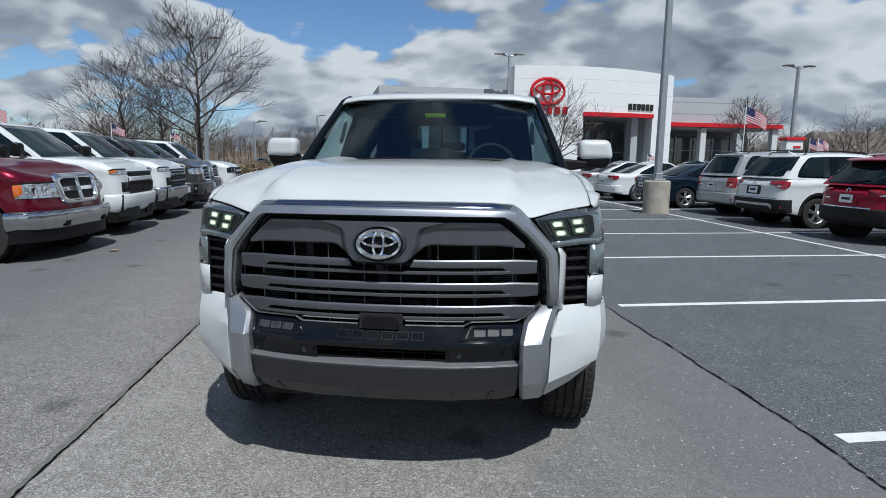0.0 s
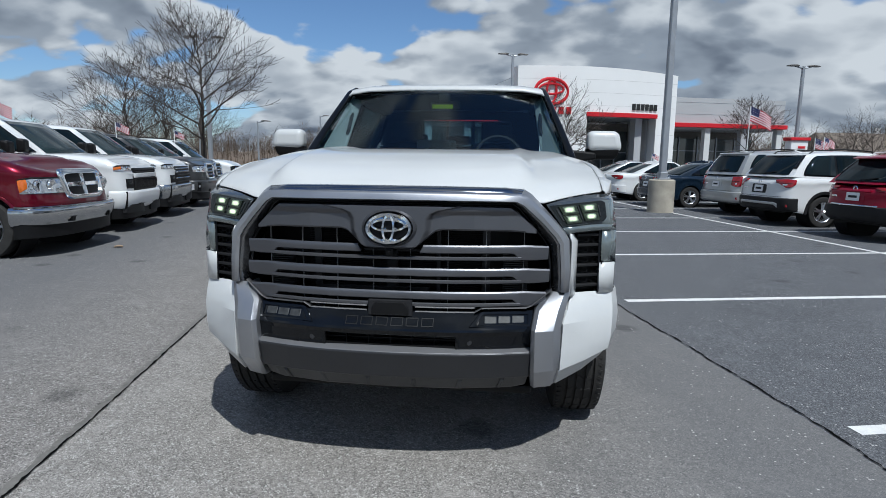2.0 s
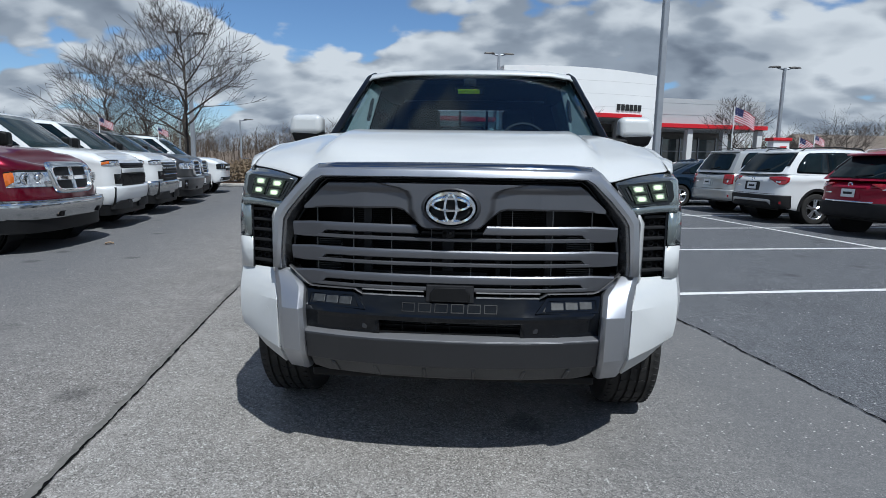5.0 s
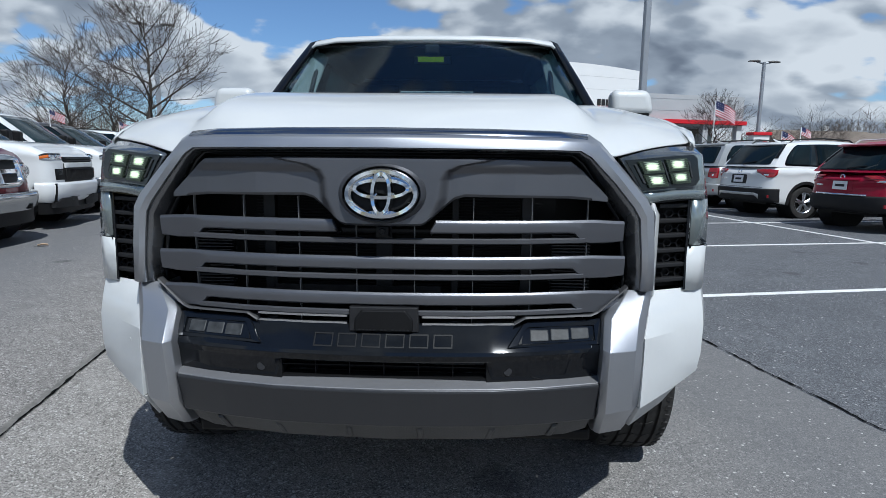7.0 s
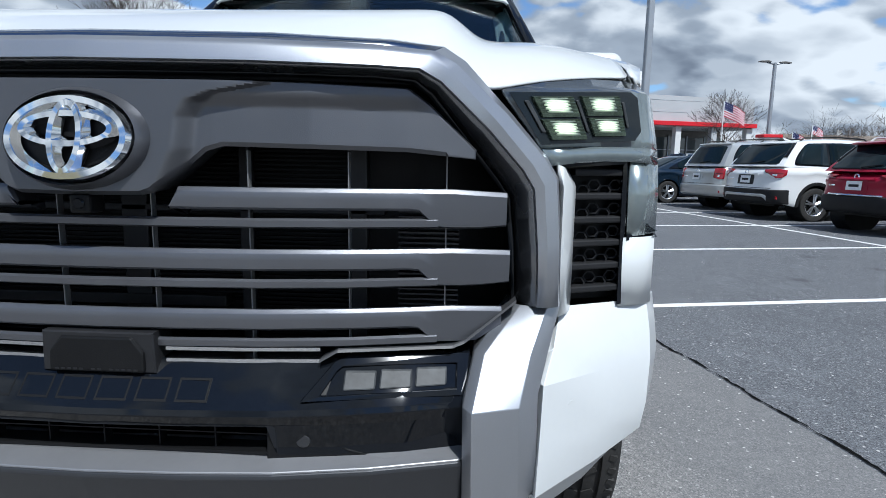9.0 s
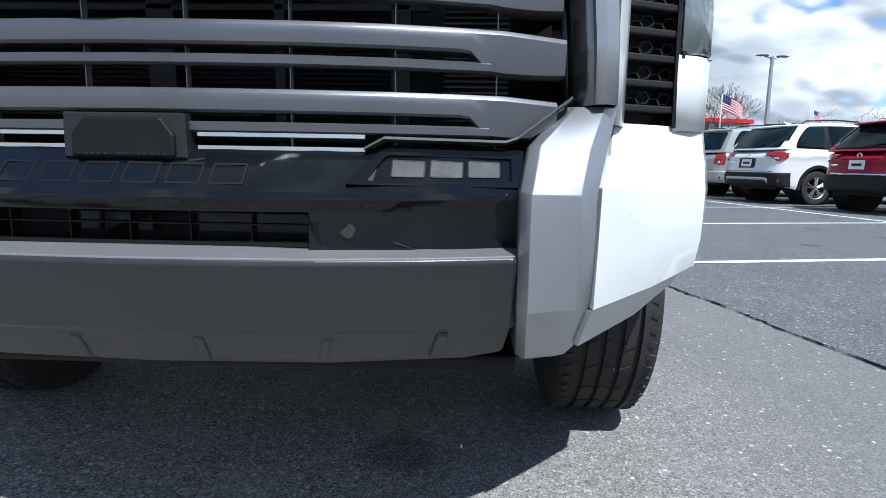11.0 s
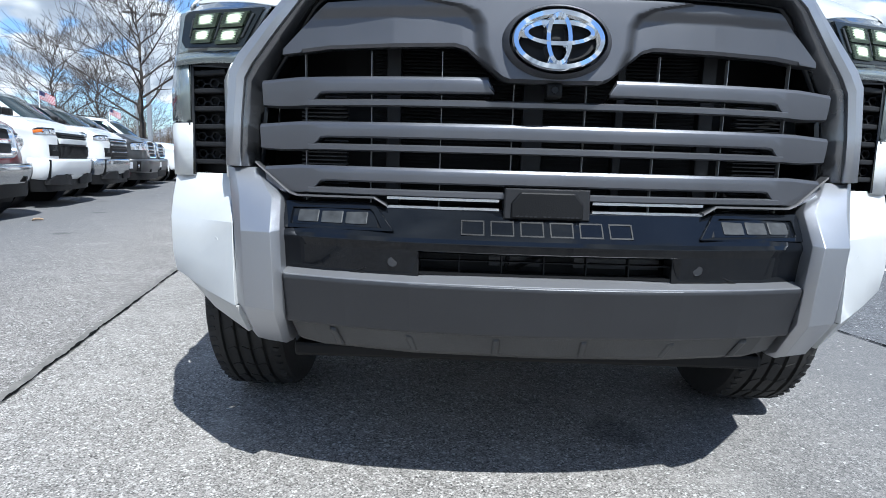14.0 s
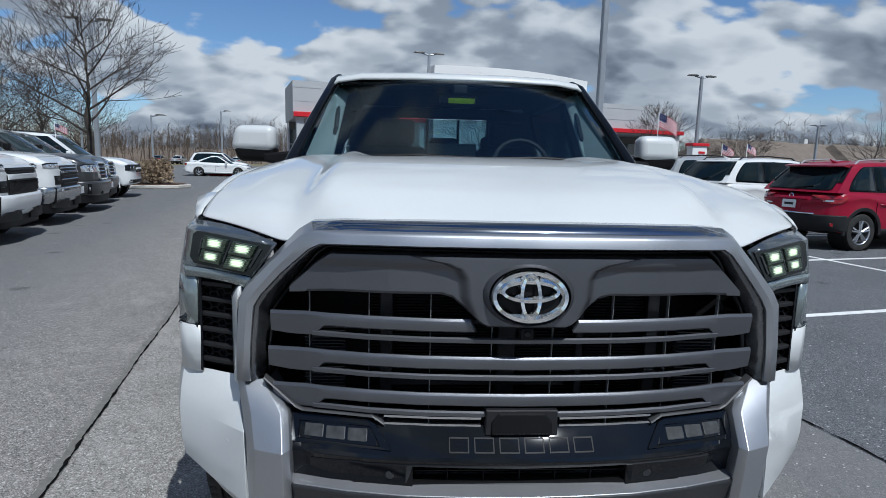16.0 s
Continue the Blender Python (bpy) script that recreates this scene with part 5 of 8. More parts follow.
for s in (1, -1):
    f = seat(0.4 * s, 5.0, 0.26, "front_seat")
    bm = bmesh.new()
    box(bm, (0.4 * s, 5.14, 1.66), (0.27, 0.11, 0.18))
    tpart("headrest", bm, M_CABIN, f, bevel=0.04, segs=3)
back = seat(0, 6.0, 0.72, "rear_seat")
for x in (-0.46, 0, 0.46):
    bm = bmesh.new()
    box(bm, (x, 6.1, 1.62), (0.26, 0.1, 0.13 if x else 0.09))
    tpart("headrest", bm, M_CABIN, back, bevel=0.04, segs=3)
# back wall of the cab with its window, floor, headliner
bm = bmesh.new()
for c, z in (((-0.62, 6.26, 1.68), (0.44, 0.04, 0.6)), ((0.62, 6.26, 1.68), (0.44, 0.04, 0.6)), ((0, 6.26, 1.0), (1.8, 0.04, 0.95)), ((0, 6.26, 1.91), (0.9, 0.04, 0.14))):
    box(bm, c, z)
tpart("cab_back", bm, M_CABIN, None)
bm = bmesh.new()
box(bm, (0, 6.27, 1.65), (0.8, 0.006, 0.37))
rw = tpart("rear_window", bm, M_GLASS, None)
rw.visible_shadow = False
bm = bmesh.new()
for x in (-0.14, 0.14):
    box(bm, (x, 6.275, 1.65), (0.025, 0.02, 0.37))
tpart("slider_frame", bm, M_BLACK, None)
bm = bmesh.new()
rows = [[(x, y, z) for x in (-0.78, -0.3, 0.3, 0.78)] for y, z in ((4.6, 1.92), (5.3, 1.985), (6.22, 1.94))]
grid(bm, rows)
tpart("headliner", bm, M_CABIN, None, solid=0.01)
bm = bmesh.new()
box(bm, (0, 5.2, 0.6), (1.86, 2.3, 0.06))
box(bm, (0, 7.2, 0.72), (1.7, 2.0, 0.06))
box(bm, (0, 4.08, 0.95), (1.84, 0.04, 0.9))
tpart("floor_pan", bm, M_BLACK, None)
bm = bmesh.new()
box(bm, (0, 8.2, 1.0), (1.72, 0.06, 0.76))
gate = tpart("tailgate", bm, M_WHITE, None, bevel=0.015)
bm = bmesh.new()
box(bm, (0, 8.24, 1.22), (0.3, 0.03, 0.07))
tpart("gate_handle", bm, M_BLACK, gate, bevel=0.01)
for s in (1, -1):
    bm = bmesh.new()
    box(bm, (0.93 * s, 8.215, 1.1), (0.11, 0.05, 0.4))
    tpart("tail_lamp", bm, M_TAIL, None, bevel=0.02)
bm = bmesh.new()
box(bm, (0, 8.3, 0.62), (1.9, 0.16, 0.18))
tpart("rear_bumper", bm, M_CHROME, None, bevel=0.03)
# frame rails and axles seen in the shade below
for nm, at, dim in (("frame_rail", (0.45, 5.6, 0.5), (0.12, 5.0, 0.14)), ("frame_rail", (-0.45, 5.6, 0.5), (0.12, 5.0, 0.14)), ("front_axle", (0, WHEEL_F, 0.42), (1.3, 0.14, 0.12)),
                    ("rear_axle", (0, WHEEL_R, 0.4), (1.4, 0.14, 0.14)), ("underbody_tray", (0, 3.1, 0.37), (1.24, 1.1, 0.04))):
    bm = bmesh.new()
    box(bm, at, dim)
    tpart(nm, bm, M_BLACK, None, bevel=0.01)


def truck_wheel(x, y, s):
    wide = 0.265
    hub = bmesh.new()
    rim_pts = [(0.26, -0.115), (0.255, -0.1), (0.235, -0.06), (0.235, 0.09), (0.262, 0.115)]
    lathe(hub, [(r, a * s) for r, a in rim_pts], 40, "X", (x, y, TYRE_R))
    for k in range(6):
        a = 2 * math.pi * k / 6
        for d in (-0.12, 0.12):
            p0 = Vector((x + s * 0.09, y + 0.05 * math.cos(a), TYRE_R + 0.05 * math.sin(a)))
            p1 = Vector((x + s * 0.1, y + 0.245 * math.cos(a + d), TYRE_R + 0.245 * math.sin(a + d)))
            tube(hub, [p0, lerp(p0, p1, 0.5) + Vector((s * 0.012, 0, 0)), p1], 0.02, 6)
    lathe(hub, [(0.0, s * 0.105), (0.06, s * 0.1), (0.075, s * 0.06), (0.075, 0.0)], 20, "X", (x, y, TYRE_R))
    wheel_ob = tpart("wheel", hub, M_ALLOY, None, "alloy wheel with an all-terrain tyre", smooth=40)
    bm = bmesh.new()
    prof = [(0.262, -0.12), (0.30, -0.135), (0.35, -0.134), (0.388, -0.122), (0.401, -0.1)]
    groove = []
    for c in (-0.066, -0.022, 0.022, 0.066):
        groove += [(0.405, c - 0.007), (0.394, c - 0.005), (0.394, c + 0.005), (0.405, c + 0.007)]
    prof += groove + [(0.401, 0.1), (0.388, 0.122), (0.35, 0.134), (0.30, 0.135), (0.262, 0.12)]
    lathe(bm, prof, 64, "X", (x, y, TYRE_R))
    tyre_ob = tpart("tyre", bm, M_TYRE, wheel_ob, smooth=30)
    bm = bmesh.new()
    for k in range(64):
        a = 2 * math.pi * (k + 0.5) / 64
        for c, w, sk in ((-0.1, 0.02, 0.3), (0.1, 0.02, -0.3), (-0.044, 0.03, 0.5), (0.0, 0.03, -0.5), (0.044, 0.03, 0.5)):
            m = Matrix.Translation((x + c, y, TYRE_R)) @ Matrix.Rotation(a, 4, "X") @ Matrix.Translation((0, 0, 0.397 if abs(c) > 0.09 else 0.401)) @ Matrix.Rotation(sk, 4, "Z")
            bmesh.ops.create_cube(bm, size=1, matrix=m @ Matrix.Diagonal((w, 0.016, 0.014, 1))) if k % 2 == 0 or abs(c) > 0.09 else None
    tagged(tpart("tread", bm, M_TYRE, tyre_ob), kind="stuff")


for s in (1, -1):
    for w in (WHEEL_F, WHEEL_R):
        truck_wheel(0.89 * s, w, s)

# yellow stock sticker behind the windscreen
stick = thing("stock_sticker", pose(-0.5, 4.405, 1.81, -50, 0, 0), "small yellow paper sticker with dark figures inside the windscreen", "sticker")
bm = bmesh.new()
box(bm, (0, 0, 0), (0.155, 0.034, 0.0012))
part("paper", bm, M_YELLOW, stick)
bm = bmesh.new()
for k in range(7):
    box(bm, (-0.052 + k * 0.0175, 0, 0.001), (0.011, 0.02 if k % 3 else 0.014, 0.0012))
part("ink_bar", bm, M_INK, stick)

# ---- parked vehicles ----
def car_wheel(parent, x, y, r, s, rim=M_ALLOY, spokes=5, wide=0.21):
    bm = bmesh.new()
    ri = r * 0.66
    lathe(bm, [(ri, s * wide * 0.46), (ri * 0.93, s * wide * 0.4), (ri * 0.9, -s * wide * 0.3)], 28, "X", (x, y, r))
    for k in range(spokes):
        a = 2 * math.pi * k / spokes + 0.3
        for d in (-0.16, 0.16):
            p0 = Vector((x + s * wide * 0.36, y + ri * 0.15 * math.cos(a), r + ri * 0.15 * math.sin(a)))
            p1 = Vector((x + s * wide * 0.4, y + ri * 0.93 * math.cos(a + d), r + ri * 0.93 * math.sin(a + d)))
            tube(bm, [p0, p1], [0.024, 0.017], 5)
    lathe(bm, [(0.0, s * wide * 0.42), (ri * 0.2, s * wide * 0.4), (ri * 0.22, 0)], 14, "X", (x, y, r))
    w = part("wheel", bm, rim, parent, smooth=40)
    bm = bmesh.new()
    h = wide / 2
    lathe(bm, [(ri, -h * 0.9), (r * 0.8, -h), (r * 0.96, -h * 0.92), (r, -h * 0.75), (r, -0.02), (r - 0.008, -0.015), (r - 0.008, 0.015), (r, 0.02), (r, h * 0.75), (r * 0.96, h * 0.92), (r * 0.8, h), (ri, h * 0.9)], 36, "X", (x, y, r))
    part("tyre", bm, M_TYRE, w, smooth=40)
    bm = bmesh.new()
    lathe(bm, [(0.0, 0.0), (ri * 0.95, 0.0)], 20, "X", (x - s * wide * 0.1, y, r))
    part("brake_disc", bm, M_BLACK, w)


def smooth_step(a, b, x):
    t = min(1.0, max(0.0, (x - a) / (b - a)))
    return t * t * (3 - 2 * t)


def vehicle(name, label, category, place, paint, c, group=""):
    """A parked vehicle, nose towards its -y. c holds its measures and its style."""
    root = thing(name, place, label, category, group)
    L, W, sill = c["L"], c["W"] / 2, c.get("sill", 0.28)
    wf, wr, r = c["wf"], c["wr"], c["r"]
    top, prof, tailprof = c["top"], c["nose"], c["back"]
    nf, df = c.get("nose_n", 3.0), c.get("nose_d", 0.55)
    nr, dr = c.get("tail_n", 3.4), c.get("tail_d", 0.42)
    ra = r + c.get("gap", 0.07)
    truck_like = bool(c.get("bed"))

    def front(th, z, off=0.0):
        """A point of the nose: th from 0 at the middle to 1 at the flank, sign for the side."""
        s, a = (1 if th >= 0 else -1), abs(th) * math.pi / 2
        x, y = math.sin(a) ** (2 / nf), df * (1 - max(0.0, math.cos(a)) ** (2 / nf))
        lean = smooth_at(prof, z) * (1 - 0.75 * (y / df))
        nx, ny = x ** (nf - 1) / W, -(max(0.0, 1 - y / df)) ** (nf - 1) / df
        q = math.hypot(nx, ny) or 1.0
        return Vector((s * (x * W + off * nx / q), y + lean + off * ny / q, z))

    def rear(th, z, off=0.0):
        s, a = (1 if th >= 0 else -1), abs(th) * math.pi / 2
        x, y = math.sin(a) ** (2 / nr), dr * (1 - max(0.0, math.cos(a)) ** (2 / nr))
        lean = smooth_at(tailprof, z) * (1 - 0.75 * (y / dr))
        nx, ny = x ** (nr - 1) / W, (max(0.0, 1 - y / dr)) ** (nr - 1) / dr
        q = math.hypot(nx, ny) or 1.0
        return Vector((s * (x * W + off * nx / q), L - y - lean + off * ny / q, z))

    def th_of(x, n):
        """The th at which the outline reaches the half width x."""
        return math.asin(min(1.0, abs(x) / W) ** (n / 2)) * 2 / math.pi * (1 if x >= 0 else -1)

    def patch(nm, surf, ths, low, high, m, parent, off=0.006, deep=0.03, label_="", nz=2, rim=0.006):
        """A fitted piece that lies on the nose or tail between the heights low and high, which may vary along it."""
        bm = bmesh.new()
        rws = []
        for i, th in enumerate(ths):
            lo = curve_at(low, abs(th)) if isinstance(low, list) else low
            hi = curve_at(high, abs(th)) if isinstance(high, list) else high
            end = 0.5 if i in (0, len(ths) - 1) else 1.0
            row = [surf(th, lo, off - deep), surf(th, lo, off - rim * (2 - end))]
            row += [surf(th, lo + (hi - lo) * k / nz + (rim if k == 0 else -rim if k == nz else 0), off * end if off > 0 else off) for k in range(nz + 1)]
            row += [surf(th, hi, off - rim * (2 - end)), surf(th, hi, off - deep)]
            rws.append(row)
        grid(bm, rws, close=True, cap=True)
        return part(nm, bm, m, parent, label_, smooth=40)

    def span(a, b, n=8):
        return [a + (b - a) * k / n for k in range(n + 1)]

    # body: one curtain round the plan with wheel arches, rolled over into the bonnet and deck
    stations = [("f", q / 14) for q in range(15)]
    ys = {df + (L - dr - df) * k / 10 for k in range(1, 10)} | {y for y, _ in top if df < y < L - dr}
    for w in (wf, wr):
        ys |= {q for q in [w + ra * math.cos(math.pi * k / 16) for k in range(17)] + [w - ra - 0.012, w + ra + 0.012] if df + 0.01 < q < L - dr - 0.01}
    stations += [("m", y) for y in sorted(ys)] + [("r", q / 12) for q in range(12, -1, -1)]

    def low_edge(y):
        z = sill + 0.1 * max(0, 1 - y / 0.7) + 0.1 * max(0, 1 - (L - y) / 0.6)
        if truck_like and y < wf - ra:
            z = max(z, c["bumper"][1] - 0.04)
        for w in (wf, wr):
            d = abs(y - w)
            if d < ra:
                z = max(z, r + math.sqrt(ra * ra - d * d))
        return z
    curtain, deck = [], []
    for kind, q in stations:
        y = q if kind == "m" else front(q, 0.9).y if kind == "f" else rear(q, 0.9).y
        zt, zl = curve_at(top, y), low_edge(y)
        hgt = zt - zl
        k = min(1.0, hgt / 0.5)
        drops = [(0.0, 0.15), (0.008, 0.105), (0.022, 0.07), (0.045, 0.04), (0.08, 0.018), (0.13, 0.004), (0.17, -0.004), (0.2, 0.003), (0.3, 0.008)]
        row = [(zt - d * k, i) for d, i in drops]
        rest = zt - 0.3 * k - zl
        row += [(zl + rest * f, i) for f, i in ((0.6, 0.002), (0.3, 0.0), (0.12, 0.004), (0.03, 0.014), (0.0, 0.024))]
        soft = smooth_step(0.0, 0.5, y) * smooth_step(0.0, 0.3, L - y)
        pts = []
        for z, i in row:
            i = i * (1 + 0.4 * (1 - soft)) if i > 0.02 else i
            p = front(q, z, -i) if kind == "f" else rear(q, z, -i) if kind == "r" else Vector((W - i, q, z))
            pts.append(p)
        curtain.append(pts)
        a = pts[0]
        crown = c.get("crown", 0.03) * smooth_step(0.0, 0.35, y)
        deck.append([Vector((a.x * u, a.y, a.z + crown * (1 - u * u) + c.get("dome", 0.0) * smooth_step(0.05, 0.5, y) * (1 - smooth_step(0.42, 0.6, abs(u))))) for u in (1, 0.8, 0.6, 0.5, 0.42, 0.2, 0, -0.2, -0.42, -0.5, -0.6, -0.8, -1)])
    bm = bmesh.new()
    grid(bm, curtain)
    grid(bm, [[Vector((-p.x, p.y, p.z)) for p in row] for row in curtain])
    grid(bm, deck)
    bmesh.ops.remove_doubles(bm, verts=bm.verts, dist=0.001)
    part("body", bm, paint, root, smooth=50)
    for w in (wf, wr):
        for s in (1, -1):
            bm = bmesh.new()
            lathe(bm, [(ra - 0.004, s * W * 0.97), (ra - 0.004, s * W * 0.6), (0.02, s * W * 0.6)], 26, "X", (0, w, r))
            part("wheel_housing", bm, M_BLACK, root)
            bm = bmesh.new()
            wide, m = (0.06, M_CLAD) if c.get("clad") else (0.022, paint)
            rws = []
            for k in range(21):
                a = -0.1 + (math.pi + 0.2) * k / 20
                rws.append([(s * (W + o), w - q * math.cos(a), max(sill * 0.85, r + q * math.sin(a))) for o, q in ((-0.05, ra - 0.006), (0.004, ra - 0.006), (0.01, ra + 0.006), (0.008, ra + wide), (-0.012, ra + wide + 0.012))])
            grid(bm, rws)
            part("arch_cladding" if c.get("clad") else "arch_lip", bm, m, root, smooth=40)
    for s in (1, -1):
        bm = bmesh.new()
        rws = [[(s * (W - 0.05), y, sill + 0.12), (s * (W + 0.004), y, sill + 0.11), (s * (W + 0.004), y, sill + 0.02), (s * (W - 0.06), y, sill - 0.03)] for y in (wf + ra + 0.02, (wf + wr) / 2, wr - ra - 0.02)]
        grid(bm, rws)
        part("sill_cladding", bm, M_CLAD if c.get("clad") or truck_like else paint, root, smooth=40, solid=0.01)

    # greenhouse: a rounded shell that leans in from belt to roof
    y0, y1, y2, y3 = c["glass"]
    zb0, zb1, zr = curve_at(top, y0) - 0.01, curve_at(top, y3) - 0.01, c["H"]
    wb, wt = W * c.get("wb", 0.92), W * c.get("wt", 0.74)
    bow, rbow = c.get("bow", 0.16), c.get("rbow", 0.08)

    def wide_at(t):
        return wb + (wt - wb) * (0.82 * t + 0.18 * t * t)

    def belt(y):
        return zb0 + (zb1 - zb0) * min(1, max(0, (y - y0) / (y3 - y0)))

    def roof_z(y, t):
        arch_ = 0.03 * math.sin(math.pi * min(1, max(0, (y - y1) / (y2 - y1))))
        return belt(y) + (zr + arch_ - c.get("roof_fall", 0.03) * max(0, (y - (y1 + y2) / 2) / (y2 - y1)) - belt(y)) * t

    def screen(u, t, off=0.0):
        hw = wide_at(t)
        e = 0.06 * abs(u) ** 6
        y = y0 + (y1 - y0) * (t * 0.92 + 0.08 * t * t) + bow * (abs(u) ** 2.4) * (1 - 0.35 * t)
        n = Vector((0.3 * u * abs(u), -(zr - zb0), (y1 - y0))).normalized()
        return Vector((u * (hw - e * 0.3), y, roof_z(y0, t) if t < 1 else zr)) + n * off

    def hatch(u, t, off=0.0):
        hw = wide_at(t)
        y = y3 + (y2 - y3) * (t * 0.86 + 0.14 * t * t) - rbow * abs(u) ** 2.6
        n = Vector((0.3 * u * abs(u), (zr - zb1), max(0.05, y3 - y2))).normalized()
        return Vector((u * hw, y, roof_z(y3, t))) + n * off

    def flank(y, t, s, off=0.0):
        return Vector((s * (wide_at(t) + off), y, roof_z(y, t) + off * 0.4))
    US = [-1, -0.97, -0.9, -0.75, -0.5, -0.25, 0, 0.25, 0.5, 0.75, 0.9, 0.97, 1]

    def ring(t, inset, dz):
        f, b = [screen(u, t) for u in US], [hatch(-u, t) for u in US]
        sl = [lerp(f[-1], b[0], k / 9) for k in range(1, 9)]
        sl = [flank(p.y, t, 1) for p in sl]
        sr = [Vector((-p.x, p.y, p.z)) for p in reversed(sl)]
        cy = (f[6].y + b[6].y) / 2
        half = (b[6].y - f[6].y) / 2
        out = []
        for p in f + sl + b + sr:
            out.append(Vector((p.x * (1 - inset / wt), cy + (p.y - cy) * (1 - inset / half), p.z + dz)))
        return out
    rings = [ring(t, 0, 0) for t in (0, 0.2, 0.4, 0.6, 0.8, 0.92)] + [ring(0.97, 0.012, 0), ring(0.99, 0.04, 0.004), ring(1.0, 0.09, 0.012), ring(1.0, 0.2, 0.026), ring(1.0, 0.4, 0.038), ring(1.0, wt * 0.8, 0.042)]
    bm = bmesh.new()
    vs_ = grid(bm, rings, close=True)
    bm.faces.new(vs_[-1])
    part("cab" if truck_like else "greenhouse", bm, paint, root, smooth=45)
    bm = bmesh.new()
    e = c.get("screen_edge", 0.93)
    grid(bm, [[screen(u * (e + 0.02 * t), t, 0.007) for u in (-1, -0.96, -0.85, -0.6, -0.3, 0, 0.3, 0.6, 0.85, 0.96, 1)] for t in (0.03, 0.2, 0.4, 0.6, 0.8, 0.93)])
    part("windscreen", bm, M_WINFRONT, root, smooth=60, solid=0.006)
    rt0, rt1, re0, re1 = c.get("hatch_glass", (0.1, 0.88, 0.8, 0.86))
    bm = bmesh.new()
    grid(bm, [[hatch(u * (re0 + (re1 - re0) * (t - rt0) / (rt1 - rt0)) * (0.93 if t in (rt0, rt1) else 1.0), t, 0.008) for u in (-1, -0.96, -0.8, -0.4, 0, 0.4, 0.8, 0.96, 1)] for t in (rt0, rt0 + 0.04, (rt0 + rt1) / 2, rt1 - 0.04, rt1)])
    part("rear_window", bm, M_WIN, root, smooth=60, solid=0.006)
    cuts = c["doors"]
    lo_t, hi_t = 0.1, 0.86

    def day(y, t):
        """Keeps the side glass within its curved opening."""
        f = y0 + (y1 - y0) * t + bow + 0.05
        k = c.get("kick", 0.3)
        b = y3 + (y2 - y3) * t - rbow - c.get("dpillar", 0.12) - k * abs(t - 0.5) ** 2 * 0.8
        return min(max(y, f), b)
    for s in (1, -1):
        for nm, grow, off, m in (("window_surround", 0.03, 0.004, M_GLOSS), ("side_window", 0.0, 0.008, M_WIN)):
            spans = [(cuts[0], cuts[-1])] if grow else list(zip(cuts, cuts[1:]))
            for i, (a, b) in enumerate(spans):
                ga = 0 if grow or i == 0 else 0.028
                gb = 0 if grow or i == len(spans) - 1 else 0.028
                rws = []
                for t in (lo_t - grow, lo_t - grow + 0.04, 0.25, 0.4, 0.55, 0.7, hi_t + grow - 0.06, hi_t + grow):
                    pinch = 0.04 if t in (lo_t - grow, hi_t + grow) else 0.0
                    ya, yb = day(a + ga - grow, t) + (0 if grow else 0.03 * (ga == 0)), day(b - gb + grow, t) - pinch - (0 if grow else 0.03 * (gb == 0))
                    rws.append([flank(ya + (yb - ya) * k / 4, t, s, off) for k in range(5)])
                if min((row[-1].y - row[0].y) for row in rws) < -0.05 or max((row[-1].y - row[0].y) for row in rws) < 0.08:
                    continue
                bm = bmesh.new()
                grid(bm, rws)
                part(nm, bm, m, root, smooth=60, solid=0.004)
        for k, yc in enumerate(cuts[1:3]):
            bm = bmesh.new()
            tube(bm, [(s * (W - 0.02), yc - 0.27, zb0 - 0.14), (s * (W + 0.022), yc - 0.23, zb0 - 0.135), (s * (W + 0.022), yc - 0.11, zb0 - 0.13), (s * (W - 0.02), yc - 0.07, zb0 - 0.13)], 0.014, 6)
            part("door_handle", bm, c.get("handle", paint), root, smooth=50)
            bm = bmesh.new()
            box(bm, (s * (W - 0.004), yc, (sill + zb0) / 2 + 0.02), (0.012, 0.008, (zb0 - sill) * 0.7))
            part("door_gap", bm, M_BLACK, root)
        ym = y0 + bow + 0.22
        bm = bmesh.new()
        hh = 0.13 if truck_like else 0.085
        vb = box(bm, (s * (W + 0.12), ym, zb0 + hh + 0.02), (0.22, 0.13, hh * 2))
        for v in vb:
            if v.co.y < ym:
                v.co.x = s * (W + 0.12) + (v.co.x - s * (W + 0.12)) * 0.8
                v.co.z = zb0 + hh + 0.02 + (v.co.z - zb0 - hh - 0.02) * 0.8
        mir = part("door_mirror", bm, c.get("mirror", paint), root, bevel=0.035, segs=4, smooth=60)
        bm = bmesh.new()
        tube(bm, [(s * (W - 0.08), ym + 0.02, zb0 + 0.05), (s * (W + 0.1), ym, zb0 + 0.06)], 0.03, 8)
        part("mirror_arm", bm, M_BLACK, mir, smooth=50)
        for w in (wf, wr):
            car_wheel(root, s * (W - 0.115), w, r, s, c.get("rim", M_ALLOY), c.get("spokes", 5), 0.22 if not truck_like else 0.26)
        if c.get("rails"):
            bm = bmesh.new()
            xr, ym1, ym2 = s * wt * 0.88, y1 + 0.2, y2 - 0.2
            tube(bm, [(xr, ym1, zr + 0.0), (xr, ym1 + 0.1, zr + 0.06), (xr, (ym1 + ym2) / 2, zr + 0.095), (xr, ym2 - 0.1, zr + 0.06), (xr, ym2, zr - 0.01)], 0.017, 6)
            part("roof_rail", bm, c["rails"], root, smooth=40)
    bm = bmesh.new()
    ya = y2 - 0.3
    tube(bm, [(0, ya - 0.16, zr + 0.015), (0, ya - 0.06, zr + 0.045), (0, ya + 0.02, zr + 0.09)], [0.03, 0.022, 0.006], 6)
    part("roof_aerial", bm, paint, root, smooth=50)

    # nose
    gx, gz0, gz1 = c["grille"]
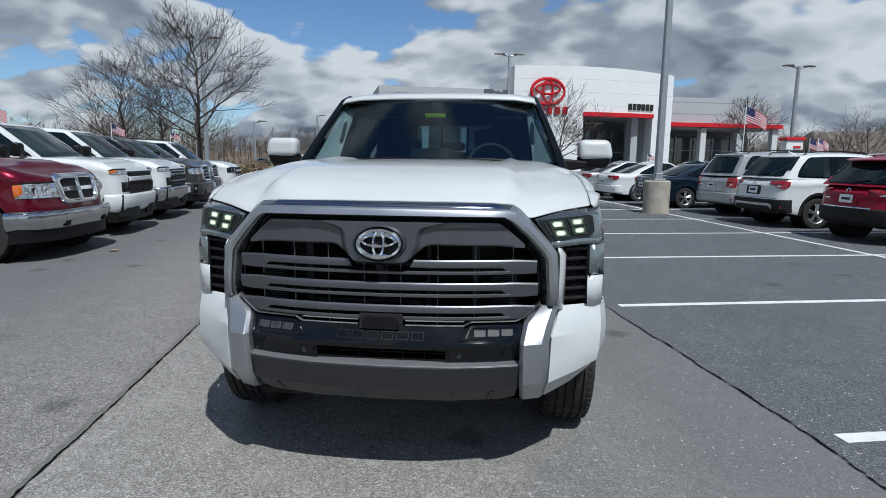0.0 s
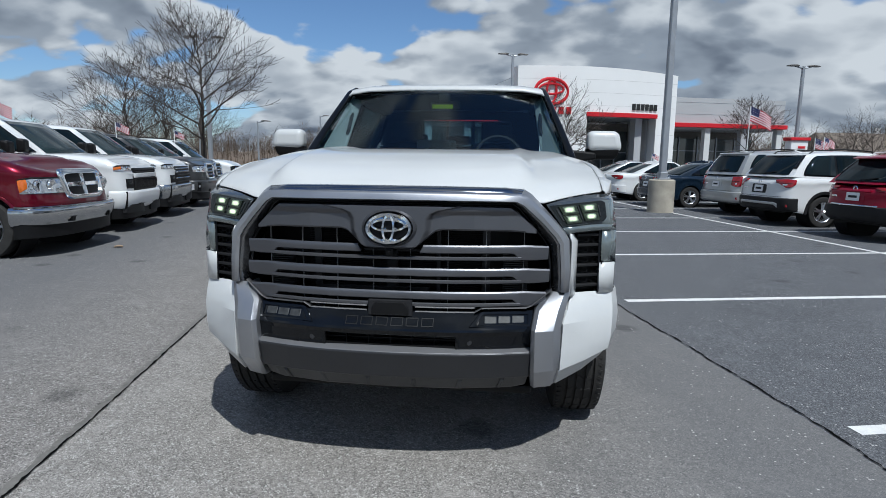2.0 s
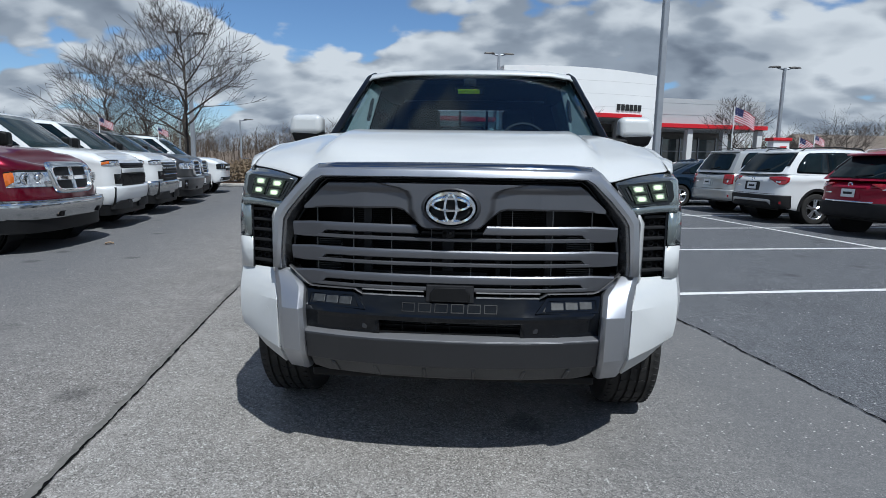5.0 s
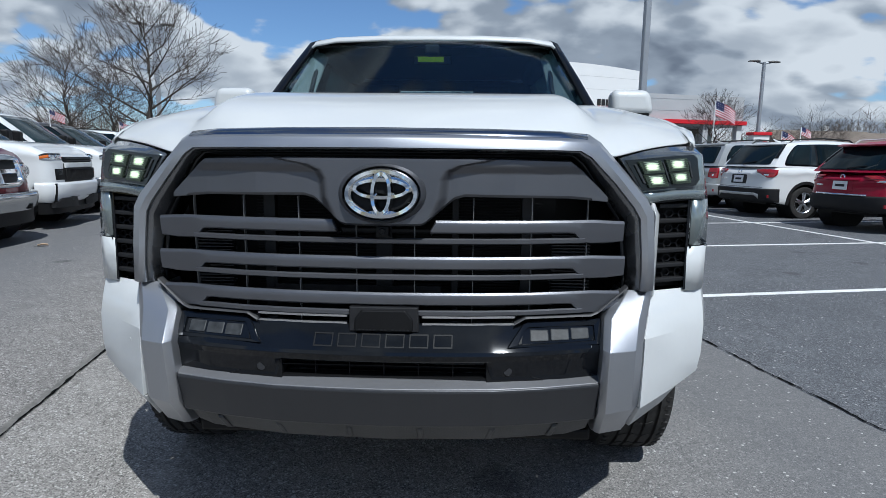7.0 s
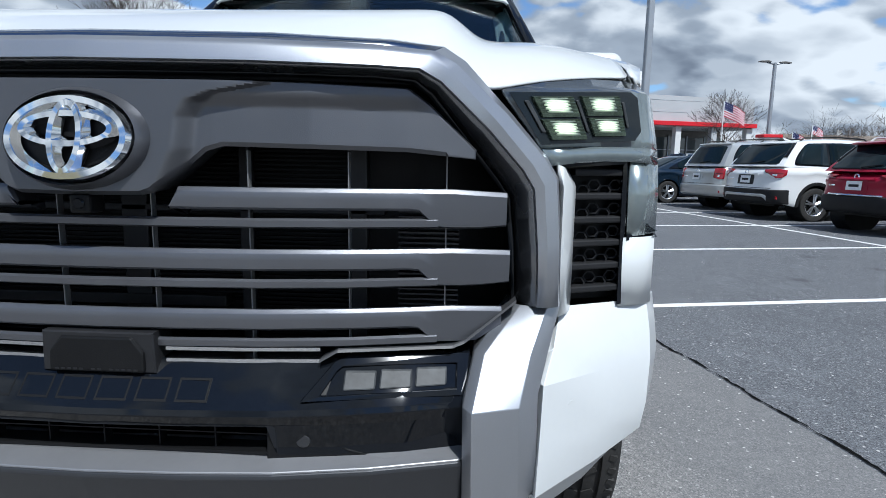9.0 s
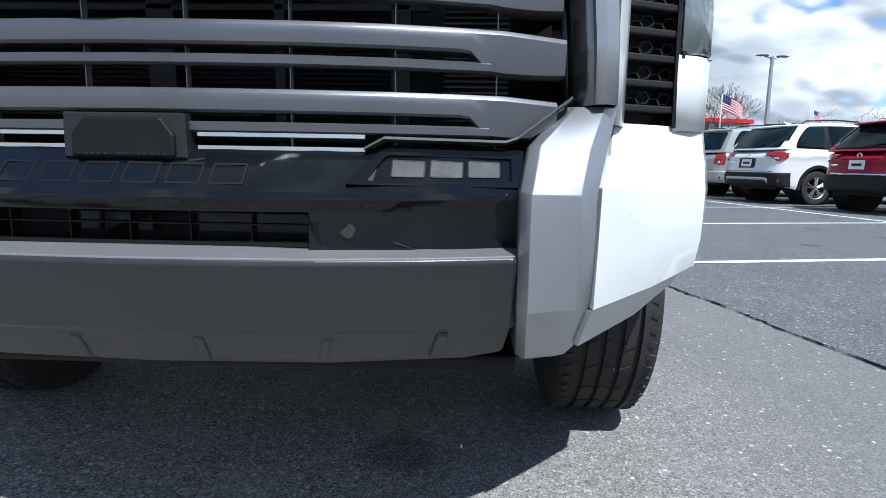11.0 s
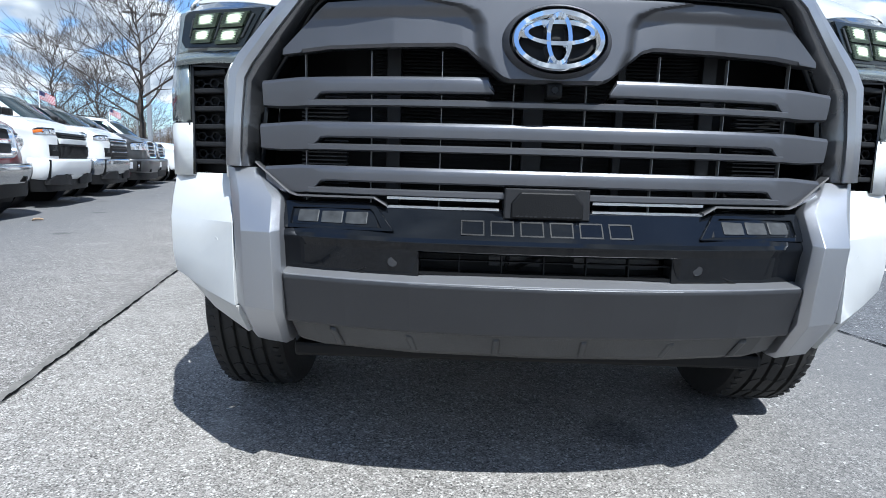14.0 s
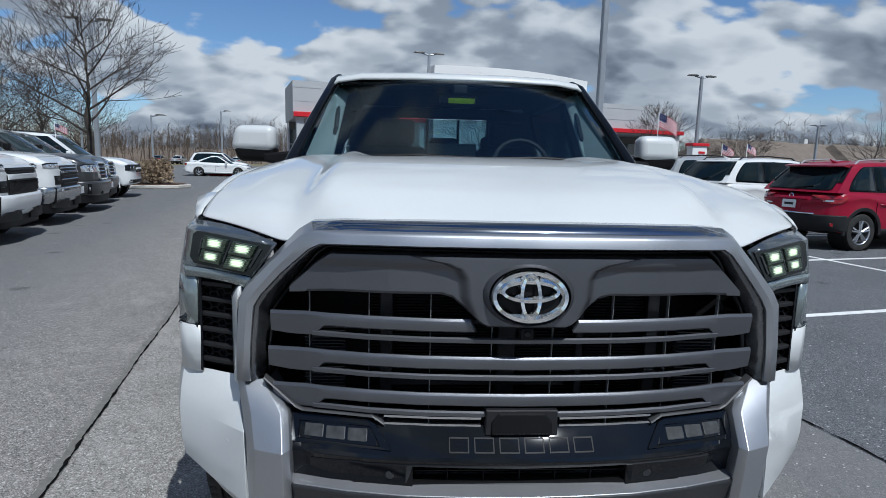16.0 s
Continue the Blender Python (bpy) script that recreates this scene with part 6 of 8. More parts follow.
    tg = th_of(gx, nf)
    lz0, lz1, lend = c["lamp"]
    tl0, tl1 = th_of(gx + 0.02, nf), lend
    rise = c.get("lamp_rise", 0.0)
    for s in (1, -1):
        ths = [s * q for q in span(tl0, tl1, 9)]
        lows, highs = [(tl0, lz0), (tl1, lz0 + rise)], [(tl0, lz1), (tl0 + (tl1 - tl0) * 0.7, lz1 + rise * 0.2), (tl1, lz1 - 0.03 + rise * 0.4)]
        lamp = patch("headlamp", front, ths, lows, highs, c.get("lamp_mat", M_HEADLENS), root, 0.012, 0.06, "clear headlamp with bright reflectors")
        for k in range(2):
            tm = tl0 + (tl1 - tl0) * (0.24 + 0.3 * k)
            hgt = (lz1 - lz0) * 0.36
            p = front(s * tm, (lz0 + lz1) / 2 + rise * 0.35, 0.014)
            bm = bmesh.new()
            lathe(bm, [(0.004, 0.0), (hgt * 0.5, -0.003), (hgt * 0.8, -0.008), (hgt, -0.006), (hgt * 1.08, 0.01)], 16, "Y", p)
            part("reflector", bm, M_CHROME, lamp, smooth=60)
        patch("lamp_brow", front, ths, [(t, curve_at(highs, t) - 0.018) for t in (tl0, tl0 + (tl1 - tl0) * 0.7, tl1)], [(t, curve_at(highs, t) + 0.006) for t in (tl0, tl0 + (tl1 - tl0) * 0.7, tl1)], M_BLACK, lamp, 0.015, 0.04, nz=1, rim=0.003)
        if c.get("amber"):
            ta = tl0 + (tl1 - tl0) * c.get("amber_from", 0.78)
            patch("turn_signal", front, [s * q for q in span(ta, tl1, 4)], [(ta, lz0 + 0.35 * (lz1 - lz0) + rise * 0.8), (tl1, lz0 + rise + 0.012)], [(ta, lz1 - 0.014 + rise * 0.25), (tl1, lz1 - 0.04 + rise * 0.4)], M_AMBER, lamp, 0.017, 0.03)
    gr = patch("grille", front, span(-tg, tg, 14), gz0, gz1, M_BLACK, root, 0.01, 0.06, "dark grille")
    gm = c.get("grille_mat", M_CHROME)
    if c.get("frame_w"):
        fw_ = c["frame_w"]
        bm = bmesh.new()
        rings_ = []
        for grow, off in ((fw_, 0.0), (fw_ * 0.9, 0.03), (fw_ * 0.5, 0.052), (0.0, 0.045), (-0.012, 0.005)):
            rg = []
            for q in range(44):
                a = 2 * math.pi * (q + 0.5) / 44
                ca, sa = math.cos(a), math.sin(a)
                z = (gz0 + gz1) / 2 + math.copysign(abs(sa) ** 0.28, sa) * ((gz1 - gz0) / 2 + grow)
                x = math.copysign(abs(ca) ** 0.28, ca) * (gx + grow) * (1 - c.get("taper", 0.06) * (gz1 - z) / (gz1 - gz0))
                rg.append(front(th_of(x, nf), z, off))
            rings_.append(rg)
        grid(bm, rings_, close=True)
        part("grille_frame", bm, gm, gr, smooth=50)
    for z, h, m in c.get("bars", ()):
        tb = th_of(gx * 0.97, nf)
        patch("grille_bar", front, span(-tb, tb, 14), z - h / 2, z + h / 2, m, gr, 0.034, 0.04, rim=min(0.008, h * 0.3))
    for x, wd in c.get("posts", ()):
        ta, tb = th_of(x - wd / 2, nf), th_of(x + wd / 2, nf)
        patch("grille_post", front, [ta, (ta + tb) / 2, tb], gz0, gz1, gm, gr, 0.04, 0.04)
    mesh = c.get("mesh")
    if mesh:
        bm = bmesh.new()
        for k in range(mesh[0]):
            x = -gx * 0.94 + gx * 1.88 * k / (mesh[0] - 1)
            p = front(th_of(x, nf), (mesh[1] + mesh[2]) / 2, 0.02)
            box(bm, p, (0.012, 0.015, mesh[2] - mesh[1] - 0.02))
        tagged(part("mesh_bars", bm, M_CLAD, gr), kind="stuff")
    if c.get("letters"):
        for k in range(9):
            x = -0.3 + 0.075 * k
            ta, tb = th_of(x - 0.024, nf), th_of(x + 0.024, nf)
            patch("raised_bar", front, [ta, tb], c["letters"] - 0.022, c["letters"] + 0.022, M_DARKGREY, gr, 0.042, 0.03, nz=1, rim=0.003)
    for nm, a, b, z0_, z1_, m, off in c.get("panels", ()):
        for s in ((1, -1) if a > 0 else (1,)):
            patch(nm, front, [s * q for q in span(a, b, 10)] if a > 0 else span(-b, b, 16), z0_, z1_, m, root, off, 0.08)
    if truck_like:
        bz0, bz1 = c["bumper"]
        tb, out = 0.93, c.get("bumper_out", 0.1)
        bm = bmesh.new()
        rws = []
        for th in span(-tb, tb, 26):
            o = out - 0.04 * abs(th) ** 3
            rws.append([front(th, bz1, o - 0.2), front(th, bz1, o - 0.02), front(th, bz1 - 0.012, o), front(th, bz1 - 0.05, o + 0.016), front(th, (bz0 + bz1) / 2, o + 0.012),
                        front(th, bz0 + 0.05, o - 0.004), front(th, bz0, o - 0.05), front(th, bz0, o - 0.2)])
        grid(bm, rws, close=True, cap=True)
        bp = part("front_bumper", bm, c.get("bumper_mat", M_BRIGHT), root, smooth=40)
        patch("air_dam", front, span(-0.9, 0.9, 18), bz0 - 0.17, bz0 + 0.03, M_BLACK, bp, out - 0.045, 0.2)
        for s in (1, -1):
            ta, tb_ = th_of(0.4, nf) * s, th_of(0.54, nf) * s
            patch("tow_recess", front, span(ta, tb_, 3), bz0 + 0.03, bz0 + 0.1, M_BLACK, bp, out + 0.02, 0.08)
            if c.get("fogs"):
                patch("fog_recess", front, [s * q for q in span(0.56, 0.72, 4)], bz0 + 0.05, bz1 - 0.06, M_BLACK, bp, out + 0.02, 0.08)
                p = front(s * 0.64, (bz0 + bz1) / 2, out + 0.028)
                bm = bmesh.new()
                lathe(bm, [(0.0, 0.0), (0.035, -0.002), (0.045, 0.004), (0.045, 0.03)], 16, "Y", p)
                part("fog_lamp", bm, M_HEADLENS, bp, smooth=50)
            if c.get("slots"):
                patch("air_curtain", front, [s * q for q in span(0.5, 0.57, 3)], bz0 + 0.03, bz1 - 0.015, M_BLACK, bp, out + 0.018, 0.1)
                patch("lower_recess", front, [s * q for q in span(0.02, 0.62, 10)], [(0.02, bz0 - 0.08), (0.62, bz0 - 0.06)], [(0.02, bz0 + 0.09), (0.4, bz0 + 0.09), (0.52, bz0 + 0.03), (0.62, bz0 + 0.01)], M_CLAD, bp, out + 0.018, 0.1)
        if c.get("plate_front"):
            bm = bmesh.new()
            box(bm, front(0.42, (bz0 + bz1) / 2 + 0.03, out + 0.03), (0.3, 0.012, 0.15))
            part("front_plate", bm, M_PLATE, bp, bevel=0.004)

    # tail
    tz0, tz1, tin = c["tail"]
    for s in (1, -1):
        t_in, t_out = th_of(tin, nr), c.get("tail_end", 0.9)
        ths = [s * q for q in span(t_in, t_out, 10)]
        k = c.get("tail_taper", 0.5)
        tm = t_in + (t_out - t_in) * 0.5
        lows = [(t_in, tz0 + k * (tz1 - tz0)), (tm, tz0), (t_in + (t_out - t_in) * 0.8, tz0 + 0.01), (t_out, tz0 + 0.5 * k * (tz1 - tz0))]
        highs = [(t_in, tz1 - 0.1 * k * (tz1 - tz0)), (tm, tz1), (t_out, tz1 - 0.15 * k * (tz1 - tz0))]
        tl = patch("tail_lamp", rear, ths, lows, highs, M_TAIL, root, 0.014, 0.08, "red tail lamp")
        a, b = t_in + (t_out - t_in) * 0.3, t_in + (t_out - t_in) * 0.6
        zc = tz0 + (tz1 - tz0) * 0.22
        patch("reverse_lens", rear, [s * q for q in span(a, b, 3)], zc, zc + (tz1 - tz0) * 0.2, M_HEADLENS, tl, 0.018, 0.03, nz=1, rim=0.004)
        patch("lamp_band", rear, [s * q for q in span(t_in + 0.02, t_out - 0.05, 6)], tz0 + (tz1 - tz0) * 0.5, tz0 + (tz1 - tz0) * 0.58, M_DARKRED, tl, 0.017, 0.03, nz=1, rim=0.003)
    pz = c.get("plate", 0.83)
    tp = th_of(0.25, nr)
    rec = patch("plate_recess", rear, span(-tp, tp, 4), pz - 0.11, pz + 0.11, c.get("recess", paint), root, 0.004, 0.05)
    bm = bmesh.new()
    ang = -math.atan2(rear(0, pz + 0.08).y - rear(0, pz - 0.08).y, 0.16)
    box(bm, rear(0, pz, 0.014), (0.31, 0.008, 0.155), Matrix.Rotation(ang, 3, "X"))
    part("number_plate", bm, M_PLATE, rec, bevel=0.003)
    bm = bmesh.new()
    box(bm, rear(0, pz, 0.0195), (0.2, 0.003, 0.045), Matrix.Rotation(ang, 3, "X"))
    part("plate_bar", bm, M_BRACE, rec)
    if c.get("handle_strip"):
        z = c["handle_strip"]
        ts = th_of(0.36, nr)
        patch("tailgate_strip", rear, span(-ts, ts, 6), z, z + 0.03, c.get("strip_top", paint), root, 0.022, 0.05, nz=1, rim=0.004)
    if c.get("badge_rear"):
        bm = bmesh.new()
        p = rear(0, c["badge_rear"], 0.008)
        lathe(bm, [(0.03, 0.0), (0.042, 0.012), (0.055, 0.0)], 24, "Y", p)
        part("badge", bm, M_CHROME, root, smooth=40)
        patch("name_bar", rear, span(th_of(0.42, nr), th_of(0.6, nr), 2), c["badge_rear"] - 0.17, c["badge_rear"] - 0.14, M_CHROME, root, 0.006, 0.02, nz=1, rim=0.002)
    # tailgate seam
    if not truck_like:
        tsm = th_of(W * 0.78, nr)
        bzr = c["rear_bumper"][1]
        patch("tailgate_gap", rear, span(-tsm, tsm, 12), bzr + 0.02, bzr + 0.03, M_BLACK, root, 0.002, 0.02, nz=1, rim=0.001)
    bz = c["rear_bumper"]
    rb = patch("rear_bumper", rear, span(-0.97, 0.97, 30), bz[0], bz[1], c.get("rear_mat", M_CLAD), root, 0.022, 0.16, nz=4, rim=0.02)
    if c.get("strip"):
        z, hgt, m, wdt = c["strip"]
        ts = th_of(W * wdt, nr)
        patch("bumper_strip", rear, span(-ts, ts, 16), [(0, z), (abs(ts) * 0.8, z), (abs(ts), z - c.get("strip_drop", 0.0))], [(0, z + hgt), (abs(ts) * 0.8, z + hgt), (abs(ts), z + hgt - c.get("strip_drop", 0.0) * 0.4)], m, rb, 0.04, 0.06, nz=2, rim=min(0.012, hgt * 0.3))
    for s in (1, -1):
        patch("reflector", rear, [s * q for q in span(0.6, 0.7, 3)], bz[0] + 0.1, bz[0] + 0.16, M_TAIL, rb, 0.027, 0.03, nz=1, rim=0.004)
    if c.get("spoiler"):
        bm = bmesh.new()
        rws = []
        for u in (-0.98, -0.9, -0.5, 0, 0.5, 0.9, 0.98):
            a = hatch(u, 0.99)
            back_ = c.get("spoiler_len", 0.2) - 0.05 * abs(u)
            rws.append([a + Vector((0, -0.16, 0.012)), a + Vector((0, back_ * 0.5, 0.016)), a + Vector((0, back_, -0.012)), a + Vector((0, back_ - 0.01, -0.035)), a + Vector((0, 0.0, -0.05))])
        grid(bm, rws, close=True, cap=True)
        part("roof_spoiler", bm, c["spoiler"], root, smooth=50)
        if c.get("cheeks"):
            for s in (1, -1):
                bm = bmesh.new()
                grid(bm, [[hatch(s * u, t, 0.012) for u in (0.87 + 0.03 * t, 0.93 + 0.03 * t, 0.985)] for t in (0.35, 0.6, 0.8, 0.95)])
                part("pillar_cheek", bm, M_GLOSS, root, smooth=60, solid=0.006)
        bm = bmesh.new()
        tube(bm, [hatch(0, rt0 - 0.03, 0.02), hatch(0, rt0 + 0.02, 0.03), hatch(-0.42, rt0 + 0.12, 0.022)], 0.01, 5)
        part("rear_wiper", bm, M_BLACK, root)
    if truck_like:
        bm = bmesh.new()
        y = y3 + 0.08
        box(bm, (0, (y + L - 0.1) / 2, curve_at(top, L - 0.5) + 0.03), (W * 1.6, L - 0.12 - y, 0.03))
        part("bed_cover", bm, M_BLACK, root, bevel=0.01)
    bm = bmesh.new()
    box(bm, (0, L / 2, sill + 0.08), (W * 1.3, L * 0.86, 0.16))
    part("underbody", bm, M_BLACK, root)
    return root


def parked(x, y, heading, back=0.0):
    """A pose whose -y points along the heading (degrees) with the reference point back metres behind the nose."""
    h = radians(heading)
    nose = Vector((x, y, 0)) + back * Vector((math.cos(h), math.sin(h), 0))
    return pose(nose.x, nose.y, 0, 0, 0, 90 + heading)


PICKUP = dict(L=5.85, W=2.05, H=1.98, sill=0.42, wf=0.95, wr=4.6, r=0.41, gap=0.09, bed=True, wb=0.93, wt=0.77, crown=0.035, nose_n=3.4, nose_d=0.5, tail_n=6, tail_d=0.2, bow=0.2, rbow=0.03,
              top=[(0, 1.2), (0.06, 1.25), (0.2, 1.3), (0.5, 1.345), (1.0, 1.385), (1.5, 1.4), (3.9, 1.4), (4.0, 1.44), (5.85, 1.44)],
              nose=[(0.4, 0.02), (0.75, 0.0), (1.0, 0.0), (1.12, 0.02), (1.22, 0.06), (1.3, 0.12)], back=[(0.5, 0.0), (1.4, 0.02)],
              glass=(1.42, 2.3, 3.6, 3.92), doors=[1.7, 2.78, 3.8], dpillar=0.06, kick=0.0, grille=(0.52, 0.82, 1.12), lamp=(0.9, 1.1, 0.8), bumper=(0.42, 0.7), tail=(0.9, 1.34, 0.86), tail_taper=0.0, rear_bumper=(0.5, 0.72),
              plate=0.62, hatch_glass=(0.25, 0.85, 0.7, 0.7))
RAM = dict(PICKUP, H=2.0, mirror=M_BLACK, amber=True, wf=0.82, dome=0.03, grille=(0.45, 0.85, 1.16), frame_w=0.07, taper=0.1, lamp=(0.89, 1.11, 0.8), lamp_rise=0.0, bumper=(0.45, 0.71), fogs=False,
           nose=[(0.4, 0.02), (0.7, -0.02), (0.85, 0.0), (1.0, 0.03), (1.15, 0.06), (1.24, 0.11), (1.3, 0.16)], nose_n=2.9, nose_d=0.56, bars=((1.005, 0.065, M_CHROME),), posts=((0.0, 0.1),),
           panels=(("bumper_step", 0.0, 0.88, 0.69, 0.72, M_BRIGHT, 0.1),), handle=M_CHROME)
CHEV = dict(PICKUP, H=2.06, amber=True, glass=(1.18, 2.02, 3.5, 3.84), doors=[1.5, 2.6, 3.7], grille=(0.62, 0.78, 1.2), lamp=(1.15, 1.25, 0.8), bumper=(0.43, 0.78), bumper_out=0.05, amber_from=0.55, bumper_mat=M_CARWHITE, slots=True, letters=1.06, mesh=(26, 0.8, 1.0), mirror=M_BLACK,
            top=[(0, 1.26), (0.06, 1.32), (0.2, 1.365), (0.5, 1.4), (1.0, 1.44), (1.5, 1.45), (3.9, 1.45), (4.0, 1.48), (5.85, 1.48)],
            nose=[(0.4, 0.03), (0.75, 0.0), (1.05, 0.0), (1.2, 0.02), (1.3, 0.07), (1.38, 0.13)], nose_n=4.0, nose_d=0.46,
            bars=((1.06, 0.085, M_CARWHITE), (1.13, 0.018, M_CLAD), (1.165, 0.018, M_CLAD)), panels=(("fog_housing", 0.2, 0.47, 0.82, 1.0, M_BLACK, 0.014), ("fog_lens", 0.28, 0.44, 0.9, 0.98, M_LAMPDARK, 0.02)))
CHEV2 = dict(CHEV, amber=False, letters=None, mesh=None, grille_mat=M_BRACE, bumper_mat=M_BUMPER, bars=((0.84, 0.02, M_BRACE), (0.92, 0.03, M_BRIGHT), (1.0, 0.02, M_BRACE), (1.07, 0.05, M_BRIGHT), (1.15, 0.025, M_BRIGHT)), plate_front=True)
DARKP = dict(PICKUP, H=2.0, mirror=M_BLACK, glass=(1.25, 2.1, 3.55, 3.88), doors=[1.55, 2.65, 3.72], grille=(0.42, 0.84, 1.2), frame_w=0.06, lamp=(1.0, 1.2, 0.8), bumper=(0.42, 0.78), bumper_mat=M_CHAR, fogs=True, bars=((0.93, 0.03, M_BRIGHT), (1.02, 0.03, M_BRIGHT), (1.11, 0.03, M_BRIGHT)), plate_front=True,
             top=[(0, 1.22), (0.06, 1.28), (0.2, 1.33), (0.5, 1.37), (1.0, 1.41), (1.5, 1.42), (3.9, 1.42), (4.0, 1.45), (5.85, 1.45)])
TAHOE = dict(PICKUP, bed=False, L=5.2, H=2.05, sill=0.36, wf=0.95, wr=3.9, r=0.4, gap=0.08, wb=0.94, wt=0.79, top=[(0, 1.12), (0.06, 1.18), (0.2, 1.24), (0.6, 1.3), (1.0, 1.33), (1.5, 1.35), (5.0, 1.36), (5.2, 1.3)],
             nose=[(0.4, 0.04), (0.6, 0.0), (0.9, 0.0), (1.1, 0.02), (1.2, 0.07), (1.28, 0.13)], back=[(0.5, 0.0), (1.35, 0.03)], tail_n=5, tail_d=0.3,
             glass=(1.4, 2.3, 4.8, 5.14), doors=[1.7, 2.8, 3.75, 4.9], grille=(0.5, 0.86, 1.12), bars=((0.99, 0.06, M_CARWHITE),), lamp=(0.92, 1.12, 0.82), lamp_mat=M_LAMPDARK, rails=M_BLACK, fogs=False,
             panels=(("lower_intake", 0.0, 0.62, 0.5, 0.62, M_BLACK, 0.008), ("fog_lens", 0.5, 0.68, 0.52, 0.58, M_HEADLENS, 0.014)), rear_mat=M_CARWHITE, spoiler=M_CARWHITE, tail=(0.9, 1.35, 0.8))

# noses of the row, along and across the bays
left_row = [("pickup_truck", "deep red pickup with a chrome cross grille and bumper", "pickup truck", M_RED, RAM, (-4.5, 9.35), 9.0),
            ("pickup_truck", "white pickup with a black two-tier grille", "pickup truck", M_CARWHITE, CHEV, (-4.7, 12.2), 15.0),
            ("pickup_truck", "white pickup with a chrome front bumper", "pickup truck", M_CARWHITE, CHEV2, (-4.9, 15.05), 16.0),
            ("pickup_truck", "charcoal pickup with a chrome-framed grille", "pickup truck", M_CHAR, DARKP, (-5.07, 18.0), 16.0),
            ("pickup_truck", "dark grey pickup behind the charcoal one", "pickup truck", M_CHAR, dict(DARKP, H=1.98), (-5.55, 20.75), 16.0),
            ("suv", "white full-size estate with a roof rack, nose out", "suv", M_CARWHITE, TAHOE, (-5.4, 23.6), 16.0)]
left_flags = []
for nm, lab, cat, pm, cfg, (u, v), head in left_row:
    nose = U * u + V * v
    hv = radians(head)
    left_flags.append(nose - Vector((math.cos(hv), math.sin(hv), 0)) * 2.25 + Vector((math.sin(hv), -math.cos(hv), 0)) * 0.8)
    vehicle(nm, lab, cat, parked(nose.x, nose.y, head), pm, cfg, "vehicles in the nose-out row")

SUV = dict(L=4.62, W=1.82, H=1.68, sill=0.3, wf=0.92, wr=3.6, r=0.35, gap=0.06, wb=0.94, wt=0.74, clad=True, crown=0.03, nose_n=2.6, nose_d=0.6, tail_n=3.2, tail_d=0.42, bow=0.22, rbow=0.1,
           top=[(0, 0.8), (0.1, 0.88), (0.3, 0.95), (0.7, 1.01), (1.2, 1.06), (2.4, 1.1), (4.3, 1.16), (4.5, 1.15), (4.62, 1.1)],
           nose=[(0.3, 0.03), (0.55, 0.0), (0.75, 0.03), (0.95, 0.14)], back=[(0.3, 0.1), (0.45, 0.02), (0.6, 0.0), (0.75, 0.03), (0.95, 0.05), (1.15, 0.1)],
           glass=(1.1, 2.0, 4.05, 4.5), doors=[1.45, 2.4, 3.3, 4.3], dpillar=0.16, kick=0.5, grille=(0.4, 0.6, 0.78), frame_w=0.02, lamp=(0.72, 0.84, 0.7),
           tail=(0.9, 1.09, 0.5), tail_taper=0.7, tail_end=0.86, plate=0.86, badge_rear=1.02, rear_bumper=(0.36, 0.66), spoiler=M_CARWHITE, cheeks=True, rails=M_BLACK, hatch_glass=(0.08, 0.92, 0.86, 0.9), spoiler_len=0.1,
           strip=(0.5, 0.06, M_SILVERP, 0.72), strip_drop=0.08, handle_strip=0.96, recess=M_BRACE)
ROGUE = dict(SUV, L=4.4, W=1.78, H=1.61, wr=3.55, r=0.345, tail=(0.87, 1.03, 0.42), tail_taper=0.8, tail_end=0.92, glass=(1.1, 2.0, 3.75, 4.28), doors=[1.5, 2.4, 3.25, 3.95], strip=(0.66, 0.028, M_CHROME, 0.6), strip_drop=0.0,
             top=[(0, 0.78), (0.1, 0.85), (0.3, 0.92), (0.7, 0.98), (1.2, 1.02), (2.4, 1.05), (4.1, 1.11), (4.28, 1.08), (4.4, 1.02)], back=[(0.3, 0.12), (0.45, 0.02), (0.6, 0.0), (0.72, 0.04), (0.9, 0.05), (1.1, 0.14)],
             spoiler=M_REDSUV, spoiler_len=0.26, cheeks=True, rails=M_SILVERP, plate=0.83, badge_rear=0.98, handle_strip=0.93, recess=M_REDSUV, tail_n=2.7, tail_d=0.5, spokes=5)
SILV = dict(SUV, L=4.7, H=1.74, clad=False, tail=(0.8, 1.08, 0.66), tail_taper=0.15, tail_end=0.8, spoiler=M_SILVERP, cheeks=False, rear_mat=M_SILVERP, strip=None, rails=M_BLACK, glass=(1.2, 2.0, 4.25, 4.6), handle_strip=0.97,
            top=[(0, 0.82), (0.1, 0.9), (0.3, 0.97), (0.7, 1.03), (1.2, 1.08), (2.4, 1.11), (4.5, 1.15), (4.7, 1.12)], tail_n=3.8, hatch_glass=(0.12, 0.86, 0.84, 0.86), recess=M_SILVERP)
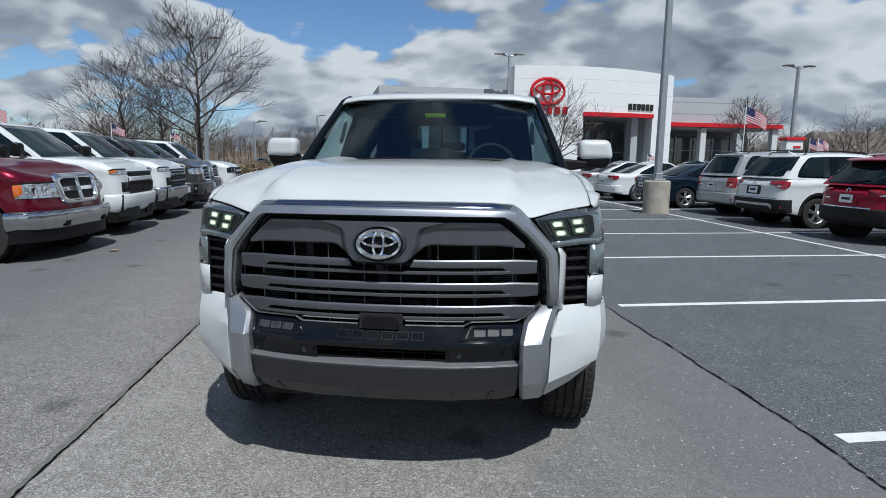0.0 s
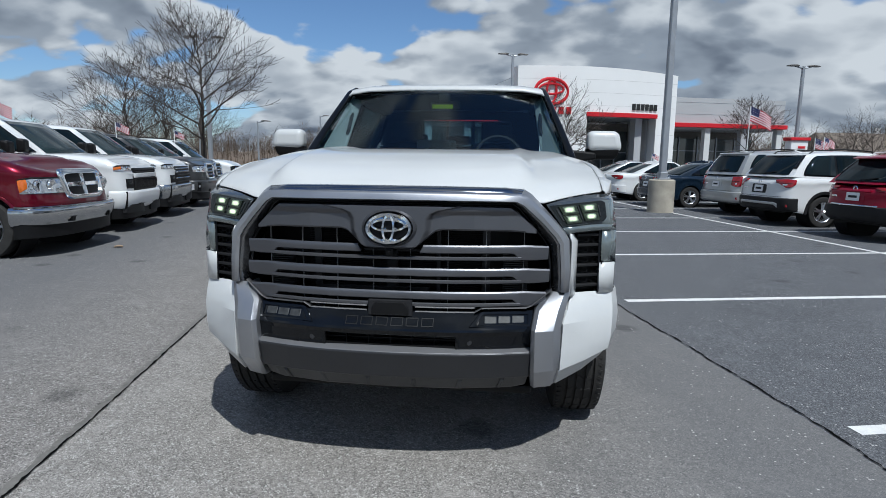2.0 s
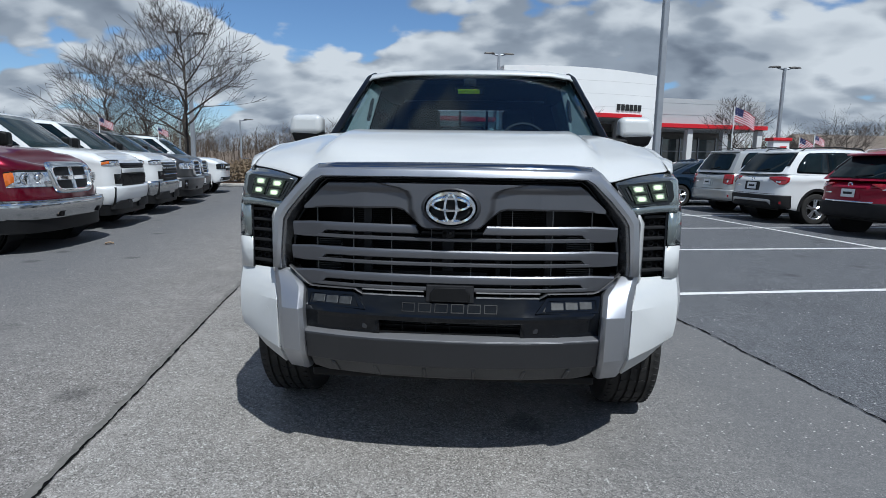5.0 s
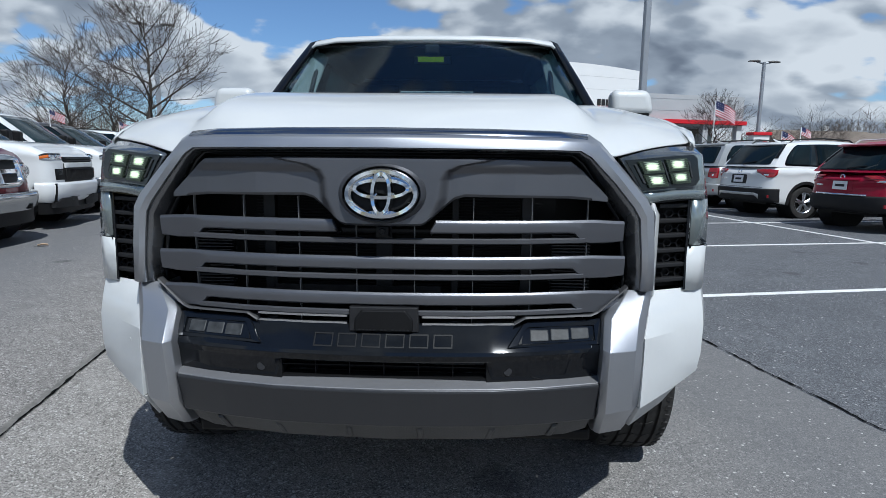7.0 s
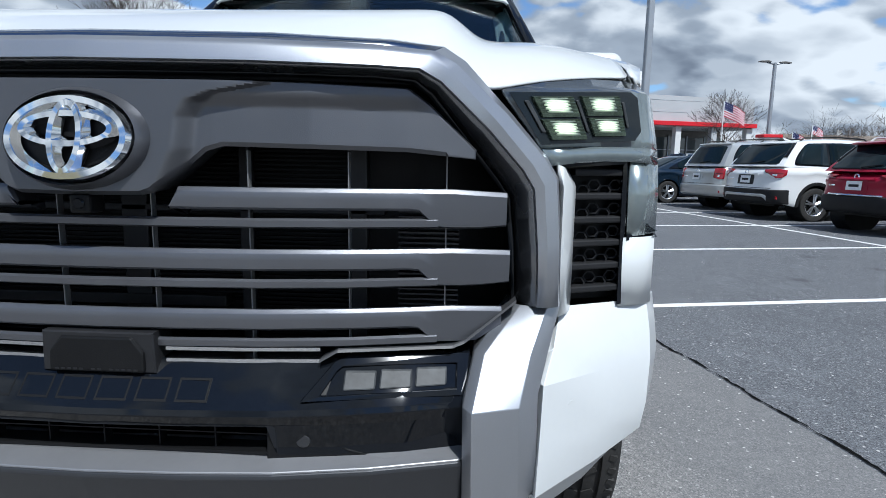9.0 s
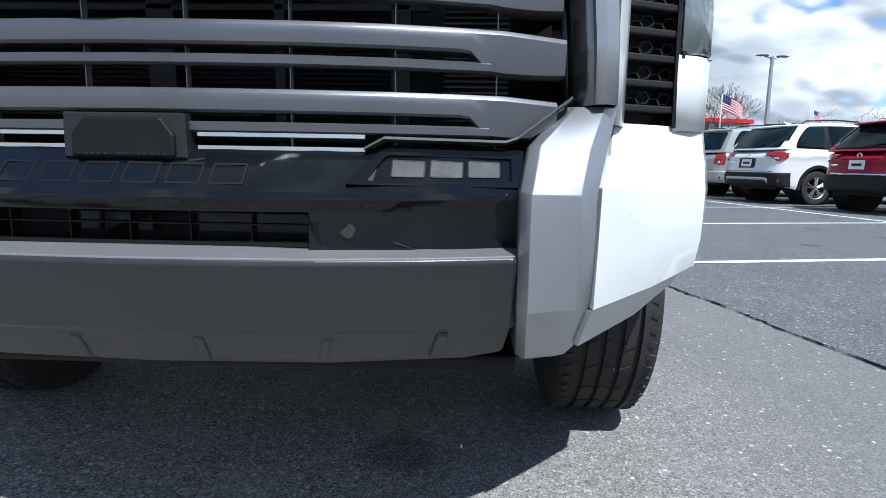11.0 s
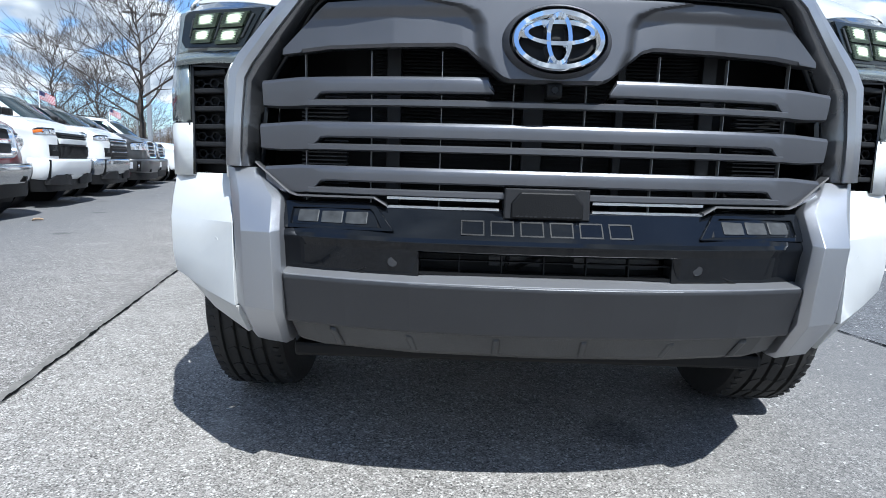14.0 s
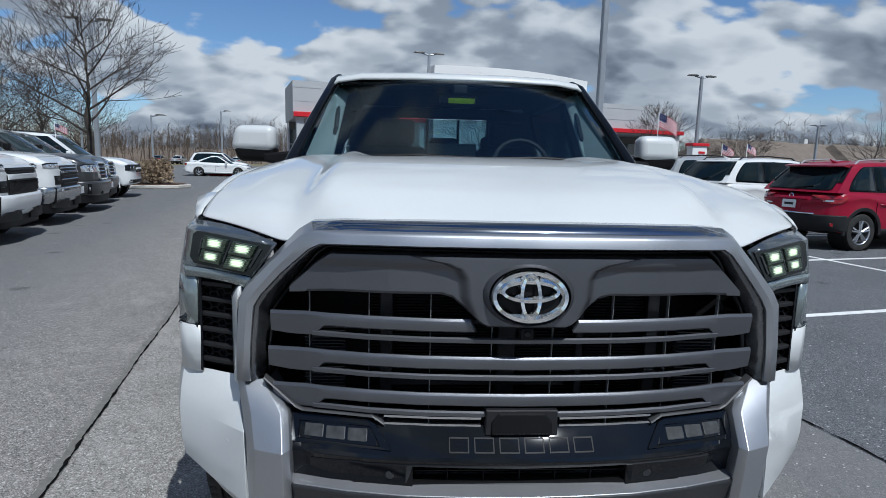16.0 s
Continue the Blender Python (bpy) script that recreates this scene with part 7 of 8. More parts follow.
SEDAN = dict(L=4.85, W=1.83, H=1.46, sill=0.24, wf=0.95, wr=3.72, r=0.335, gap=0.05, wb=0.9, wt=0.66, crown=0.03, nose_n=2.6, nose_d=0.65, tail_n=2.9, tail_d=0.5, bow=0.24, rbow=0.2,
             top=[(0, 0.68), (0.1, 0.74), (0.3, 0.8), (0.8, 0.88), (1.4, 0.95), (2.6, 0.98), (4.0, 1.03), (4.6, 1.04), (4.78, 1.02), (4.85, 0.98)],
             nose=[(0.3, 0.03), (0.5, 0.0), (0.65, 0.03), (0.85, 0.14)], back=[(0.24, 0.12), (0.4, 0.02), (0.55, 0.0), (0.75, 0.04), (1.0, 0.04)],
             glass=(1.3, 2.2, 3.2, 4.2), doors=[1.6, 2.55, 3.4, 3.9], dpillar=0.14, kick=0.6, grille=(0.38, 0.5, 0.64), frame_w=0.015, lamp=(0.6, 0.7, 0.72),
             tail=(0.8, 0.97, 0.46), tail_taper=0.6, tail_end=0.84, plate=0.74, badge_rear=0.93, rear_bumper=(0.32, 0.6), hatch_glass=(0.06, 0.9, 0.84, 0.8))
RIGHT_HEAD = 12.6
# tails of the row, along and across the bays
right_row = [("suv", "red compact estate with tinted glass and a chrome strip", "suv", M_REDSUV, ROGUE, (8.93, 10.02)),
             ("suv", "white compact estate with black cladding and roof rails", "suv", M_CARWHITE, SUV, (9.0, 12.86)),
             ("suv", "silver estate with tall red tail lamps", "suv", M_SILVERP, SILV, (9.5, 15.45)),
             ("sedan", "navy blue saloon with bright alloy wheels", "car", M_NAVY, dict(SEDAN, rear_mat=M_NAVY), (8.85, 18.45)),
             ("sedan", "white saloon with slim red tail lamps", "car", M_CARWHITE, dict(SEDAN, rear_mat=M_CARWHITE), (8.7, 21.5)),
             ("sedan", "grey saloon partly hidden by the white one", "car", M_SILVERP, dict(SEDAN, rear_mat=M_SILVERP), (8.75, 24.4))]
right_tails = []
for nm, lab, cat, pm, cfg, (u, v) in right_row:
    p = U * u + V * v
    right_tails.append(p)
    vehicle(nm, lab, cat, parked(p.x, p.y, RIGHT_HEAD, cfg["L"]), pm, cfg, "vehicles in the nose-in row")
# a further row, nose to nose with the first, and cars far across the lot
for k, (pm, cfg, nm, lab) in enumerate(((M_CARWHITE, SUV, "suv", "white estate in the further row"), (M_SILVERP, SILV, "suv", "silver estate in the further row"), (M_CARWHITE, SEDAN, "sedan", "white saloon in the further row"))):
    p = U * 19.6 + V * (18.5 + 5.8 * k)
    vehicle(nm, lab, "car", parked(p.x, p.y, RIGHT_HEAD + 180, cfg["L"]), pm, cfg, "vehicles in the further row")
vehicle("sedan", "white saloon far across the car park", "car", parked(-12.81, 46.16, 10, 0), M_CARWHITE, dict(SEDAN, rear_mat=M_CARWHITE), "far cars")
vehicle("suv", "white estate far across the car park", "car", parked(-13.59, 48.72, 10, 0), M_CARWHITE, SILV, "far cars")
for k in range(5):
    vehicle("sedan", "small car far across the car park", "car", parked(-45 + k * 3.2, 108 + k * 0.7, 95, 0), (M_CHAR, M_SILVERP, M_CARWHITE, M_NAVY, M_SILVERP)[k], SEDAN, "far cars")

# ---- dealership building ----
def frame_at(origin, heading):
    return pose(origin[0], origin[1], 0, 0, 0, heading)


bld = thing("dealership", frame_at((-8.91, 38.04), 17.0) @ Matrix.Scale(0.847, 4), "low grey showroom with a red band and tall white entrance tower", "building")


def slab(name, c, s, m, label="", parent=None, bevel=0.0):
    bm = bmesh.new()
    box(bm, c, s)
    return part(name, bm, m, parent or bld, label, bevel=bevel)


# local x runs along the front, y goes into the building
TX0, TX1 = 11.6, 25.6
slab("wing_wall", (6.3, 3.3, 6.1), (10.6, 6, 2.8), M_PANELGREY, "grey panelled upper wall")
slab("wing_wall", (31.6, 3.3, 6.1), (12.0, 6, 2.6), M_PANELGREY, "grey panelled upper wall")
slab("back_wall", (20.0, 8.0, 3.4), (37.0, 5, 6.8), M_STUCCO)
for x0, x1 in ((1.0, 11.6), (25.6, 37.6)):
    slab("red_band", ((x0 + x1) / 2, 0.1, 5.02), (x1 - x0, 0.7, 0.36), M_SIGNRED, "red fascia band", bevel=0.02)
    slab("soffit", ((x0 + x1) / 2, 2.2, 4.78), (x1 - x0 - 0.2, 4.0, 0.12), M_PANELGREY)
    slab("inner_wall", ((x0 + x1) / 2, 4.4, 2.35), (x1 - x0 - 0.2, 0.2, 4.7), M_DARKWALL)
    n = 6
    for k in range(n):
        w = (x1 - x0) / n
        gx = x0 + (k + 0.5) * w
        pane = slab("shop_window", (gx, 4.2, 2.1), (w - 0.16, 0.06, 3.9), M_SHOPGLASS, "tall shop window")
        slab("window_frame", (gx - w / 2 + 0.05, 4.15, 2.1), (0.1, 0.14, 4.2), M_GALV, "", pane)
        slab("window_bar", (gx, 4.15, 2.9), (w, 0.1, 0.08), M_GALV, "", pane)
    for k in range(4):
        cx = x0 + 0.5 + k * (x1 - x0 - 1.0) / 3
        slab("column", (cx, 0.35, 2.4), (0.55, 0.55, 4.8), M_STUCCO if k % 2 else M_PANELGREY, "square wall column", bevel=0.02)
for z in (5.3, 6.3, 7.3):
    slab("panel_joint", (6.3, 0.294, z - 0.3), (10.6, 0.012, 0.025), M_GALV)
    slab("panel_joint", (31.6, 0.294, z - 0.3), (12.0, 0.012, 0.025), M_GALV)
# tower: bowed front with an arched top, cut open for the entrance
bm = bmesh.new()
EX0, EX1, EZ = 17.2, 23.6, 5.4


def tower_top(x):
    t = (x - TX0) / (TX1 - TX0)
    return 8.95 + 0.4 * math.sin(math.pi * (0.2 + 0.55 * t)) - 0.32 * t


def tower_y(x):
    t = (x - TX0) / (TX1 - TX0)
    return -1.3 - 0.9 * math.sin(math.pi * t)


for x0, x1, zlo in ((TX0, EX0, 0.0), (EX0, EX1, EZ), (EX1, TX1, 0.0)):
    n = 6
    f_, b_, tf, tb = [], [], [], []
    for k in range(n + 1):
        x = x0 + (x1 - x0) * k / n
        f_.append((x, tower_y(x), zlo))
        b_.append((x, tower_y(x) + 1.2, zlo))
        tf.append((x, tower_y(x), tower_top(x)))
        tb.append((x, tower_y(x) + 1.2, tower_top(x)))
    grid(bm, [f_, tf, tb, b_, f_])
    for k in (0, n):
        bm.faces.new([bm.verts.new(p) for p in (f_[k], tf[k], tb[k], b_[k])])
bmesh.ops.remove_doubles(bm, verts=bm.verts, dist=0.0005)
tower = part("entrance_tower", bm, M_PANEL, bld, "tall white panelled tower", smooth=30)
for x0, x1 in ((TX0 + 0.1, EX0 - 0.1), (EX1 + 0.1, TX1 - 0.1)):
    slab("tower_side", ((x0 + x1) / 2, 3.2, 4.3), (x1 - x0, 6.6, 8.4), M_PANEL)
slab("tower_roof", (18.6, 3.4, 8.5), (13.6, 7.0, 0.2), M_PANELGREY)
for z in (2.0, 4.0, 6.2, 7.2, 8.2):
    for xa, xb in ((TX0, EX0), (EX1, TX1)) if z < EZ else ((TX0, TX1),):
        bm = bmesh.new()
        strip = []
        for k in range(13):
            x = xa + (xb - xa) * k / 12
            strip.append([(x, tower_y(x) + 0.003, z), (x, tower_y(x) - 0.006, z), (x, tower_y(x) - 0.006, z + 0.025), (x, tower_y(x) + 0.003, z + 0.025)])
        grid(bm, strip)
        part("panel_joint", bm, M_STUCCO, tower)
bm = bmesh.new()
rows = []
for k in range(9):
    x = EX0 - 0.05 + (EX1 - EX0 + 0.1) * k / 8
    rows.append([(x, tower_y(x) - 0.12, EZ - 0.05), (x, tower_y(x) - 0.12, EZ + 0.28), (x, tower_y(x) + 0.4, EZ + 0.28), (x, tower_y(x) + 0.4, EZ - 0.05)])
grid(bm, rows, close=True, cap=True)
part("red_band", bm, M_SIGNRED, tower, "red band over the entrance")
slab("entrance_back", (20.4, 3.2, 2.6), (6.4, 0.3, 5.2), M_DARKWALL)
slab("entrance_ceiling", (20.4, 1.0, 5.42), (6.4, 4.4, 0.1), M_PANELGREY)
for k in range(5):
    gx = 17.85 + k * 1.28
    pane = slab("shop_window", (gx, 2.9, 2.3), (1.16, 0.06, 4.4), M_SHOPGLASS, "tall entrance glazing")
    slab("window_bar", (gx, 2.85, 2.6), (1.28, 0.1, 0.09), M_GALV, "", pane)
    slab("window_frame", (gx - 0.64, 2.85, 2.3), (0.1, 0.14, 4.6), M_GALV, "", pane)
for x in (17.5, 22.4):
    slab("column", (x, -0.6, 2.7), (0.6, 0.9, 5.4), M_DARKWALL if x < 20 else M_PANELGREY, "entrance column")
slab("ceiling_light", (19.0, 0.6, 4.97), (2.4, 0.5, 0.06), M_PANEL)
# red oval sign and letter bars
bm = bmesh.new()
sx, sz = 14.2, 7.2


def sign_y(x):
    return tower_y(x) - 0.16


oval(bm, sx, sz, 1.5, 1.12, 0.26, sign_y(sx), deep=0.12)
oval(bm, sx, sz + 0.2, 1.1, 0.5, 0.2, sign_y(sx), deep=0.12)
oval(bm, sx, sz + 0.02, 0.5, 0.98, 0.2, sign_y(sx), deep=0.12)
part("oval_sign", bm, M_SIGNRED, tower, "red ovals on the tower", smooth=40)
for k in range(6):
    slab("sign_bar", (12.55 + k * 0.62, tower_y(12.55 + k * 0.62) - 0.1, 5.75), (0.4, 0.12, 0.55), M_SIGNRED, "", tower, 0.02)
for k in range(6):
    x = 21.3 + k * 0.42
    slab("sign_bar", (x, tower_y(x) - 0.06, 6.2), (0.3, 0.08, 0.5), M_INK, "", tower, 0.01)
slab("roof_unit", (3.5, 6.0, 7.7), (1.6, 1.6, 0.9), M_GALV, "grey roof unit")
slab("roof_unit", (9.2, 4.0, 7.6), (0.9, 0.9, 0.6), M_GALV, "grey roof unit")

# small red and white kiosk sign
kio = thing("kiosk_sign", frame_at((16.39, 34.6), 12.0) @ Matrix.Scale(0.850, 4), "small white service sign with a red cap", "sign")
bm = bmesh.new()
box(bm, (0, 0, 2.95), (1.2, 0.6, 0.62))
part("sign_box", bm, M_PANEL, kio, bevel=0.03)
bm = bmesh.new()
box(bm, (0, 0, 3.36), (1.4, 0.8, 0.2))
part("sign_cap", bm, M_SIGNRED, kio, bevel=0.03)
bm = bmesh.new()
box(bm, (0.15, -0.32, 2.82), (0.5, 0.04, 0.15))
part("sign_bar", bm, M_SIGNRED, kio)
for x in (-0.45, 0.45):
    bm = bmesh.new()
    box(bm, (x, 0, 1.35), (0.12, 0.12, 2.7))
    part("sign_post", bm, M_GALV, kio)


# ---- lamp posts ----
def lamp_post(x, y, h, heads, heading, base=None, r=0.1, label="tall grey lamp post with flat heads"):
    root = thing("lamp_post", pose(x, y, 0, 0, 0, heading), label, "lamp post", "lamp posts")
    z0 = 0.0
    if base:
        bm = bmesh.new()
        lathe(bm, [(0.0, 0.0), (base[0] * 1.02, 0.0), (base[0], 0.05), (base[0], base[1] - 0.03), (base[0] - 0.03, base[1]), (0.0, base[1])], 32, "Z")
        part("concrete_base", bm, M_CONC, root, "weathered round concrete base", smooth=40)
        bm = bmesh.new()
        box(bm, (0, 0, base[1] + 0.02), (0.34, 0.34, 0.04))
        part("base_plate", bm, M_GALV, root, bevel=0.006)
        bm = bmesh.new()
        box(bm, (0, 0, base[1] + 0.12), (r * 2.5, r * 2.5, 0.2))
        part("base_cover", bm, M_GALV, root, bevel=0.02)
        for sx in (1, -1):
            for sy in (1, -1):
                bm = bmesh.new()
                lathe(bm, [(0.0, 0.05), (0.016, 0.05), (0.016, 0.0)], 6, "Z", (sx * 0.14, sy * 0.14, base[1] + 0.04))
                part("bolt", bm, M_GALV, root)
        z0 = base[1] + 0.04
    bm = bmesh.new()
    rows = [[(q * r * (1 - 0.25 * t) * a, q2 * r * (1 - 0.25 * t) * a, z0 + (h - z0) * t) for a in (1,) for q, q2 in ((-1, -0.8), (-0.8, -1), (0.8, -1), (1, -0.8), (1, 0.8), (0.8, 1), (-0.8, 1), (-1, 0.8))] for t in (0, 0.5, 1)]
    grid(bm, rows, close=True, cap=True)
    part("pole", bm, M_GALV, root, "square grey steel pole")
    for s in heads:
        bm = bmesh.new()
        tube(bm, [(0, 0, h - 0.1), (s * 0.5, 0, h)], 0.05, 6)
        arm = part("arm", bm, M_GALV, root)
        bm = bmesh.new()
        rows = [[(s * x, y_, z) for y_, z in ((-w, h), (w, h), (w * 0.85, h + d), (-w * 0.85, h + d))] for x, w, d in ((0.3, 0.1, 0.06), (0.5, 0.16, 0.09), (0.95, 0.16, 0.06), (1.02, 0.12, 0.03))]
        grid(bm, rows, close=True, cap=True)
        part("lamp_head", bm, M_BRONZE, root, bevel=0.015)
    return root


lamp_post(4.58, 17.31, 10.76, (1, -1), 12, base=(0.37, 0.95), r=0.09, label="tall grey steel lamp post on a round concrete base")
lamp_post(-16.12, 30.5, 7.79, (1, -1), 12, r=0.11)
lamp_post(0.43, 39.69, 8.44, (1, -1), 14, r=0.1)
lamp_post(16.95, 35.88, 7.0, (1, -1), 14, r=0.1)
lamp_post(39.63, 56.27, 5.91, (1, -1), 14, r=0.12)
lamp_post(-19.6, 44.73, 4.35, (1,), 12, r=0.07)
lamp_post(-21.52, 66.65, 6.45, (1,), 12, r=0.1)
lamp_post(-33.18, 60.56, 6.49, (1,), 12, r=0.1)


# ---- flags ----
def flag(x, y, z0, h, size, heading, group="small car flags"):
    root = thing("flag", pose(x, y, z0, 0, 0, heading), "striped red, white and blue flag on a thin white pole", "flag", group)
    bm = bmesh.new()
    tube(bm, [(0, 0, 0), (0, 0, h)], 0.012 * max(1, size / 0.5), 6)
    part("flag_pole", bm, M_CARWHITE, root)
    bm = bmesh.new()
    n, wd, ht = 10, size, size * 0.6

    def at(u, v):
        return Vector((u * wd, 0.09 * size * math.sin(u * 7 + v) * u, h - ht + v * ht - 0.42 * size * u + 0.02 * size * math.sin(5 * u)))
    for j in range(13):
        for i in range(n):
            if i < 4 and j >= 6:
                continue
            f = bm.faces.new([bm.verts.new(at((i + a) / n, (j + b) / 13)) for a, b in ((0, 0), (1, 0), (1, 1), (0, 1))])
            f.material_index = 0 if j % 2 == 0 else 1
    part("stripes", bm, [M_FLAGRED, M_FLAGWHITE], root, solid=0.002, split=True)
    bm = bmesh.new()
    rows = [[at(u / 10, 6 / 13 + v * 7 / 13) + Vector((0, -0.002, 0)) for u in range(5)] for v in (0, 0.5, 1)]
    grid(bm, rows)
    part("canton", bm, M_FLAGBLUE, root, solid=0.003)
    bm = bmesh.new()
    for i in range(4):
        for j in range(3):
            p = at(0.05 + i * 0.095, 0.54 + j * 0.17)
            box(bm, (p.x, p.y - 0.005, p.z), (0.022 * wd, 0.003, 0.022 * wd))
    tagged(part("star_dots", bm, M_FLAGWHITE, root), kind="stuff")
    return root


for k, dz in ((1, 2.0), (3, 1.96), (5, 2.0)):
    flag(left_flags[k].x, left_flags[k].y, dz - 0.3, 0.7, 0.34, 12)
for k, h0 in ((1, 1.5), (4, 1.2)):
    p = right_tails[k] + U * 2.2 + V * 0.72
    flag(p.x, p.y, h0, 0.62, 0.32, 12)
flag(12.3, 30.95, 0.0, 4.31, 1.18, 8, "tall flags")
flag(12.1, 24.14, 0.0, 2.47, 0.63, 8, "tall flags")


# ---- trees ----
def bare_tree(x, y, h, seed, spread=0.55, trunk_r=0.14, fork=2.0, twigs=5, label="bare deciduous tree with spreading branches", levels=5, leader=False, thin=0.0075):
    rnd = random.Random(seed)
    root = thing("tree", pose(x, y, 0, 0, 0, rnd.uniform(0, 360)), label, "tree", "bare trees")
    wood, fine = bmesh.new(), bmesh.new()

    def grow(p, d, length, r, level):
        n = 4 if level < 2 else 3
        pts, rad = [p.copy()], [r]
        q, dd = p.copy(), d.copy()
        for k in range(n):
            dd = (dd + Vector((rnd.gauss(0, 0.11), rnd.gauss(0, 0.11), rnd.gauss(0.03, 0.07)))).normalized()
            q = q + dd * (length / n)
            pts.append(q.copy())
            rad.append(r * (1 - 0.55 * (k + 1) / n))
        tube(wood if level < 3 else fine, pts, [max(thin, a) for a in rad], 6 if level < 2 else 4 if level < 3 else 3, cap=False)
        if level >= levels:
            return
        kids = rnd.randint(3, 4) if level < 2 else rnd.randint(2, twigs)
        for k in range(kids):
            t = rnd.uniform(0.35, 1.0) if level else rnd.uniform(0.55, 1.0)
            i = min(n - 1, int(t * n))
            b = lerp(pts[i], pts[i + 1], t * n - i)
            side = Vector((rnd.gauss(0, 1), rnd.gauss(0, 1), rnd.gauss(0, 0.35)))
            side = (side - dd * side.dot(dd)).normalized()
            nd = (dd * (1 - spread) + side * spread + Vector((0, 0, 0.12))).normalized()
            grow(b, nd, length * rnd.uniform(0.55, 0.8), max(0.006, rad[i] * rnd.uniform(0.46, 0.62)), level + 1)
        grow(pts[-1], dd, length * 0.62, rad[-1], level + 1)

    base = Vector((0, 0, 0))
    top = Vector((0, 0, fork))
    tube(wood, [base, Vector((0.01, 0, fork * 0.12)), Vector((0.02, 0.01, fork * 0.5)), top], [trunk_r * 1.35, trunk_r * 1.05, trunk_r * 0.95, trunk_r * 0.85], 10)
    if leader:
        rise = h - fork
        pts = [top + Vector((0.08 * math.sin(1.3 * k), 0.08 * math.sin(2.1 * k), rise * 0.8 * k / 7)) for k in range(8)]
        tube(wood, pts, [trunk_r * (0.8 - 0.1 * k) for k in range(8)], 6)
        for k in range(17):
            f = (k / 16) ** 1.1
            i = min(6, int(f * 6.6))
            p = lerp(pts[i], pts[i + 1], f * 6.6 - i)
            a = 2.4 * k + rnd.uniform(-0.35, 0.35)
            up = 0.55 + 0.65 * f + rnd.uniform(-0.12, 0.15)
            grow(p, Vector((math.cos(a), math.sin(a), up)).normalized(), rise * (0.46 - 0.3 * f) * rnd.uniform(0.9, 1.1), trunk_r * (0.4 - 0.2 * f), 1)
        grow(pts[-1], Vector((0, 0, 1)), rise * 0.16, trunk_r * 0.1, 2)
    else:
        main = 6
        for k in range(main):
            a = 2 * math.pi * (k + rnd.uniform(-0.25, 0.25)) / main
            lift = rnd.uniform(0.55, 1.0)
            grow(top + Vector((0, 0, rnd.uniform(-0.35, 0.15))), Vector((math.cos(a), math.sin(a), lift)).normalized(), (h - fork) * 0.46 * rnd.uniform(0.85, 1.1), trunk_r * 0.42, 1)
        grow(top, Vector((0.04, 0.02, 1)), (h - fork) * 0.5, trunk_r * 0.62, 1)
    part("trunk", wood, M_BARK, root, "grey-brown trunk and limbs", smooth=60)
    part("crown", fine, M_TWIG, root, "fine bare twigs", split=True)
    return root


bare_tree(-13.1, 24.2, 7.6, 9, spread=0.5, trunk_r=0.13, fork=2.2, twigs=4, levels=4, leader=True, thin=0.0065)
bare_tree(-16.9, 24.6, 5.8, 8, spread=0.46, trunk_r=0.09, fork=1.7, twigs=3, levels=4, leader=True, thin=0.006)
bare_tree(-22.45, 36.57, 6.6, 18, spread=0.5, trunk_r=0.12, fork=2.2, twigs=3, levels=4, leader=True)
bare_tree(3.22, 32.21, 5.6, 11, spread=0.55, trunk_r=0.09, fork=1.9, levels=4, label="slim bare tree before the showroom")
bare_tree(13.4, 33.34, 4.9, 14, spread=0.45, trunk_r=0.06, fork=2.0, twigs=2, levels=4, leader=True, thin=0.006, label="slim bare tree before the showroom")
bare_tree(-8.93, 46.99, 4.86, 21, spread=0.55, trunk_r=0.12, fork=2.0, levels=4)

for k, (x, y, h) in enumerate(((47, 84, 9.5), (51, 86, 8.5), (43, 86, 8.0), (64, 78, 10.5), (68, 74, 9.5), (72, 80, 10.5), (-34, 62, 9), (-41, 60, 9.5), (-48, 66, 9))):
    bare_tree(x, y, h, 100 + k, spread=0.55, trunk_r=0.16, fork=2.0, levels=4)

# far winter woods: one mass of thin stems and twigs on every side
rnd = random.Random(77)
bm = bmesh.new()


def stem(a, b, r):
    d = (b - a)
    s = Vector((-d.y, d.x, 0))
    s = s.normalized() * r if s.length > 1e-4 else Vector((r, 0, 0))
    v = [bm.verts.new(a - s), bm.verts.new(a + s), bm.verts.new(b)]
    bm.faces.new(v)
    w = Vector((s.y, -s.x, 0))
    bm.faces.new([bm.verts.new(a - w), bm.verts.new(a + w), bm.verts.new(b)])


for k in range(4200):
    ang = radians(rnd.uniform(-75, 75))
    dist = rnd.uniform(135, 240)
    x, y = dist * math.sin(ang), dist * math.cos(ang)
    hgt = rnd.uniform(6.0, 12.5) * (1.2 if dist > 180 else 1.0) * (0.85 + 0.4 * noise.noise(Vector((ang * 6, 0, 0))))
    p = Vector((x, y, 0))
    stem(p, p + Vector((rnd.gauss(0, 0.5), rnd.gauss(0, 0.5), hgt)), rnd.uniform(0.05, 0.12))
    for j in range(22):
        t = rnd.uniform(0.25, 0.92)
        b = p + Vector((0, 0, hgt * t))
        l = hgt * rnd.uniform(0.08, 0.26)
        a2 = rnd.uniform(0, 6.28)
        stem(b, b + Vector((math.cos(a2) * l * 0.9, math.sin(a2) * l * 0.9, l * 0.8)), rnd.uniform(0.02, 0.06))
woods = obj("far_woods", bm, M_WOODS, split=True)
tagged(woods, "grey-brown leafless woods along the skyline", "woods", kind="stuff")
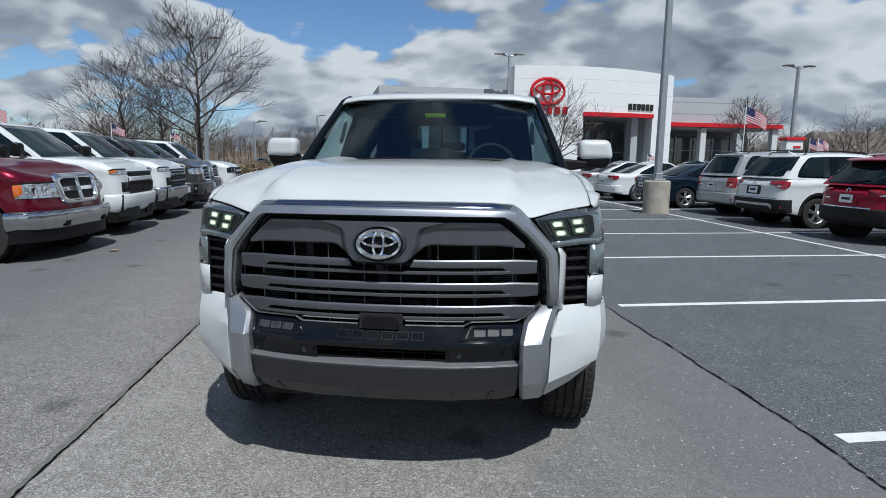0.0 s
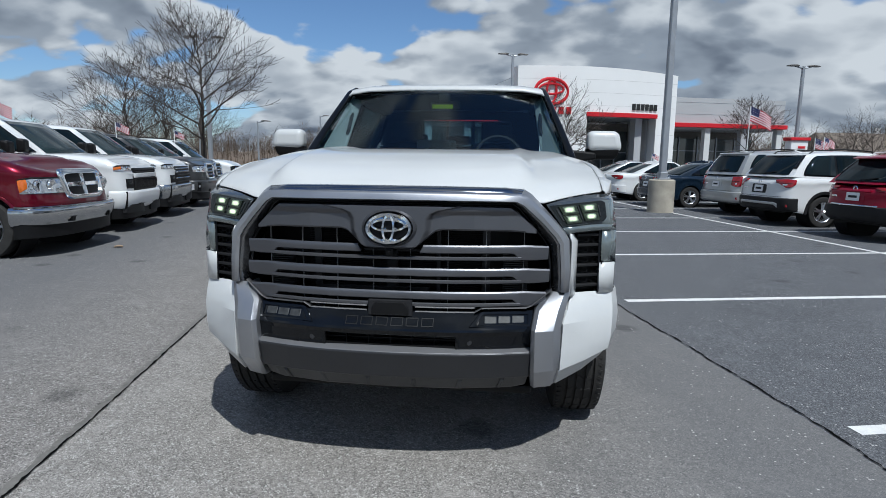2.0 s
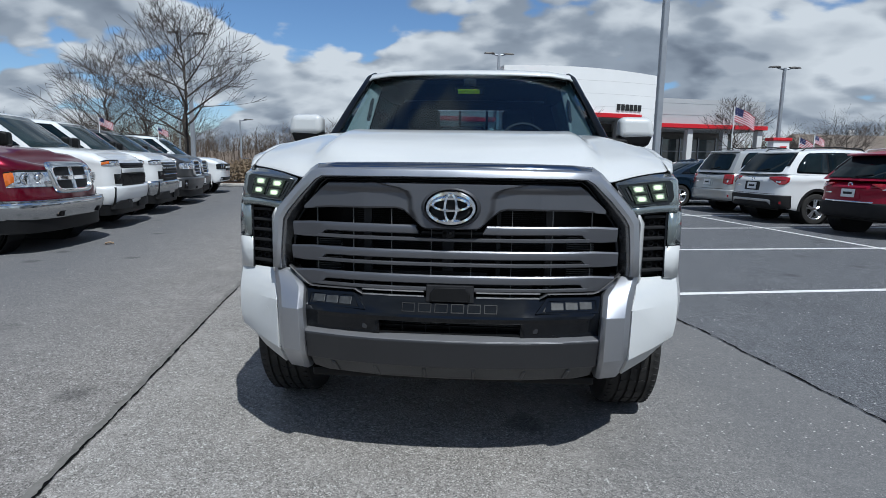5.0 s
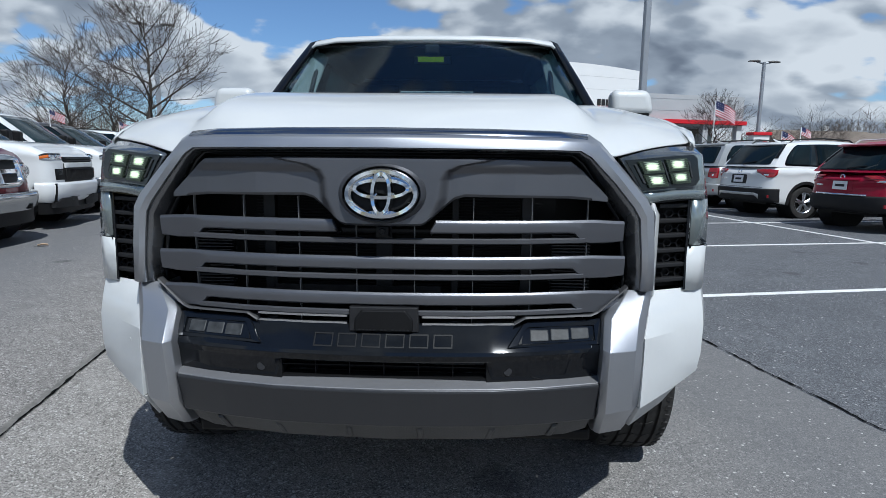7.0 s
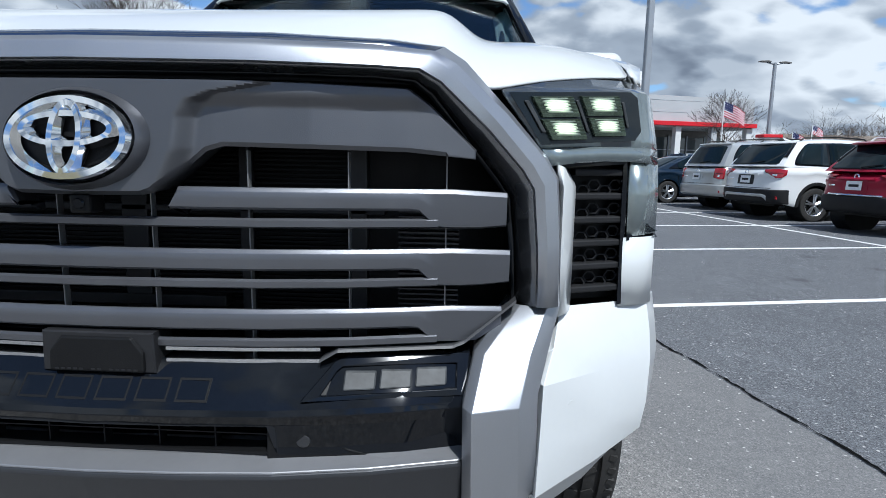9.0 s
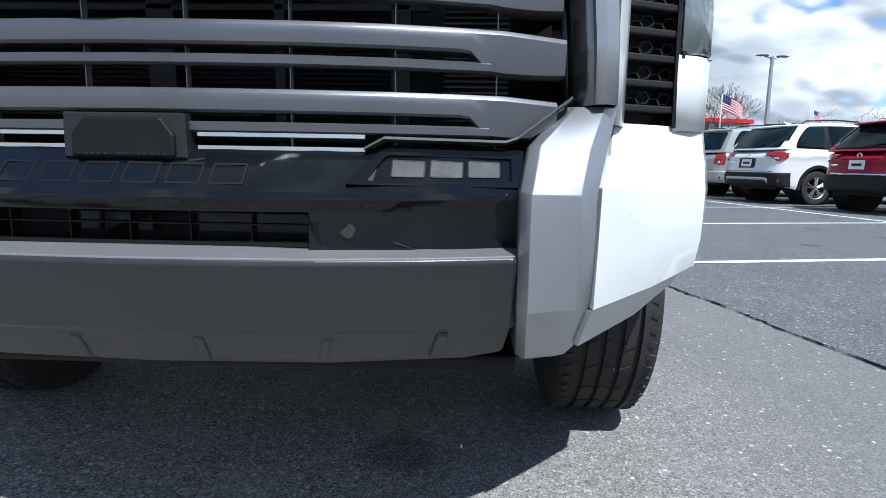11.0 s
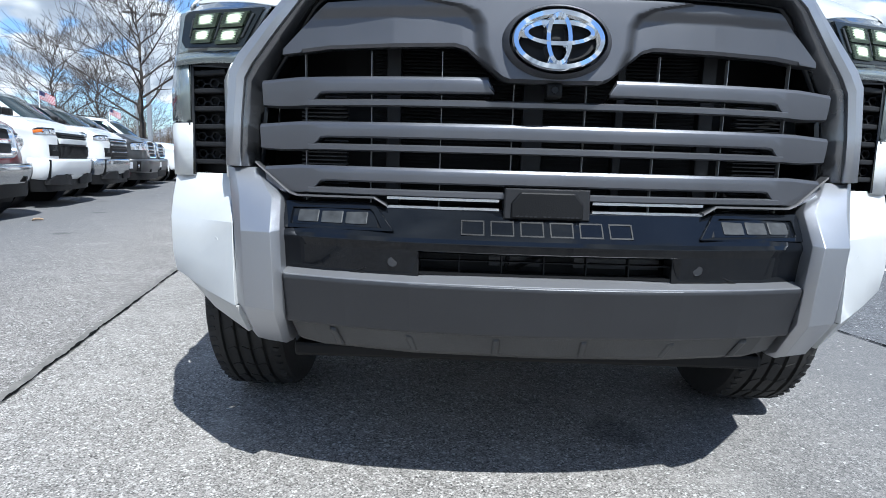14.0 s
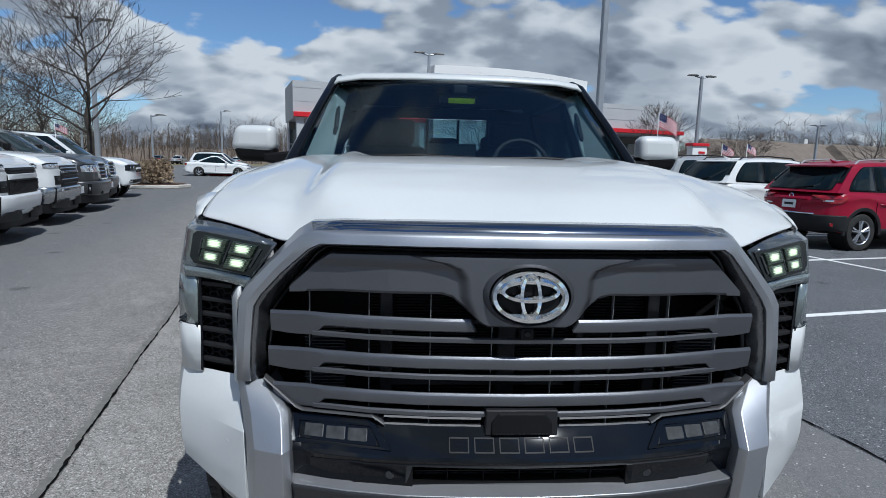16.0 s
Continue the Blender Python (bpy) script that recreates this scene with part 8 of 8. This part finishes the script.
# low scrub under the woods
bm = bmesh.new()
rows = []
for k in range(241):
    ang = radians(-80 + 160 * k / 240)
    row = []
    for dist, f in ((150, 0.0), (160, 0.75), (175, 1.0), (200, 0.95), (240, 0.0)):
        hh = f * (3.7 + 1.6 * noise.noise(Vector((ang * 14, dist * 0.05, 0))) + 1.2 * noise.noise(Vector((ang * 60, dist * 0.1, 3))))
        row.append((dist * math.sin(ang), dist * math.cos(ang), max(0, hh)))
    rows.append(row)
grid(bm, rows)
tagged(obj("far_scrub", bm, M_WOODS, smooth=60), "low brown scrub at the foot of the woods", "scrub", kind="stuff")

# island with kerb, mulch and dry shrubs beyond the white estate
isl = thing("planting_island", pose(-15.49, 27.27, 0, 0, 0, 12.3), "kerbed planting island with brown mulch", "planting bed")
outline = [(-5.0, -1.3), (3.4, -1.3), (4.3, -0.9), (4.7, 0.2), (4.3, 1.3), (3.4, 1.7), (-5.0, 1.7)]
bm = bmesh.new()
prism(bm, [(x, y, 0.0) for x, y in outline], (0, 0, 0.15))
part("kerb", bm, M_KERB, isl, "pale concrete kerb", bevel=0.03)
bm = bmesh.new()
prism(bm, [(x * 0.965 - 0.02, 0.2 + (y - 0.2) * 0.86, 0.12) for x, y in outline], (0, 0, 0.06))
part("mulch_bed", bm, M_MULCH, isl)


def shrub(x, y, r, h, seed):
    rnd = random.Random(seed)
    root = thing("shrub", pose(x, y, 0.1), "dry brown twiggy shrub", "shrub", "dry shrubs")
    bm = bmesh.new()
    for k in range(420):
        a, t = rnd.uniform(0, 6.283), rnd.uniform(0.2, 1.0)
        b = Vector((math.cos(a) * r * 0.25 * rnd.random(), math.sin(a) * r * 0.25 * rnd.random(), 0))
        tip = Vector((math.cos(a) * r * math.sqrt(rnd.random()), math.sin(a) * r * math.sqrt(rnd.random()), h * t))
        tube(bm, [b, lerp(b, tip, 0.5) + Vector((0, 0, h * 0.15)), tip], [0.012, 0.009, 0.004], 3, cap=False)
    for k in range(900):
        a = rnd.uniform(0, 6.283)
        q = math.sqrt(rnd.random()) * r
        p = Vector((math.cos(a) * q, math.sin(a) * q, h * rnd.uniform(0.15, 1.0) * (1 - 0.35 * (q / r) ** 2)))
        m = Matrix.Translation(p) @ Euler((rnd.uniform(0, 6), rnd.uniform(0, 6), 0)).to_matrix().to_4x4()
        s = rnd.uniform(0.03, 0.07)
        bm.faces.new([bm.verts.new(m @ Vector(c)) for c in ((-s, -s * 0.5, 0), (s, -s * 0.5, 0), (s * 0.6, s, 0.01), (-s * 0.6, s, 0))])
    tagged(part("twig_mass", bm, M_SHRUB, root, split=True), kind="stuff")


for k, (x, y, r, h) in enumerate(((-12.3, 27.9, 0.78, 1.3), (-13.6, 27.84, 0.6, 0.98))):
    shrub(x, y, r, h, 40 + k)

# painted red island far off, and roofs of far houses
red = thing("painted_island", pose(-11.28, 47.8, 0, 0, 0, 5), "low traffic island with red-painted kerb", "traffic island")
bm = bmesh.new()
prism(bm, [(-5, -1, 0), (6, -1, 0), (7, 0, 0), (6, 1, 0), (-5, 1, 0)], (0, 0, 0.16))
part("kerb", bm, M_SIGNRED, red, bevel=0.03)


def house(x, y, w, d, h, rise, heading):
    root = thing("house", pose(x, y, 0, 0, 0, heading), "far house with a brown shingle roof", "house", "far houses")
    bm = bmesh.new()
    box(bm, (0, 0, h / 2), (w, d, h))
    part("wall", bm, M_STUCCO, root)
    bm = bmesh.new()
    prism(bm, [(-w / 2 - 0.4, -d / 2 - 0.4, h), (-w / 2 - 0.4, d / 2 + 0.4, h), (-w / 2 + 1.5, 0, h + rise)], (w + 0.8, 0, 0))
    rf = part("roof", bm, M_ROOF, root)
    bm = bmesh.new()
    box(bm, (w * 0.2, 0.4, h + rise), (0.8, 0.8, 1.6))
    part("chimney", bm, M_STUCCO, rf)
    for k in range(3):
        bm = bmesh.new()
        box(bm, (-w / 3 + k * w / 3, -d / 2 - 0.02, h * 0.55), (1.2, 0.1, 1.4))
        win = part("window", bm, M_WIN, root)


for k, (x, y, w) in enumerate(((52, 92, 16), (66, 98, 14), (80, 100, 18), (96, 104, 15))):
    house(x, y, w, 9, 3.0, 3.2, 10 + 4 * k)

# a dry leaf on the aisle
leaf = thing("leaf", pose(-5.98, 8.28, 0.004, 0, 0, 30), "small curled dry leaf on the asphalt", "leaf")
bm = bmesh.new()
rows = []
for k in range(7):
    t = k / 6
    w = 0.035 * math.sin(math.pi * (0.06 + 0.88 * t))
    rows.append([(-0.06 + 0.12 * t, v * w, 0.004 + 0.022 * v * v + 0.012 * math.sin(3 * t)) for v in (-1, -0.5, 0, 0.5, 1)])
grid(bm, rows)
part("blade", bm, M_LEAF, leaf, smooth=60, solid=0.001)
bm = bmesh.new()
tube(bm, [(-0.1, 0.0, 0.003), (-0.06, 0.0, 0.005), (0.05, 0.0, 0.012)], 0.0015, 5)
part("stalk", bm, M_BARK, leaf)
